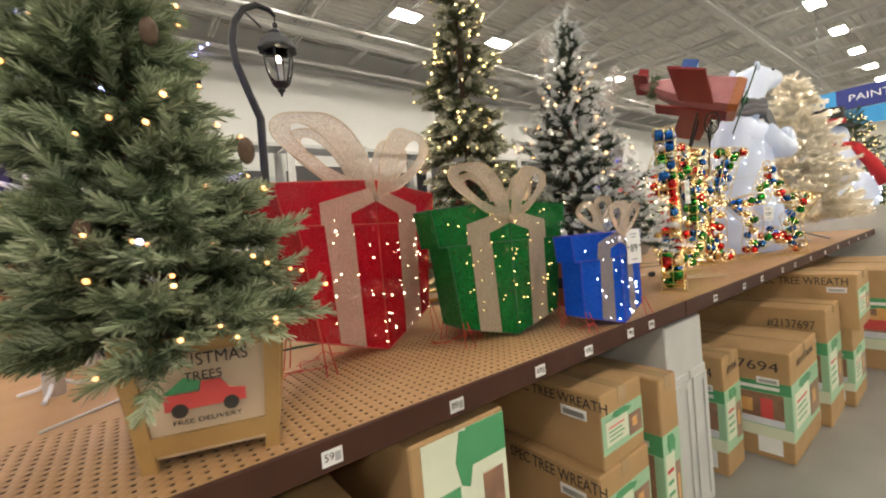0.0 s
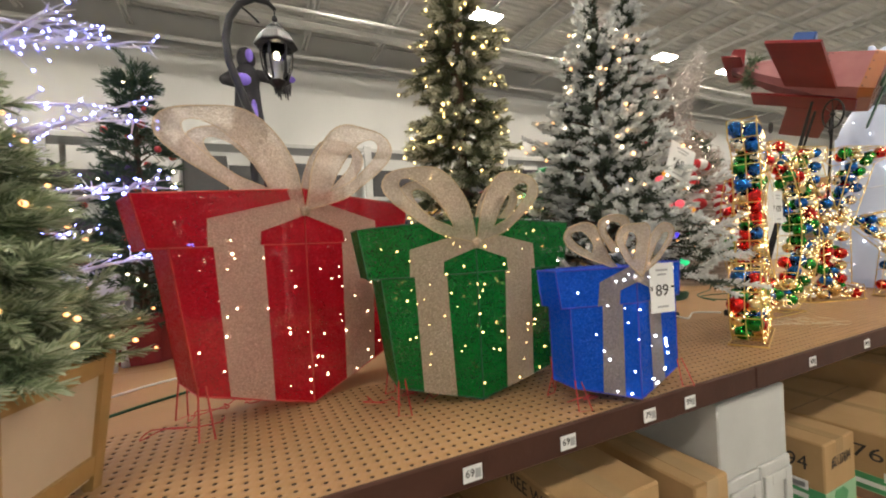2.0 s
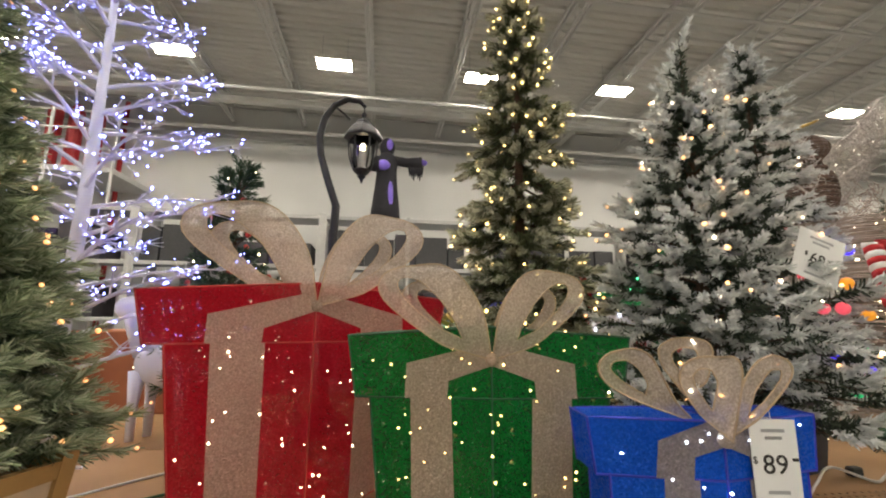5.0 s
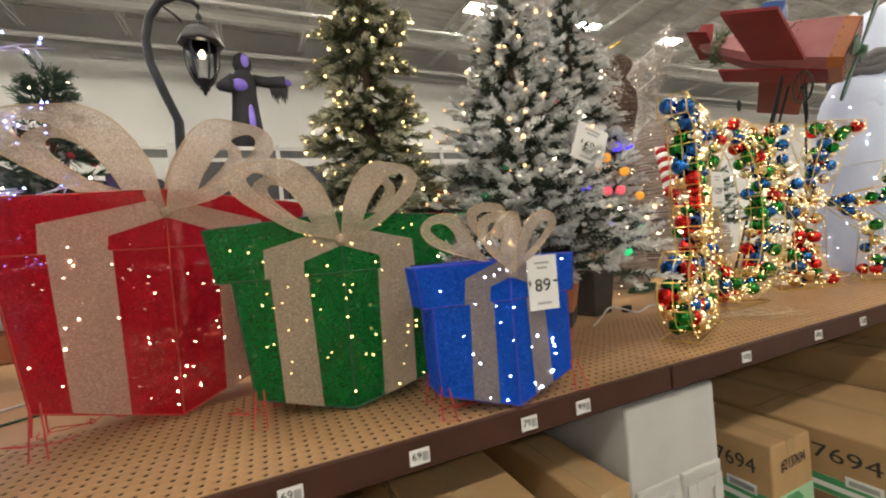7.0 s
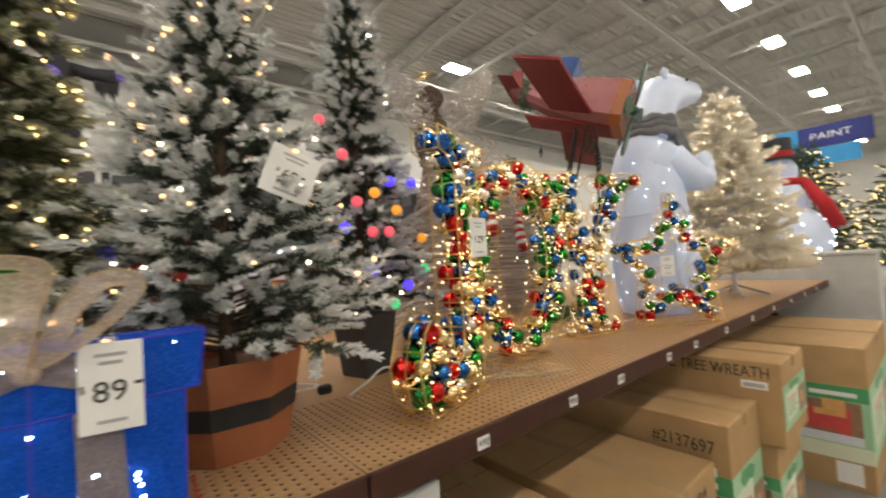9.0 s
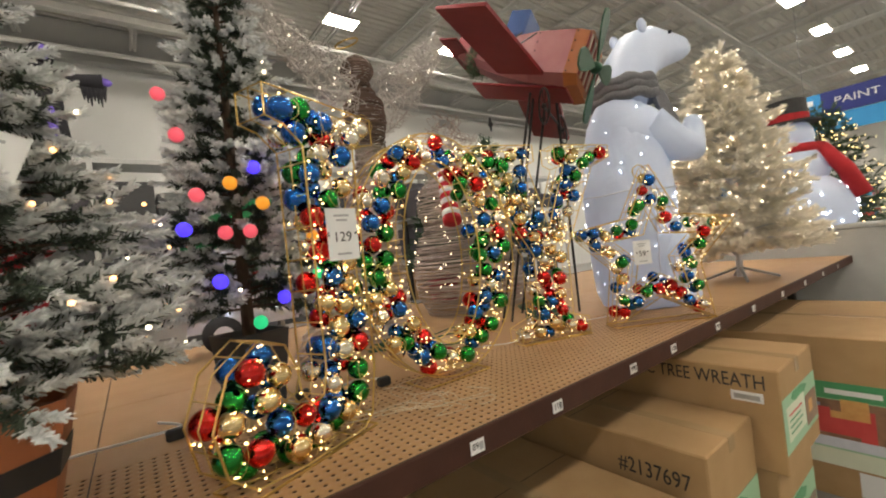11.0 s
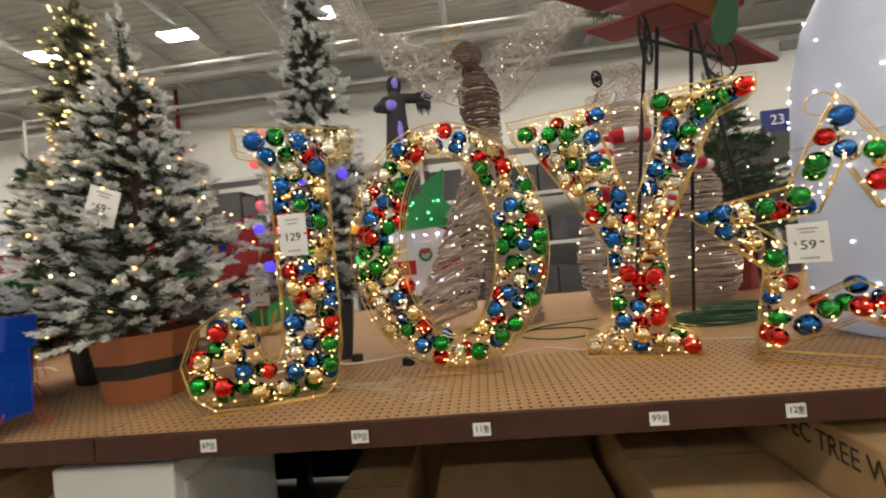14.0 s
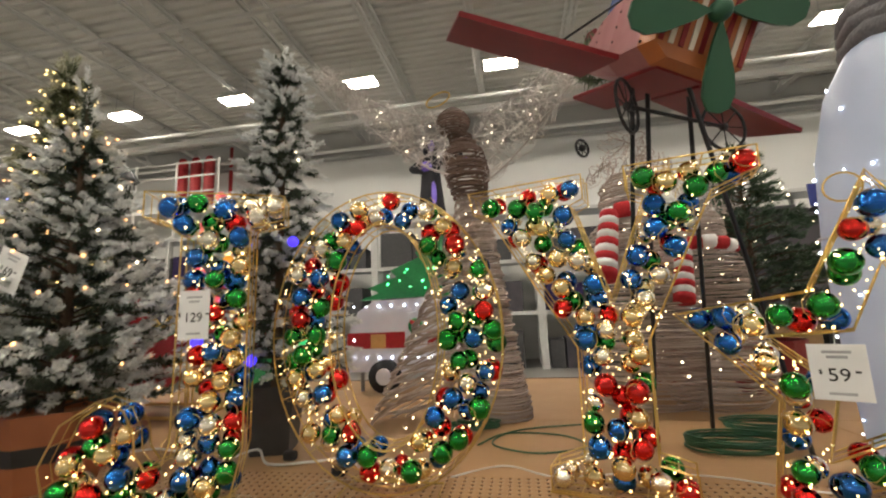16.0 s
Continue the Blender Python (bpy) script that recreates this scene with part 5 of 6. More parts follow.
wedge_tag("price_tag", pose(3.322, .165, 1.489, 0, 0, 6), "$129", w=.08, h=.122)
wedge_tag("price_tag", pose(4.716, .175, 1.326, 0, 0, -28), "$59", w=.085, h=.105)
wedge_tag("price_tag", pose(2.415, .0, 1.272, 0, 0, -10), "$89", w=.074, h=.125)
wedge_tag("price_tag", pose(2.74, .155, 1.634, 0, 21, -4), "$69", w=.112, h=.112)
wedge_tag("price_tag", pose(2.985, .56, 1.318, 0, 2, -6), "$79", w=.085, h=.118)


# ---------------------------------------------------------------- lamp post
def lamp_post():
    y = 1.41
    t = thing("street_lamp", pose(1.53, y, S), "black crooked lamp post with a hanging glass lantern", "lamp post")
    path = [(0, 0, 0), (.005, 0, .7), (.013, 0, 1.04), (-.03, 0, 1.16), (-.075, 0, 1.3), (-.085, 0, 1.40), (-.065, 0, 1.5), (-.02, 0, 1.575), (.045, 0, 1.612), (.105, 0, 1.605), (.135, 0, 1.575)]
    part("post", Shape().tube(path, [.022, .02, .02, .019, .018, .018, .017, .016, .015, .013, .008], 10), M["lampblack"], t, smooth=True)
    part("base", Shape().lathe([(.12, 0), (.12, .02), (.06, .05), (.04, .12), (.022, .14)], 18), M["lampblack"], t)
    part("bracket", Shape().tube([(-.01, 0, 1.56), (.03, 0, 1.53), (.06, 0, 1.5)], .005, 6), M["lampblack"], t)
    part("hanger", Shape().tube([(.13, 0, 1.58), (.13, 0, 1.53)], .004, 6), M["lampblack"], t)
    lx = .13
    lan = part("lantern", Shape().lathe([(.004, 1.545), (.012, 1.54), (.014, 1.525), (.006, 1.515), (.03, 1.50), (.045, 1.485), (.045, 1.478), (.075, 1.45), (.098, 1.41), (.100, 1.40), (.092, 1.395), (.070, 1.395)], 8, pose(lx, 0, 0)), M["lampblack"], t, "black lantern roof")
    part("lantern_base", Shape().lathe([(.04, 1.235), (.046, 1.23), (.034, 1.215), (.018, 1.205), (.022, 1.195), (.010, 1.185), (.004, 1.165)][::-1], 8, pose(lx, 0, 0)), M["lampblack"], lan)
    for k in range(6):
        a = TAU * k / 6
        c, s = math.cos(a), math.sin(a)
        rib = Shape().tube([(lx + .068 * c, .068 * s, 1.40), (lx + .072 * c, .072 * s, 1.36), (lx + .066 * c, .066 * s, 1.30), (lx + .044 * c, .044 * s, 1.235)], .0045, 5)
        part("lantern_bar", rib, M["lampblack"], lan)
    g = part("lantern_glass", Shape().lathe([(.040, 1.24), (.060, 1.30), (.066, 1.36), (.062, 1.395)], 12, pose(lx, 0, 0)), M["glass"], lan, "clear lantern glass", True)
    part("candle", Shape().lathe([(.016, 1.24), (.016, 1.33), (.004, 1.335)], 10, pose(lx, 0, 0)), M["paper"], lan, "white candle tube")
    part("flame_bulb", Shape().ball((lx, 0, 1.352), (.012, .012, .022), 10, 8), M["bulb_white"], lan, "pale flame bulb", True)


lamp_post()


# ---------------------------------------------------------------- tin biplane on a stand
def biplane():
    t = thing("tin_biplane", pose(4.565, .55, 2.285, -14, 20, -72), "worn red tin toy biplane with green propeller on a black stand", "toy plane")
    fus = Shape()
    sect = [(-.42, .035, .03, .05), (-.30, .06, -.02, .085), (-.12, .10, -.08, .12), (.06, .13, -.125, .13), (.24, .14, -.135, .13)]
    v, f = [], []
    for x, w, z0, z1 in sect:
        v += [(x, -w, z0 + .03), (x, -w * .6, z0), (x, w * .6, z0), (x, w, z0 + .03), (x, w, z1 - .03), (x, w * .6, z1), (x, -w * .6, z1), (x, -w, z1 - .03)]
    for i in range(len(sect) - 1):
        for k in range(8):
            l = (k + 1) % 8
            f.append((i * 8 + k, i * 8 + l, (i + 1) * 8 + l, (i + 1) * 8 + k))
    f.append(tuple(range(8)))
    fus.add(v, f)
    body = part("fuselage", fus, M["planepink"], t, "faded red riveted tin fuselage")
    riv = Shape()
    for x, w, z0, z1 in sect[1:]:
        for k in range(5):
            z = z0 + .04 + (z1 - z0 - .08) * k / 4
            for s in (-1, 1):
                riv.ball((x + .01, s * (w + .001), z), .004, 6, 4)
    part("rivets", riv, M["black"], body)
    nose = part("nose_cowl", Shape().add([(.24, y, z) for y, z in ((-.14, -.105), (-.09, -.138), (.09, -.138), (.14, -.105), (.14, .10), (.09, .133), (-.09, .133), (-.14, .10))] +
                                         [(.30, y, z) for y, z in ((-.13, -.10), (-.085, -.13), (.085, -.13), (.13, -.10), (.13, .095), (.085, .125), (-.085, .125), (-.13, .095))],
                                         [(i, (i + 1) % 8, 8 + (i + 1) % 8, 8 + i) for i in range(8)] + [tuple(range(8, 16))]), M["planeorange"], body, "orange nose cowl")
    for k in range(9):
        y = -.118 + k * .0295
        part("stripe", Shape().box(.3005, y - .0072, -.098, .304, y + .0072, .10 if abs(y) < .1 else .09, .0005), M["planecream"] if k % 2 else M["planered"], nose)
    part("belly", Shape().box(-.25, -.075, -.142, .25, .075, -.128, .004), M["planered"], body, "dark red belly plate")
    for sgn in (-1, 1):
        w = [(-.08, .135), (.15, .135), (.08, .60), (-.15, .60)]
        v = [(x, sgn * y, z) for z in (-.115, -.100) for x, y in w]
        part("lower_wing", Shape().add(v, [(0, 1, 2, 3), (7, 6, 5, 4), (0, 4, 5, 1), (1, 5, 6, 2), (2, 6, 7, 3), (3, 7, 4, 0)]), M["planered"], t, "dark red swept tin wing")
    for y in (-.30, .30):
        for x in (-.03, .05):
            part("strut", Shape().tube([(x, y, -.10), (x, y * .4, .10)], .0035, 5), M["darksteel"], t)
    part("tail_wing", Shape().box(-.47, -.17, .045, -.36, .17, .055, .003), M["planered"], t)
    part("tail_fin", Shape().prism([(-.48, .05), (-.36, .05), (-.40, .19), (-.47, .19)], -.005, .005), M["planered"], t)
    gar = Shape()
    r = np.random.default_rng(2)
    for k in range(420):
        a = r.uniform(0, TAU)
        x = -.31 + r.normal(0, .016)
        p = Vector((x, .075 * math.cos(a), .035 + .075 * math.sin(a)))
        gar.tube([p, p + Vector(r.normal(0, .02, 3))], [.0026, .0014], 3)
    part("garland", gar, M["cedar"], t, "green garland wound round the tail")
    hub = part("propeller_hub", Shape().ball((.325, 0, 0), .028, 12, 8), M["planegreen"], t, "", True)
    for k in range(4):
        blade = Shape()
        pl = [(.0, .02), (.02, .07), (.042, .15), (.046, .20), (.03, .235), (0, .245), (-.03, .235), (-.046, .20), (-.042, .15), (-.02, .07)]
        n = len(pl)
        blade.add([(.322, x, z) for x, z in pl] + [(.330, x, z) for x, z in pl], [tuple(range(n))[::-1], tuple(range(n, 2 * n))] + [(i, (i + 1) % n, n + (i + 1) % n, n + i) for i in range(n)], pose(0, 0, 0, 20 + 90 * k))
        part("propeller_blade", blade, M["planegreen"], hub, "dark green tin blade")
    part("cockpit_box", Shape().box(-.16, -.075, .12, -.05, .075, .26, .008), M["planeblue"], t)
    # undercarriage and stand, upright in the world
    st = thing("plane_stand", pose(4.6, .5, S), "thin black metal stand holding the biplane with spoked wheels", "stand")

    def wheel(c, r, rot):
        w = part("wheel", Shape().tube([(r * math.cos(a * TAU / 24), 0, r * math.sin(a * TAU / 24)) for a in range(24)], .005, 6, closed=True), M["darksteel"], st)
        w.matrix_basis = pose(*c, 0, 0, rot)
        sp = Shape()
        for k in range(8):
            a = TAU * k / 8
            sp.tube([(0, 0, 0), (r * math.cos(a), 0, r * math.sin(a))], .002, 4)
        sp.ball((0, 0, 0), .013, 8, 6)
        part("spoke", sp, M["darksteel"], w)
    wheel((-.134, -.082, 1.03), .078, 55)
    wheel((.168, .047, .99), .074, 20)
    wheel((-.22, .18, 1.02), .03, 40)
    part("axle", Shape().tube([(-.134, -.082, 1.03), (.168, .047, .99)], .006, 6), M["darksteel"], st)
    for a, b in (((-.11, .36, .003), (-.08, .02, 1.17)), ((.34, .19, .003), (.05, -.02, 1.15)), ((-.04, .36, .003), (-.03, .05, 1.15)), ((.2, .5, .003), (.1, .08, 1.15))):
        part("leg", Shape().tube([a, b], .007, 6), M["darksteel"], st)
    part("cradle", Shape().tube([(-.10, -.04, 1.14), (.12, .05, 1.12)], .008, 6).tube([(-.05, .10, 1.16), (.03, -.1, 1.12)], .006, 6), M["darksteel"], st)


biplane()


# ---------------------------------------------------------------- polar bear
def polar_bear():
    t = thing("polar_bear", pose(5.20, .47, S, 0, 0, -14) @ Matrix.Diagonal((.72, .72, .81, 1)), "tall white lit polar bear figure with a grey scarf", "lawn figure")
    b = Shape()
    b.lathe([(.20, 0), (.27, .02), (.31, .12), (.33, .40), (.335, .75), (.31, 1.05), (.25, 1.28), (.18, 1.40), (.14, 1.46)], 28)
    body = part("body", b, M["frost"], t, "frosted white lit body", True)
    h = Shape()
    h.tube([(0, 0, 1.38), (.08, 0, 1.52), (.16, 0, 1.66), (.26, 0, 1.77), (.42, 0, 1.84), (.62, 0, 1.87), (.80, 0, 1.89), (.88, 0, 1.89)], [.19, .195, .20, .195, .17, .125, .09, .05], 18)
    head = part("head", h, M["frost"], t, "white bear head", True)
    part("ear", Shape().ball((.20, -.14, 1.94), (.05, .025, .05), 12, 8), M["frost"], head, "", True)
    part("ear", Shape().ball((.20, .14, 1.94), (.05, .025, .05), 12, 8), M["frost"], head, "", True)
    part("nose", Shape().ball((.885, 0, 1.915), (.022, .03, .024), 10, 8), M["black"], head, "black nose", True)
    part("eye", Shape().ball((.52, -.135, 1.93), .014, 8, 6), M["black"], head, "", True)
    part("eye", Shape().ball((.52, .135, 1.93), .014, 8, 6), M["black"], head, "", True)
    for s in (-1, 1):
        part("arm", Shape().tube([(.05, s * .24, 1.22), (.20, s * .33, 1.05), (.38, s * .30, 1.05), (.50, s * .24, 1.18), (.54, s * .22, 1.26)], [.12, .115, .10, .085, .06], 14), M["frost"], t, "", True)
        part("haunch", Shape().ball((.10, s * .20, .30), (.22, .17, .32), 16, 12), M["frost"], t, "", True)
        part("foot", Shape().ball((.26, s * .20, .065), (.15, .10, .065), 14, 10), M["frost"], t, "", True)
    for z, rad in ((.78, .336),):
        part("seam", Shape().tube([(rad * math.cos(a * TAU / 36), rad * math.sin(a * TAU / 36), z + .006 * math.sin(a * .9)) for a in range(36)], .005, 5, closed=True), M["seam"], body, "stitched grey seam")
    for az in (-1.9,):
        prof = [(.31, .12), (.33, .40), (.335, .75)]
        part("seam", Shape().tube([((q + .001) * math.cos(az), (q + .001) * math.sin(az), z) for q, z in prof], .004, 5), M["seam"], body, "stitched grey seam")
    part("chest", Shape().ball((.06, 0, 1.16), (.33, .31, .26), 22, 14), M["frost"], t, "rounded white chest", True)
    sc = Shape()
    for k, z in enumerate((1.44, 1.49, 1.54)):
        sc.tube([((.225 - .004 * k) * math.cos(a * TAU / 28) + .08, (.225 - .004 * k) * math.sin(a * TAU / 28), z + .012 * math.sin(a * 1.7 + k)) for a in range(28)], .036, 8, closed=True)
    scarf = part("scarf", sc, M["scarf"], t, "grey knitted scarf", True)
    part("scarf_tail", Shape().add([(.13, -.17, 1.50), (.26, -.18, 1.46), (.40, -.20, 1.20), (.28, -.20, 1.14), (.13, -.21, 1.50), (.26, -.22, 1.46), (.40, -.24, 1.20), (.28, -.24, 1.14)],
                                   [(0, 1, 2, 3), (7, 6, 5, 4), (0, 4, 5, 1), (1, 5, 6, 2), (2, 6, 7, 3), (3, 7, 4, 0)]), M["scarf"], scarf)
    r = np.random.default_rng(8)
    pts = []
    for k in range(90):
        a, z = r.uniform(0, TAU), r.uniform(.1, 1.35)
        rad = np.interp(z, [0, .12, .4, .75, 1.05, 1.28, 1.4], [.27, .31, .33, .335, .31, .25, .18]) + .004
        pts.append((rad * math.cos(a), rad * math.sin(a), z))
    part("light_string", bulbs_mesh("light_string", pts, .0055, M["bulb_ice"]), None, t, "cool white bulbs")


polar_bear()


def snowman_inflatable():
    t = thing("snowman_figure", pose(8.45, .42, S, 0, 0, 0), "big white lit snowman with red scarf and black hat", "lawn figure")
    part("body", Shape().ball((0, 0, .42), (.45, .45, .43), 24, 16).ball((0, 0, .90), (.30, .30, .30), 20, 12), M["frost"], t, "glowing white snowman body", True)
    part("head", Shape().ball((0, 0, 1.20), .2, 18, 12), M["frost"], t, "", True)
    part("scarf", Shape().tube([(.24 * math.cos(a * TAU / 20), .24 * math.sin(a * TAU / 20), 1.06) for a in range(20)], .05, 8, closed=True).tube([(-.1, -.25, 1.05), (-.05, -.4, .8), (.02, -.48, .55)], [.06, .07, .08], 8), M["redscarf"], t, "red knitted scarf", True)
    part("hat", Shape().lathe([(.26, 1.33), (.26, 1.35), (.17, 1.36), (.165, 1.58), (.01, 1.59)], 24), M["black"], t, "black top hat")
    part("hat_band", Shape().lathe([(.166, 1.365), (.176, 1.365), (.176, 1.43), (.166, 1.43)], 24), M["redscarf"], t)
    r = np.random.default_rng(9)
    pts = []
    for k in range(60):
        a, p = r.uniform(0, TAU), r.uniform(.3, 2.4)
        pts.append((.455 * math.sin(p) * math.cos(a), .455 * math.sin(p) * math.sin(a), .42 - .435 * math.cos(p)))
    part("light_string", bulbs_mesh("light_string", pts, .009, M["bulb_ice"]), None, t)


snowman_inflatable()


# ---------------------------------------------------------------- wicker figures
def wicker_rings(s, prof, cx, cy, r, step=.016, lean=(0, 0)):
    """Wound willow rods up a profile of (height, radius)."""
    z = prof[0][0]
    zs, rs = [p[0] for p in prof], [p[1] for p in prof]
    while z < prof[-1][0]:
        rad = float(np.interp(z, zs, rs))
        f = (z - zs[0]) / (zs[-1] - zs[0])
        ph, wob = r.uniform(0, TAU), r.uniform(.0, .012)
        tl = r.normal(0, .03)
        s.tube([(cx + lean[0] * f + (rad + wob * math.sin(3 * a + ph)) * math.cos(a), cy + lean[1] * f + (rad + wob * math.cos(2 * a + ph)) * math.sin(a), z + tl * rad * math.cos(a + ph))
                for a in [TAU * k / 18 for k in range(18)]], r.uniform(.003, .0055), 4, closed=True)
        z += step * r.uniform(.7, 1.3)


def tangle(s, region, n, r, rad=.0022):
    """Loose curls of thin wire inside a region function u, v -> point."""
    for k in range(n):
        u, v = r.random(), r.random()
        a0, l = r.uniform(0, TAU), r.uniform(.025, .06)
        c = region(u, v)
        ax, ay = Vector(r.normal(size=3)).normalized(), Vector(r.normal(size=3)).normalized()
        s.tube([c + ax * l * math.cos(a0 + i * .8) + ay * l * math.sin(a0 + i * .8) for i in range(6)], rad, 3)


def angel():
    r = np.random.default_rng(14)
    s = Shape()
    skirt = Shape()
    prof = [(0, .15), (.3, .12), (.6, .095), (.85, .075), (1.0, .065)]
    wicker_rings(skirt, prof, 4.06, 1.30, r, .0095, (-.06, -.12))
    wicker_rings(s, [(1.0, .075), (1.1, .10), (1.2, .095), (1.27, .05), (1.3, .045)], 3.99, 1.17, r, .009, (-.03, -.04))
    # sweeping skirt
    for k in range(88):
        f = k / 87
        c = Vector((3.98 - .30 * f ** 1.3, 1.17 - .02 * f, .98 - .92 * f))
        rad = .08 + .15 * f
        skirt.tube([c + Vector((rad * .8 * math.cos(a), rad * .6 * math.sin(a), rad * .35 * math.cos(a + .6) + .02 * math.sin(a * 2 + k))) for a in [TAU * q / 16 for q in range(16)]], r.uniform(.003, .005), 4, closed=True)
    # head
    for k in range(16):
        f = (k + .5) / 16
        rad = .078 * math.sin(math.pi * f) ** .8
        s.tube([(3.93 + rad * math.cos(a), 1.10 + rad * math.sin(a), 1.27 + .16 * f) for a in [TAU * q / 14 for q in range(14)]], .0045, 4, closed=True)
    # wings
    def left(u, v):
        x = 3.90 - .58 * u
        return Vector((x, 1.08 - .06 * u, 1.22 + .40 * u ** 1.6 + (v - .5) * (.26 * (1 - u) + .04) + .02))

    def right(u, v):
        return Vector((4.06 + .46 * u, 1.12 + .05 * u, 1.20 + .42 * u ** 1.3 + (v - .5) * (.34 * (1 - .5 * u)) + .02))
    wings = Shape()
    tangle(wings, left, 300, r, .0018)
    tangle(wings, right, 330, r, .0018)
    for g in (left, right):
        for v in (0.02, .98):
            wings.tube([g(u / 8, v) for u in range(9)], .005, 5)
    wings.tube([(3.96, 1.14, 1.12), (4.25, 1.10, 1.32)], .006, 5)
    t = thing("wicker_angel", pose(-.05, -.05, S), "grey-brown wicker angel with spread silvery wire wings and lights", "angel figure")
    part("skirt", skirt, M["wicker"], t, "pale wound wicker skirt")
    part("rattan_body", s, M["rattan"], t, "dark brown wound rattan body and head")
    part("wings", wings, M["silverwire"], t, "silvery tangled wire wings")
    halo = Shape().tube([(3.87 + .055 * math.cos(a * TAU / 18), 1.06 + .05 * math.sin(a * TAU / 18), 1.455 + .022 * math.cos(a * TAU / 18)) for a in range(18)], .0045, 6, closed=True)
    part("halo", halo, M["goldwire"], t, "small tilted gold halo")
    pts = [left(r.random(), r.random()) for k in range(18)] + [right(r.random(), r.random()) for k in range(18)]
    for k in range(50):
        f, a = r.random(), r.uniform(0, TAU)
        rad = .085 + .155 * f
        pts.append(Vector((3.98 - .30 * f ** 1.3 + rad * .8 * math.cos(a), 1.17 - .02 * f - abs(rad * .6 * math.sin(a)), .98 - .92 * f + rad * .35 * math.cos(a + .6))))
    part("light_string", bulbs_mesh("light_string", pts, 0.0032, M["bulb_white"]), None, t, "soft white bulbs")


angel()


def wicker_snowman(x, y, sc, seed):
    r = np.random.default_rng(seed)
    s = Shape()
    wicker_rings(s, [(0.0, .22), (.12, .29), (.3, .31), (.48, .27), (.6, .20)], 0, 0, r, .0115)
    wicker_rings(s, [(.6, .20), (.7, .235), (.82, .23), (.92, .16)], 0, 0, r, .0115)
    wicker_rings(s, [(.92, .13), (1.0, .155), (1.1, .14), (1.16, .09)], 0, 0, r, .0105)
    tangle(s, lambda u, v: Vector((.10 * math.cos(u * TAU), .10 * math.sin(u * TAU), 1.16 + .2 * v)), 60, r)
    tangle(s, lambda u, v: Vector((.19 * math.cos(u * TAU), .19 * math.sin(u * TAU), 1.15 + .02 * v)), 40, r)
    t = thing("wicker_snowman", pose(x, y, S) @ Matrix.Diagonal((sc, sc, sc, 1)), "grey wicker snowman with a red and white striped scarf", "snowman figure", "wicker snowmen")
    part("wicker_body", s, M["wicker"], t)
    for k in range(7):
        a = -2.6 + k * .37
        b = Shape().tube([(.17 * math.cos(a + q * .1), .17 * math.sin(a + q * .1), .93 + .015 * math.sin(k)) for q in range(5)], .042, 8)
        part("scarf", b, M["redscarf"] if k % 2 else M["paper"], t, "striped knitted scarf", True)
    for k in range(9):
        a, b = Vector((-.14, -.14, .93)).lerp(Vector((-.22, -.27, .60)), k / 9), Vector((-.14, -.14, .93)).lerp(Vector((-.22, -.27, .60)), (k + 1) / 9)
        part("scarf_tail", Shape().tube([a, b], [.046 + .0015 * k] * 2, 10), M["paper"] if k % 2 else M["redscarf"], t, "red and white stripe of the scarf", True)
    pts = []
    for k in range(80):
        z, a = r.uniform(.05, 1.1), r.uniform(0, TAU)
        rad = np.interp(z, [0, .12, .3, .48, .6, .7, .82, .92, 1.0, 1.1], [.22, .29, .31, .27, .2, .235, .23, .16, .155, .14]) + .008
        pts.append((rad * math.cos(a), rad * math.sin(a), z))
    part("light_string", bulbs_mesh("light_string", pts, .0045, M["bulb_white"]), None, t)


wicker_snowman(4.74, 1.50, 1.0, 15)
wicker_snowman(5.02, 1.45, .8, 16)


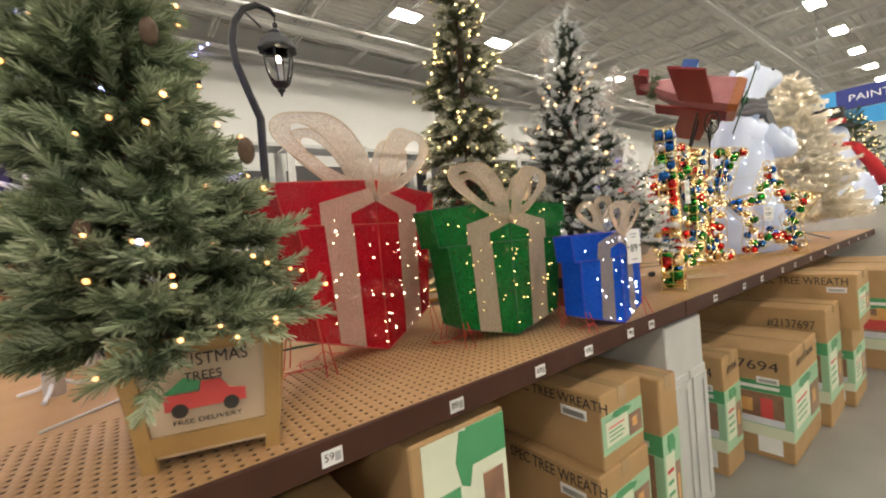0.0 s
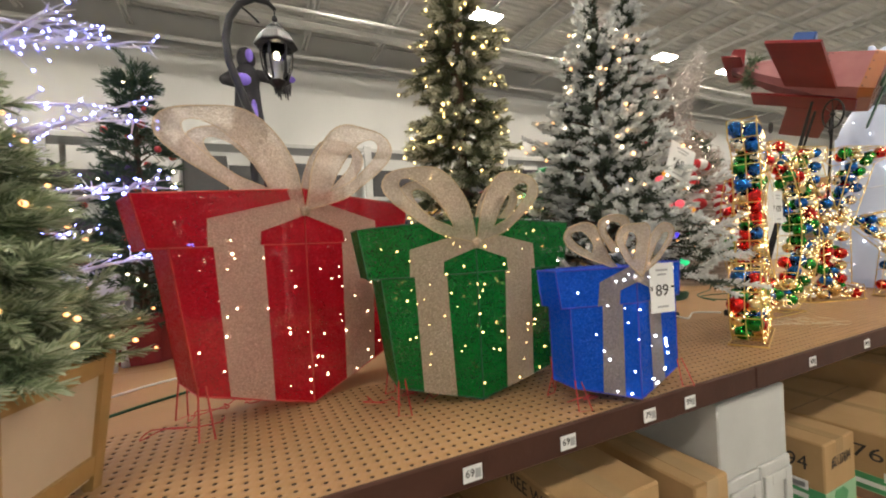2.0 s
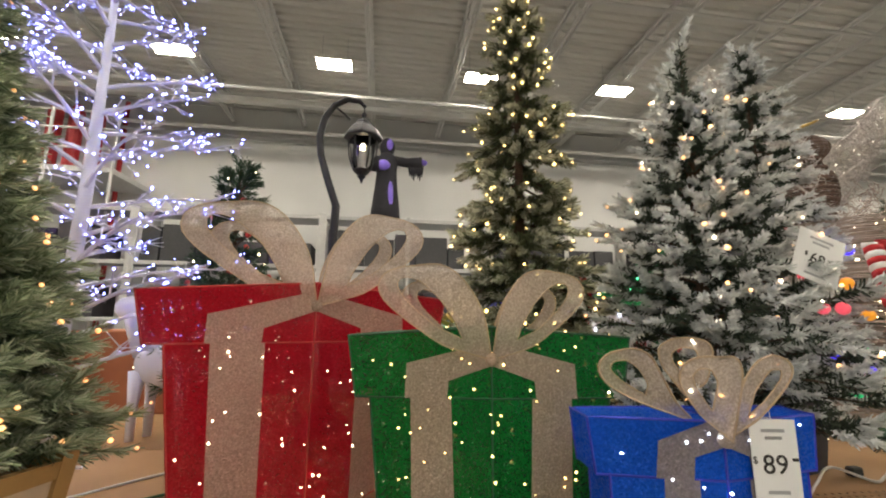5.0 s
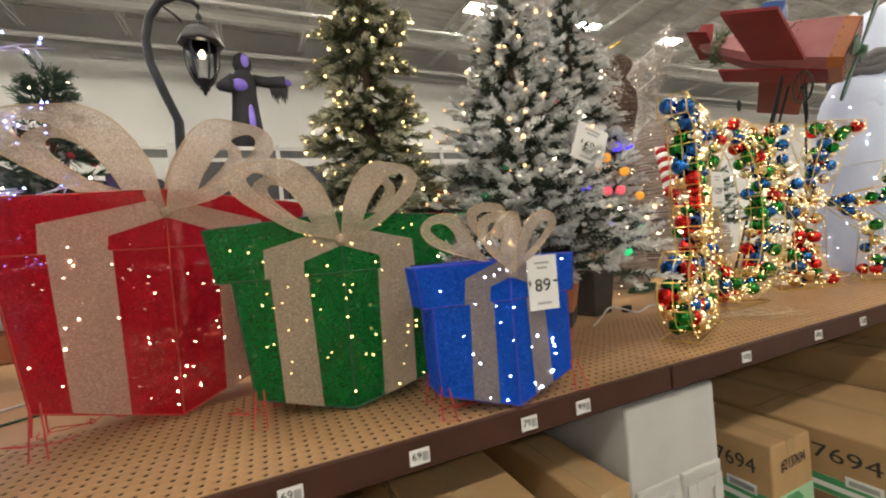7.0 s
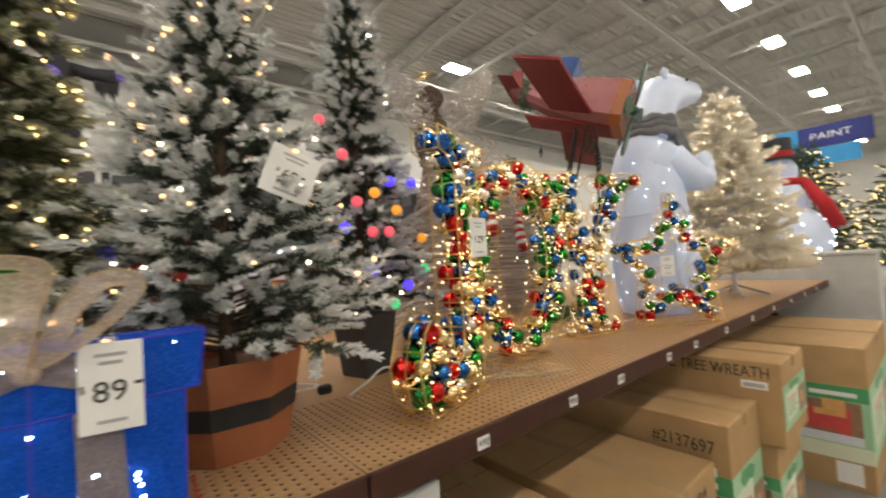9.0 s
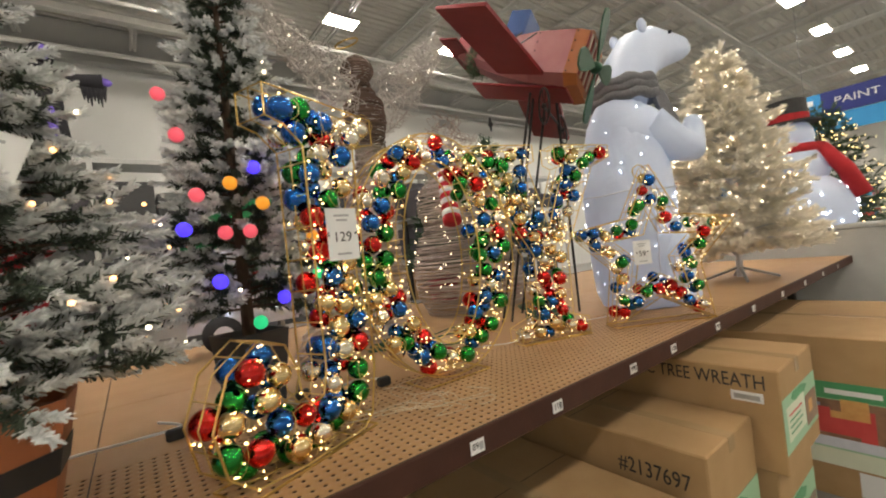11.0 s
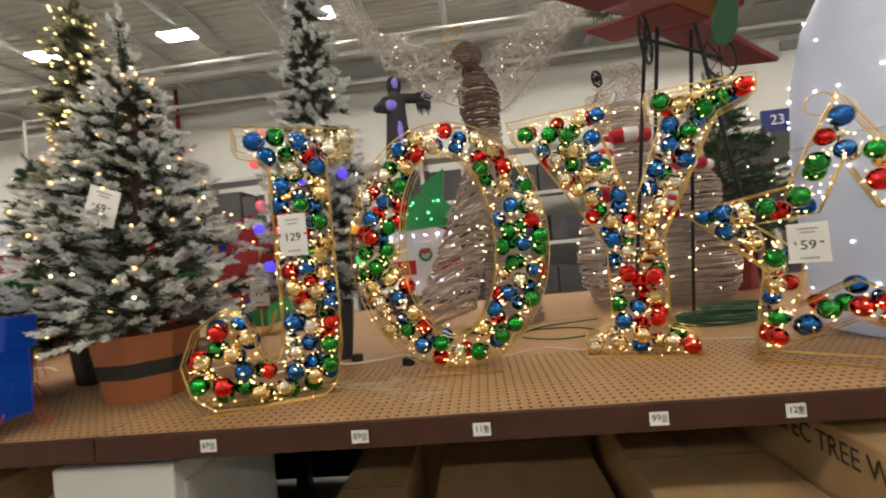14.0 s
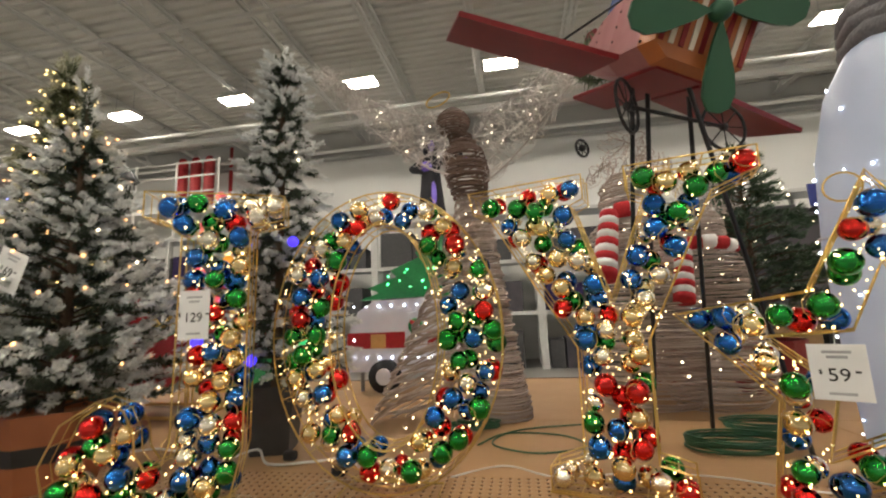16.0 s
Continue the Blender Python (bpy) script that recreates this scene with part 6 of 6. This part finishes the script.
# ---------------------------------------------------------------- camper with tree on its roof
def camper():
    t = thing("light_up_camper", pose(3.37, 1.80, S) @ Matrix.Diagonal((1.1, 1.1, 1.1, 1)), "light-up white and red camper with a green tree on top", "camper decoration")
    w, d = .29, .22
    out = [(-w, .12), (-w - .02, .2), (-w - .015, .32), (-w + .05, .46), (-w + .15, .52), (w - .1, .53), (w + .02, .48), (w + .04, .3), (w + .02, .12)]
    part("body", Shape().prism(out, 0, d), M["camperwhite"], t, "white glittering camper shell")
    part("stripe", Shape().prism([(-w - .017, .25), (-w - .010, .34), (w * .15, .34), (w * .15, .25)], -.003, -.0005), M["redtinsel"], t, "red stripe")
    part("stripe", Shape().prism([(w * .6, .25), (w * .6, .34), (w + .036, .34), (w + .038, .25)], -.003, -.0005), M["redtinsel"], t, "red stripe")
    part("window", Shape().box(-.16, -.006, .25, -.07, -.0005, .33, .002), M["labwarm"], t, "warm amber window")
    dr = part("door", Shape().box(w * .2, -.006, .13, w * .55, -.0005, .45, .003), M["camperwhite"], t)
    part("wreath", Shape().tube([(.11 + .035 * math.cos(a * TAU / 14), -.012, .37 + .035 * math.sin(a * TAU / 14)) for a in range(14)], .010, 6, closed=True), M["greentinsel"], dr)
    part("wreath_bow", Shape().prism([(.08, .385), (.11, .37), (.14, .385), (.14, .41), (.11, .395), (.08, .41)], -.028, -.02), M["redtinsel"], dr)
    wh = part("wheel", Shape().lathe([(.01, -.02), (.085, -.02), (.09, -.01), (.09, .05), (.01, .05)], 20, pose(-.07, 0, .10, 90)), M["rubber"], t, "black tyre", True)
    part("hub_cap", Shape().lathe([(.001, 0), (.045, 0), (.045, .006), (.001, .012)], 16, pose(-.07, -.051, .10, 90)), M["camperwhite"], wh)
    part("leg", Shape().tube([(.25, .1, .0), (.25, .1, .13)], .012, 6), M["steel"], t)
    part("leg", Shape().tube([(-.25, .1, .0), (-.25, .1, .13)], .012, 6), M["steel"], t)
    tree = [(-.25, .53), (-.13, .57), (-.2, .60), (-.02, .66), (-.06, .70), (.12, .77), (.10, .80), (.26, .90), (.24, .72), (.29, .66), (.24, .60), (.3, .54)]
    part("roof_tree", Shape().prism(tree, .06, .14), M["greentinsel"], t, "green mesh tree lying on the roof")
    r = np.random.default_rng(3)
    pts = [(x, -.006, z) for x in np.linspace(-.26, .27, 8) for z in (.49, .2)] + [(-w + .03, -.006, z) for z in (.3, .4)]
    part("light_string", bulbs_mesh("light_string", pts, .006, M["bulb_ice"]), None, t)
    pts = [(r.uniform(-.1, .25), .05, r.uniform(.56, .8)) for k in range(14)]
    part("light_string", bulbs_mesh("light_string", [p for p in pts if p[2] < .58 + (p[0] + .25) * .5], .007, M["bulb_green"]), None, t, "green bulbs")


camper()


# ---------------------------------------------------------------- sleigh with gifts behind the trees
def mesh_gift(m, s, mat, rib, label):
    t = thing("mesh_gift", m, label, "gift decoration", "gifts on the sleigh")
    part("body", Shape().box(-s, -s, 0, s, s, s * 1.8, .01), M[mat], t)
    part("lid", Shape().box(-s * 1.08, -s * 1.08, s * 1.8, s * 1.08, s * 1.08, s * 2.15, .008), M[mat], t)
    part("ribbon", Shape().box(-s * .2, -s * 1.10, 0, s * .2, s * 1.10, s * 2.17, .003), M[rib], t, "gold ribbon")
    b = Shape()
    for q in (-1, 1):
        b.tube([(0, 0, s * 2.15), (q * s * .5, 0, s * 2.7), (q * s * .75, 0, s * 2.45), (0, 0, s * 2.16)], s * .1, 6)
    part("bow", b, M[rib], t, "", True)


def sleigh():
    t = thing("red_mesh_sleigh", pose(2.22, 1.30, S) @ Matrix.Diagonal((.57, .75, .82, 1)), "red glittering mesh sleigh on gold runners", "sleigh")
    out = [(-.85, .22), (-.95, .75), (-.80, .82), (-.55, .55), (.1, .46), (.45, .55), (.62, .82), (.80, .86), (.86, .7), (.72, .35), (.5, .2)]
    part("side", Shape().prism(out, -.26, -.24), M["redtinsel"], t)
    part("side", Shape().prism(out, .24, .26), M["redtinsel"], t)
    part("floor_panel", Shape().box(-.8, -.24, .22, .55, .24, .25, .005), M["redtinsel"], t)
    part("back_panel", Shape().box(-.93, -.24, .25, -.86, .24, .78, .005), M["redtinsel"], t)
    for y in (-.22, .22):
        part("runner", Shape().tube([(-.9, y, .02), (.6, y, .012), (.85, y, .10), (.92, y, .22)], .012, 6), M["goldwire"], t)
        for x in (-.6, 0, .45):
            part("runner_post", Shape().tube([(x, y, .012), (x, y, .23)], .008, 6), M["goldwire"], t)
    mesh_gift(pose(2.14, 1.30, S + .206), .115, "greentinsel", "goldwire", "green mesh gift with gold ribbon on the sleigh")
    mesh_gift(pose(2.38, 1.30, S + .206), .095, "bluegift", "goldwire", "blue mesh gift with gold ribbon on the sleigh")
    mesh_gift(pose(2.38, 1.30, S + .206 + .206), .075, "bluegift", "goldwire", "small blue mesh gift stacked on another")
    mesh_gift(pose(1.90, 1.30, S + .206), .10, "redtinsel", "goldwire", "red mesh gift with gold ribbon on the sleigh")
    mesh_gift(pose(2.06, 2.12, S), .21, "greentinsel", "goldwire", "large green mesh gift behind the sleigh")


sleigh()


# ---------------------------------------------------------------- racks along the wall and things on them
def wall_rack(x0, x1):
    t = thing("storage_rack", pose(x0, 10.6, 0), "tall steel storage rack filled with dark goods by the wall", "rack", "storage racks")
    L = x1 - x0
    for x in (0, L / 2, L):
        for y in (0, 1.1):
            part("upright", Shape().box(x - .05, y - .04, 0, x + .05, y + .04, 4.3), M["wash"], t)
    for z in (1.4, 2.8, 4.15):
        part("beam", Shape().box(.05, -.03, z, L - .05, .02, z + .1), M["wash"], t)
        part("deck", Shape().box(.0, .02, z + .06, L, 1.08, z + .09), M["steel"], t)
    r = np.random.default_rng(int(x0 * 10) + 400)
    for z, top in ((0.0, 1.25), (1.5, 1.15), (2.9, 1.05)):
        x = .1
        while x < L - .5:
            w = r.uniform(.4, 1.0)
            if x + w > L - .1:
                break
            part("stock_box", Shape().box(x, .1, z, x + w - .04, .95, z + top * r.uniform(.55, .95), .01), M[("rackblue", "darkpot", "rackblue", "rackblue", "darkpot", "purple")[int(r.integers(6))]], t)
            x += w
    return t


for x0 in (-9.0, -4.4, .2, 4.8, 9.4, 14.0):
    wall_rack(x0, x0 + 4.5)


def hooded_figure():
    s = Shape()
    s.lathe([(.36, 0), (.34, .3), (.27, .9), (.24, 1.3), (.27, 1.55), (.16, 1.72), (.10, 1.76)], 16)
    s.tube([(.2, 0, 1.58), (.5, -.1, 1.5), (.85, -.12, 1.52)], [.12, .12, .14], 8)
    s.tube([(-.2, 0, 1.58), (-.42, -.12, 1.35), (-.2, -.3, 1.28)], [.12, .12, .14], 8)
    for k in range(7):
        s.tube([(.55 + .05 * k, -.11, 1.45), (.56 + .05 * k, -.11, 1.15 - .05 * (k % 3))], [.06, .01], 4)
    s.ball((0, 0, 1.90), (.19, .19, .25), 14, 10)
    t = solid("hooded_halloween_figure", s, M["purple"], "black hooded spooky figurine with purple mask, and purple light painted on chest and robe", "halloween figure", smooth=True)
    robe = len(s.f)
    # violet pieces on mask, chest, hand and robe: purple light put into colour
    for c, q in (((.06, -.16, 1.92), (.085, .06, .14)), ((-.08, -.24, 1.36), (.16, .09, .13)), ((.86, -.12, 1.52), (.13, .08, .08)), ((.10, -.23, .55), (.08, .09, .42))):
        s.ball(c, q, 12, 8)
    t.data = s.mesh("hooded_halloween_figure", M["clothblack"], True)
    t.data.materials.append(M["figure_violet_light"])
    for p in t.data.polygons[robe:]:
        p.material_index = 1
    t.location = (1.80, 11.1, 4.245)
    t.scale = (1.2, 1.2, 1.2)


hooded_figure()
solid("wall_vent", Shape().box(13.9, 12.93, 6.8, 14.7, 12.99, 7.1), M["steel"], "grey louvred wall vent", "vent", "structure")
rp = Shape().tube([(-6.35, 12.85, 0), (-6.35, 12.85, 8.2)], .07, 8)
solid("red_pipe", rp, M["rackred"], "red fire pipe running up the wall", "pipe", "structure", smooth=True)


def mezzanine():
    t = thing("loft_platform", pose(-10.2, 11.0, 0), "white railed loft platform with red equipment by the wall", "platform")
    part("deck", Shape().box(0, 0, 5.25, 4.8, 1.9, 5.4), M["wash"], t)
    for z in (5.9, 6.45, 6.95):
        part("rail", Shape().tube([(0, 0, z), (4.8, 0, z)], .03, 6), M["joist"], t)
    for x in (0, 1.6, 3.2, 4.8):
        part("post", Shape().tube([(x, 0, 0), (x, 0, 7.0)], .04, 6), M["joist"], t)
    for x in (2.6, 3.15, 3.7):
        part("red_tank", Shape().lathe([(.16, 5.4), (.18, 5.45), (.18, 7.3), (.1, 7.5)], 12, pose(x, .9, 0)), M["rackred"], t, "red cylinder")


mezzanine()


def aisle_end(x, y, n, text):
    t = thing("aisle_shelving", pose(x, y, 0), "steel aisle shelving with dark goods and a blue number sign", "shelving", "aisle shelving")
    part("frame", Shape().box(0, 0, 0, 1.2, .9, .12), M["steel"], t)
    for z in (.12, .75, 1.35, 1.95):
        part("shelf_board", Shape().box(0, 0, z, 1.2, .9, z + .03), M["steel"], t)
    for xx in (0.0, 1.16):
        part("upright", Shape().box(xx, .4, .12, xx + .04, .5, 2.5), M["darksteel"], t)
    part("stock_box", Shape().box(.05, .05, .15, 1.15, .85, .65, .01), M["rackblue"], t)
    part("stock_box", Shape().box(.05, .05, .78, .9, .85, 1.25, .01), M["card_dark"], t)
    part("stock_box", Shape().box(.05, .05, 1.38, 1.1, .85, 1.85, .01), M["rackblue"], t)
    part("stock_box", Shape().box(.05, .05, 1.98, 1.1, .85, 2.38, .01), M["rackblue"], t)
    part("sign", Shape().box(.95, -.03, 2.42, 1.3, -.01, 2.66), M["bluebanner"], t, "blue aisle number sign")
    writing("number", text, .16, M["paper"], t, pose(1.12, -.034, 2.54, 90))


aisle_end(6.2, 4.0, 1, "23")


# ---------------------------------------------------------------- far right of the shop
def hanging_sign():
    t = thing("hanging_sign", pose(20, 1.5, 0), "dark and light blue hanging department sign reading paint", "sign")
    part("board", Shape().box(-.03, -1.2, 4.30, .03, .52, 4.98, .004), M["bluebanner"], t, "dark blue board")
    part("icon_board", Shape().box(-.03, .524, 4.30, .03, 1.15, 4.98, .004), M["skybanner"], t, "light blue icon board")
    part("icon", Shape().box(-.034, .70, 4.66, -.0305, .95, 4.82, .001).box(-.034, .80, 4.45, -.0305, .84, 4.66, .001), M["paper"], t, "white brush shape")
    writing("word", "PAINT", .30, M["paper"], t, pose(-.032, -.25, 4.64, 90, 0, -90), width=.95)
    part("lower_board", Shape().box(-.03, -.9, 3.75, .03, .9, 4.28, .004), M["skybanner"], t, "light blue lower board")
    for y in (-1, .9):
        part("cable", Shape().tube([(0, y, 4.98), (0, y, 8.39)], .01, 4), M["steel"], t)


hanging_sign()
for k, x in enumerate((12.0, 16.5, 21.5, 27.0, 33.0)):
    t = thing("shop_gondola", pose(x, -2.2 if k % 2 else 2.6, 0), "shop shelving run with mixed dark and coloured goods", "shelving", "shop shelving")
    part("base", Shape().box(0, 0, 0, 3.2, 2.6, .2), M["steel"], t)
    rr = np.random.default_rng(70 + k)
    part("back_panel", Shape().box(.02, 1.25, .2, 3.18, 1.35, 2.3), M["wash"], t)
    for z in (.2, .8, 1.4, 1.95):
        part("shelf_board", Shape().box(0, 0, z, 3.2, 1.2, z + .03), M["steel"], t)
        xx = .05
        while xx < 2.7:
            w = rr.uniform(.3, .6)
            part("stock_box", Shape().box(xx, .1, z + .03, xx + w - .03, 1.1, z + rr.uniform(.3, .5), .008), M[("skybanner", "card", "rackblue", "labred", "paper", "bluebanner")[int(rr.integers(6))]], t)
            xx += w
pl = thing("display_plinth", pose(8.12, -.35, 0), "white end panel beside the long shelf", "panel")
part("panel", Shape().box(0, 0, .08, .28, 1.55, 1.24, .008), M["wash"], pl)
part("cap", Shape().box(-.015, -.015, 1.24, .295, 1.565, 1.28, .006), M["wash"], pl)
part("kick", Shape().box(.02, .02, 0, .26, 1.53, .08, .004), M["darksteel"], pl)
solid("display_table", Shape().box(9.0, -.9, 0, 12.0, 1.2, .85, .01), M["wash"], "white display table holding lit trees", "table")


# ---------------------------------------------------------------- cords and small things on the shelf
def cord(name, pts, r, mat, label, sag=0):
    """A cable lying on the shelf, smoothed through its points."""
    out = []
    P = [Vector(p) for p in pts]
    for i in range(len(P) - 1):
        p0, p1, p2, p3 = P[max(0, i - 1)], P[i], P[i + 1], P[min(len(P) - 1, i + 2)]
        for k in range(6):
            t = k / 6
            out.append(.5 * ((2 * p1) + (p2 - p0) * t + (2 * p0 - 5 * p1 + 4 * p2 - p3) * t * t + (3 * p1 - p0 - 3 * p2 + p3) * t ** 3))
    out.append(P[-1])
    return solid(name, Shape().tube(out, r, 6), M[mat], label, "cable", smooth=True)


z = S + .004
cord("extension_cable", [(3.02, .50, z), (3.12, .56, z + .01), (3.22, .60, z + .035), (3.30, .54, z + .01), (3.42, .60, z), (3.52, .64, z), (3.60, .56, z)], .0042, "whitewire", "white extension cord lying on the shelf")
cord("extension_cable", [(3.9, .50, z), (4.05, .60, z), (4.2, .52, z), (4.4, .56, z), (4.62, .55, z), (4.85, .46, z), (5.1, .52, z), (5.4, .45, z)], .0022, "whitewire", "thin white light cord along the shelf")
cord("extension_cable", [(2.6, .62, z), (2.72, .70, z), (2.9, .62, z + .02), (3.0, .7, z), (2.95, .8, z)], .004, "whitewire", "white extension cord lying on the shelf")
cord("extension_cable", [(1.02, .60, z), (1.12, .66, z), (1.2, .72, z), (1.35, .80, z), (1.5, .78, z)], .0045, "greenwire", "green cord crossing the shelf behind the crate")
cord("extension_cable", [(.75, .55, z), (.95, .72, z), (1.2, .95, z), (1.5, 1.0, z), (1.7, .9, z)], .004, "whitewire", "white cord crossing the shelf")
for cx, cy, n, a, b, sd in ((4.80, .80, 9, .16, .085, 1), (5.0, 1.05, 6, .14, .08, 2), (3.93, 1.02, 7, .085, .04, 3), (3.85, .98, 5, .1, .05, 5)):
    r = np.random.default_rng(sd)
    pts = []
    for k in range(n * 7):
        ang = k / 7 * TAU
        s = r.uniform(.85, 1.1)
        pts.append((cx + a * s * math.cos(ang), cy + b * s * math.sin(ang), z + .0006 * k + r.uniform(0, .006)))
    cord("coiled_cord", pts, .0036, "greenwire", "coiled dark green light cord on the shelf")
cord("extension_cable", [(3.95, .80, z), (4.05, .95, z), (4.25, .93, z), (4.32, .80, z), (4.15, .72, z), (4.0, .82, z), (4.1, 1.0, z), (4.4, 1.1, z)], .0032, "greenwire", "looped dark green cord on the shelf")
r = np.random.default_rng(44)
for k in range(10):
    p = Vector((3.45 + r.normal(0, .06), .26 + r.normal(0, .04), z))
    pts = [p]
    for j in range(6):
        p = p + Vector((r.normal(0, .05), r.normal(0, .035), 0))
        pts.append(Vector((p.x, max(.06, p.y), z + abs(r.normal(0, .008)))))
    cord("light_lead", pts, .0011, "clearwire", "thin clear light lead tangled on the shelf")
for cx, cy, k0 in ((1.30, .50, 1), (1.82, .34, 2), (2.20, .10, 3), (2.05, .42, 4)):
    r = np.random.default_rng(80 + k0)
    for k in range(3):
        p = Vector((cx, cy, z))
        pts = []
        for j in range(8):
            p = p + Vector((r.normal(.012, .03), r.normal(0, .022), 0))
            pts.append(Vector((p.x, max(.04, p.y), z + abs(r.normal(0, .012)))))
        cord("light_lead", pts, .0014, "redwire" if k0 != 4 else "greenwire", "thin coloured light lead curling on the shelf")
for x, y in ((3.56, .50), (2.98, .60), (3.33, .62)):
    solid("power_plug", Shape().box(x - .022, y - .014, S + .001, x + .022, y + .014, S + .03, .005), M["black"], "small black plug adaptor on the shelf", "plug")


def toy_deer():
    s = Shape()
    s.ball((0, 0, .30), (.16, .08, .10), 16, 10)
    for x, y in ((-.11, -.04), (-.11, .04), (.11, -.04), (.11, .04)):
        s.tube([(x, y, .27), (x * 1.05, y, .14), (x, y, 0)], [.035, .02, .016], 8)
    s.tube([(.12, 0, .34), (.19, 0, .45), (.2, 0, .5)], [.05, .04, .045], 10)
    s.ball((.23, 0, .53), (.075, .045, .05), 12, 8)
    return s


d = solid("white_deer_figure", toy_deer(), M["camperwhite"], "small white deer figure with pale coat behind the gifts", "deer figure", smooth=True)
d.matrix_basis = pose(.92, 1.30, S, 0, 0, 160)
d = solid("red_santa_hat", Shape().lathe([(.12, 0), (.13, .03), (.12, .05), (.07, .14), (.02, .2), (.005, .21)], 18), M["redscarf"], "soft red felt hat on a box behind the gifts", "hat", smooth=True)
d.matrix_basis = pose(.45, 1.95, S + .50, 0, 70, 20)
solid("toy_box", Shape().box(.2, 1.8, S, .75, 2.15, S + .42, .008), M["terracotta"], "dark brown box behind the gifts", "box")
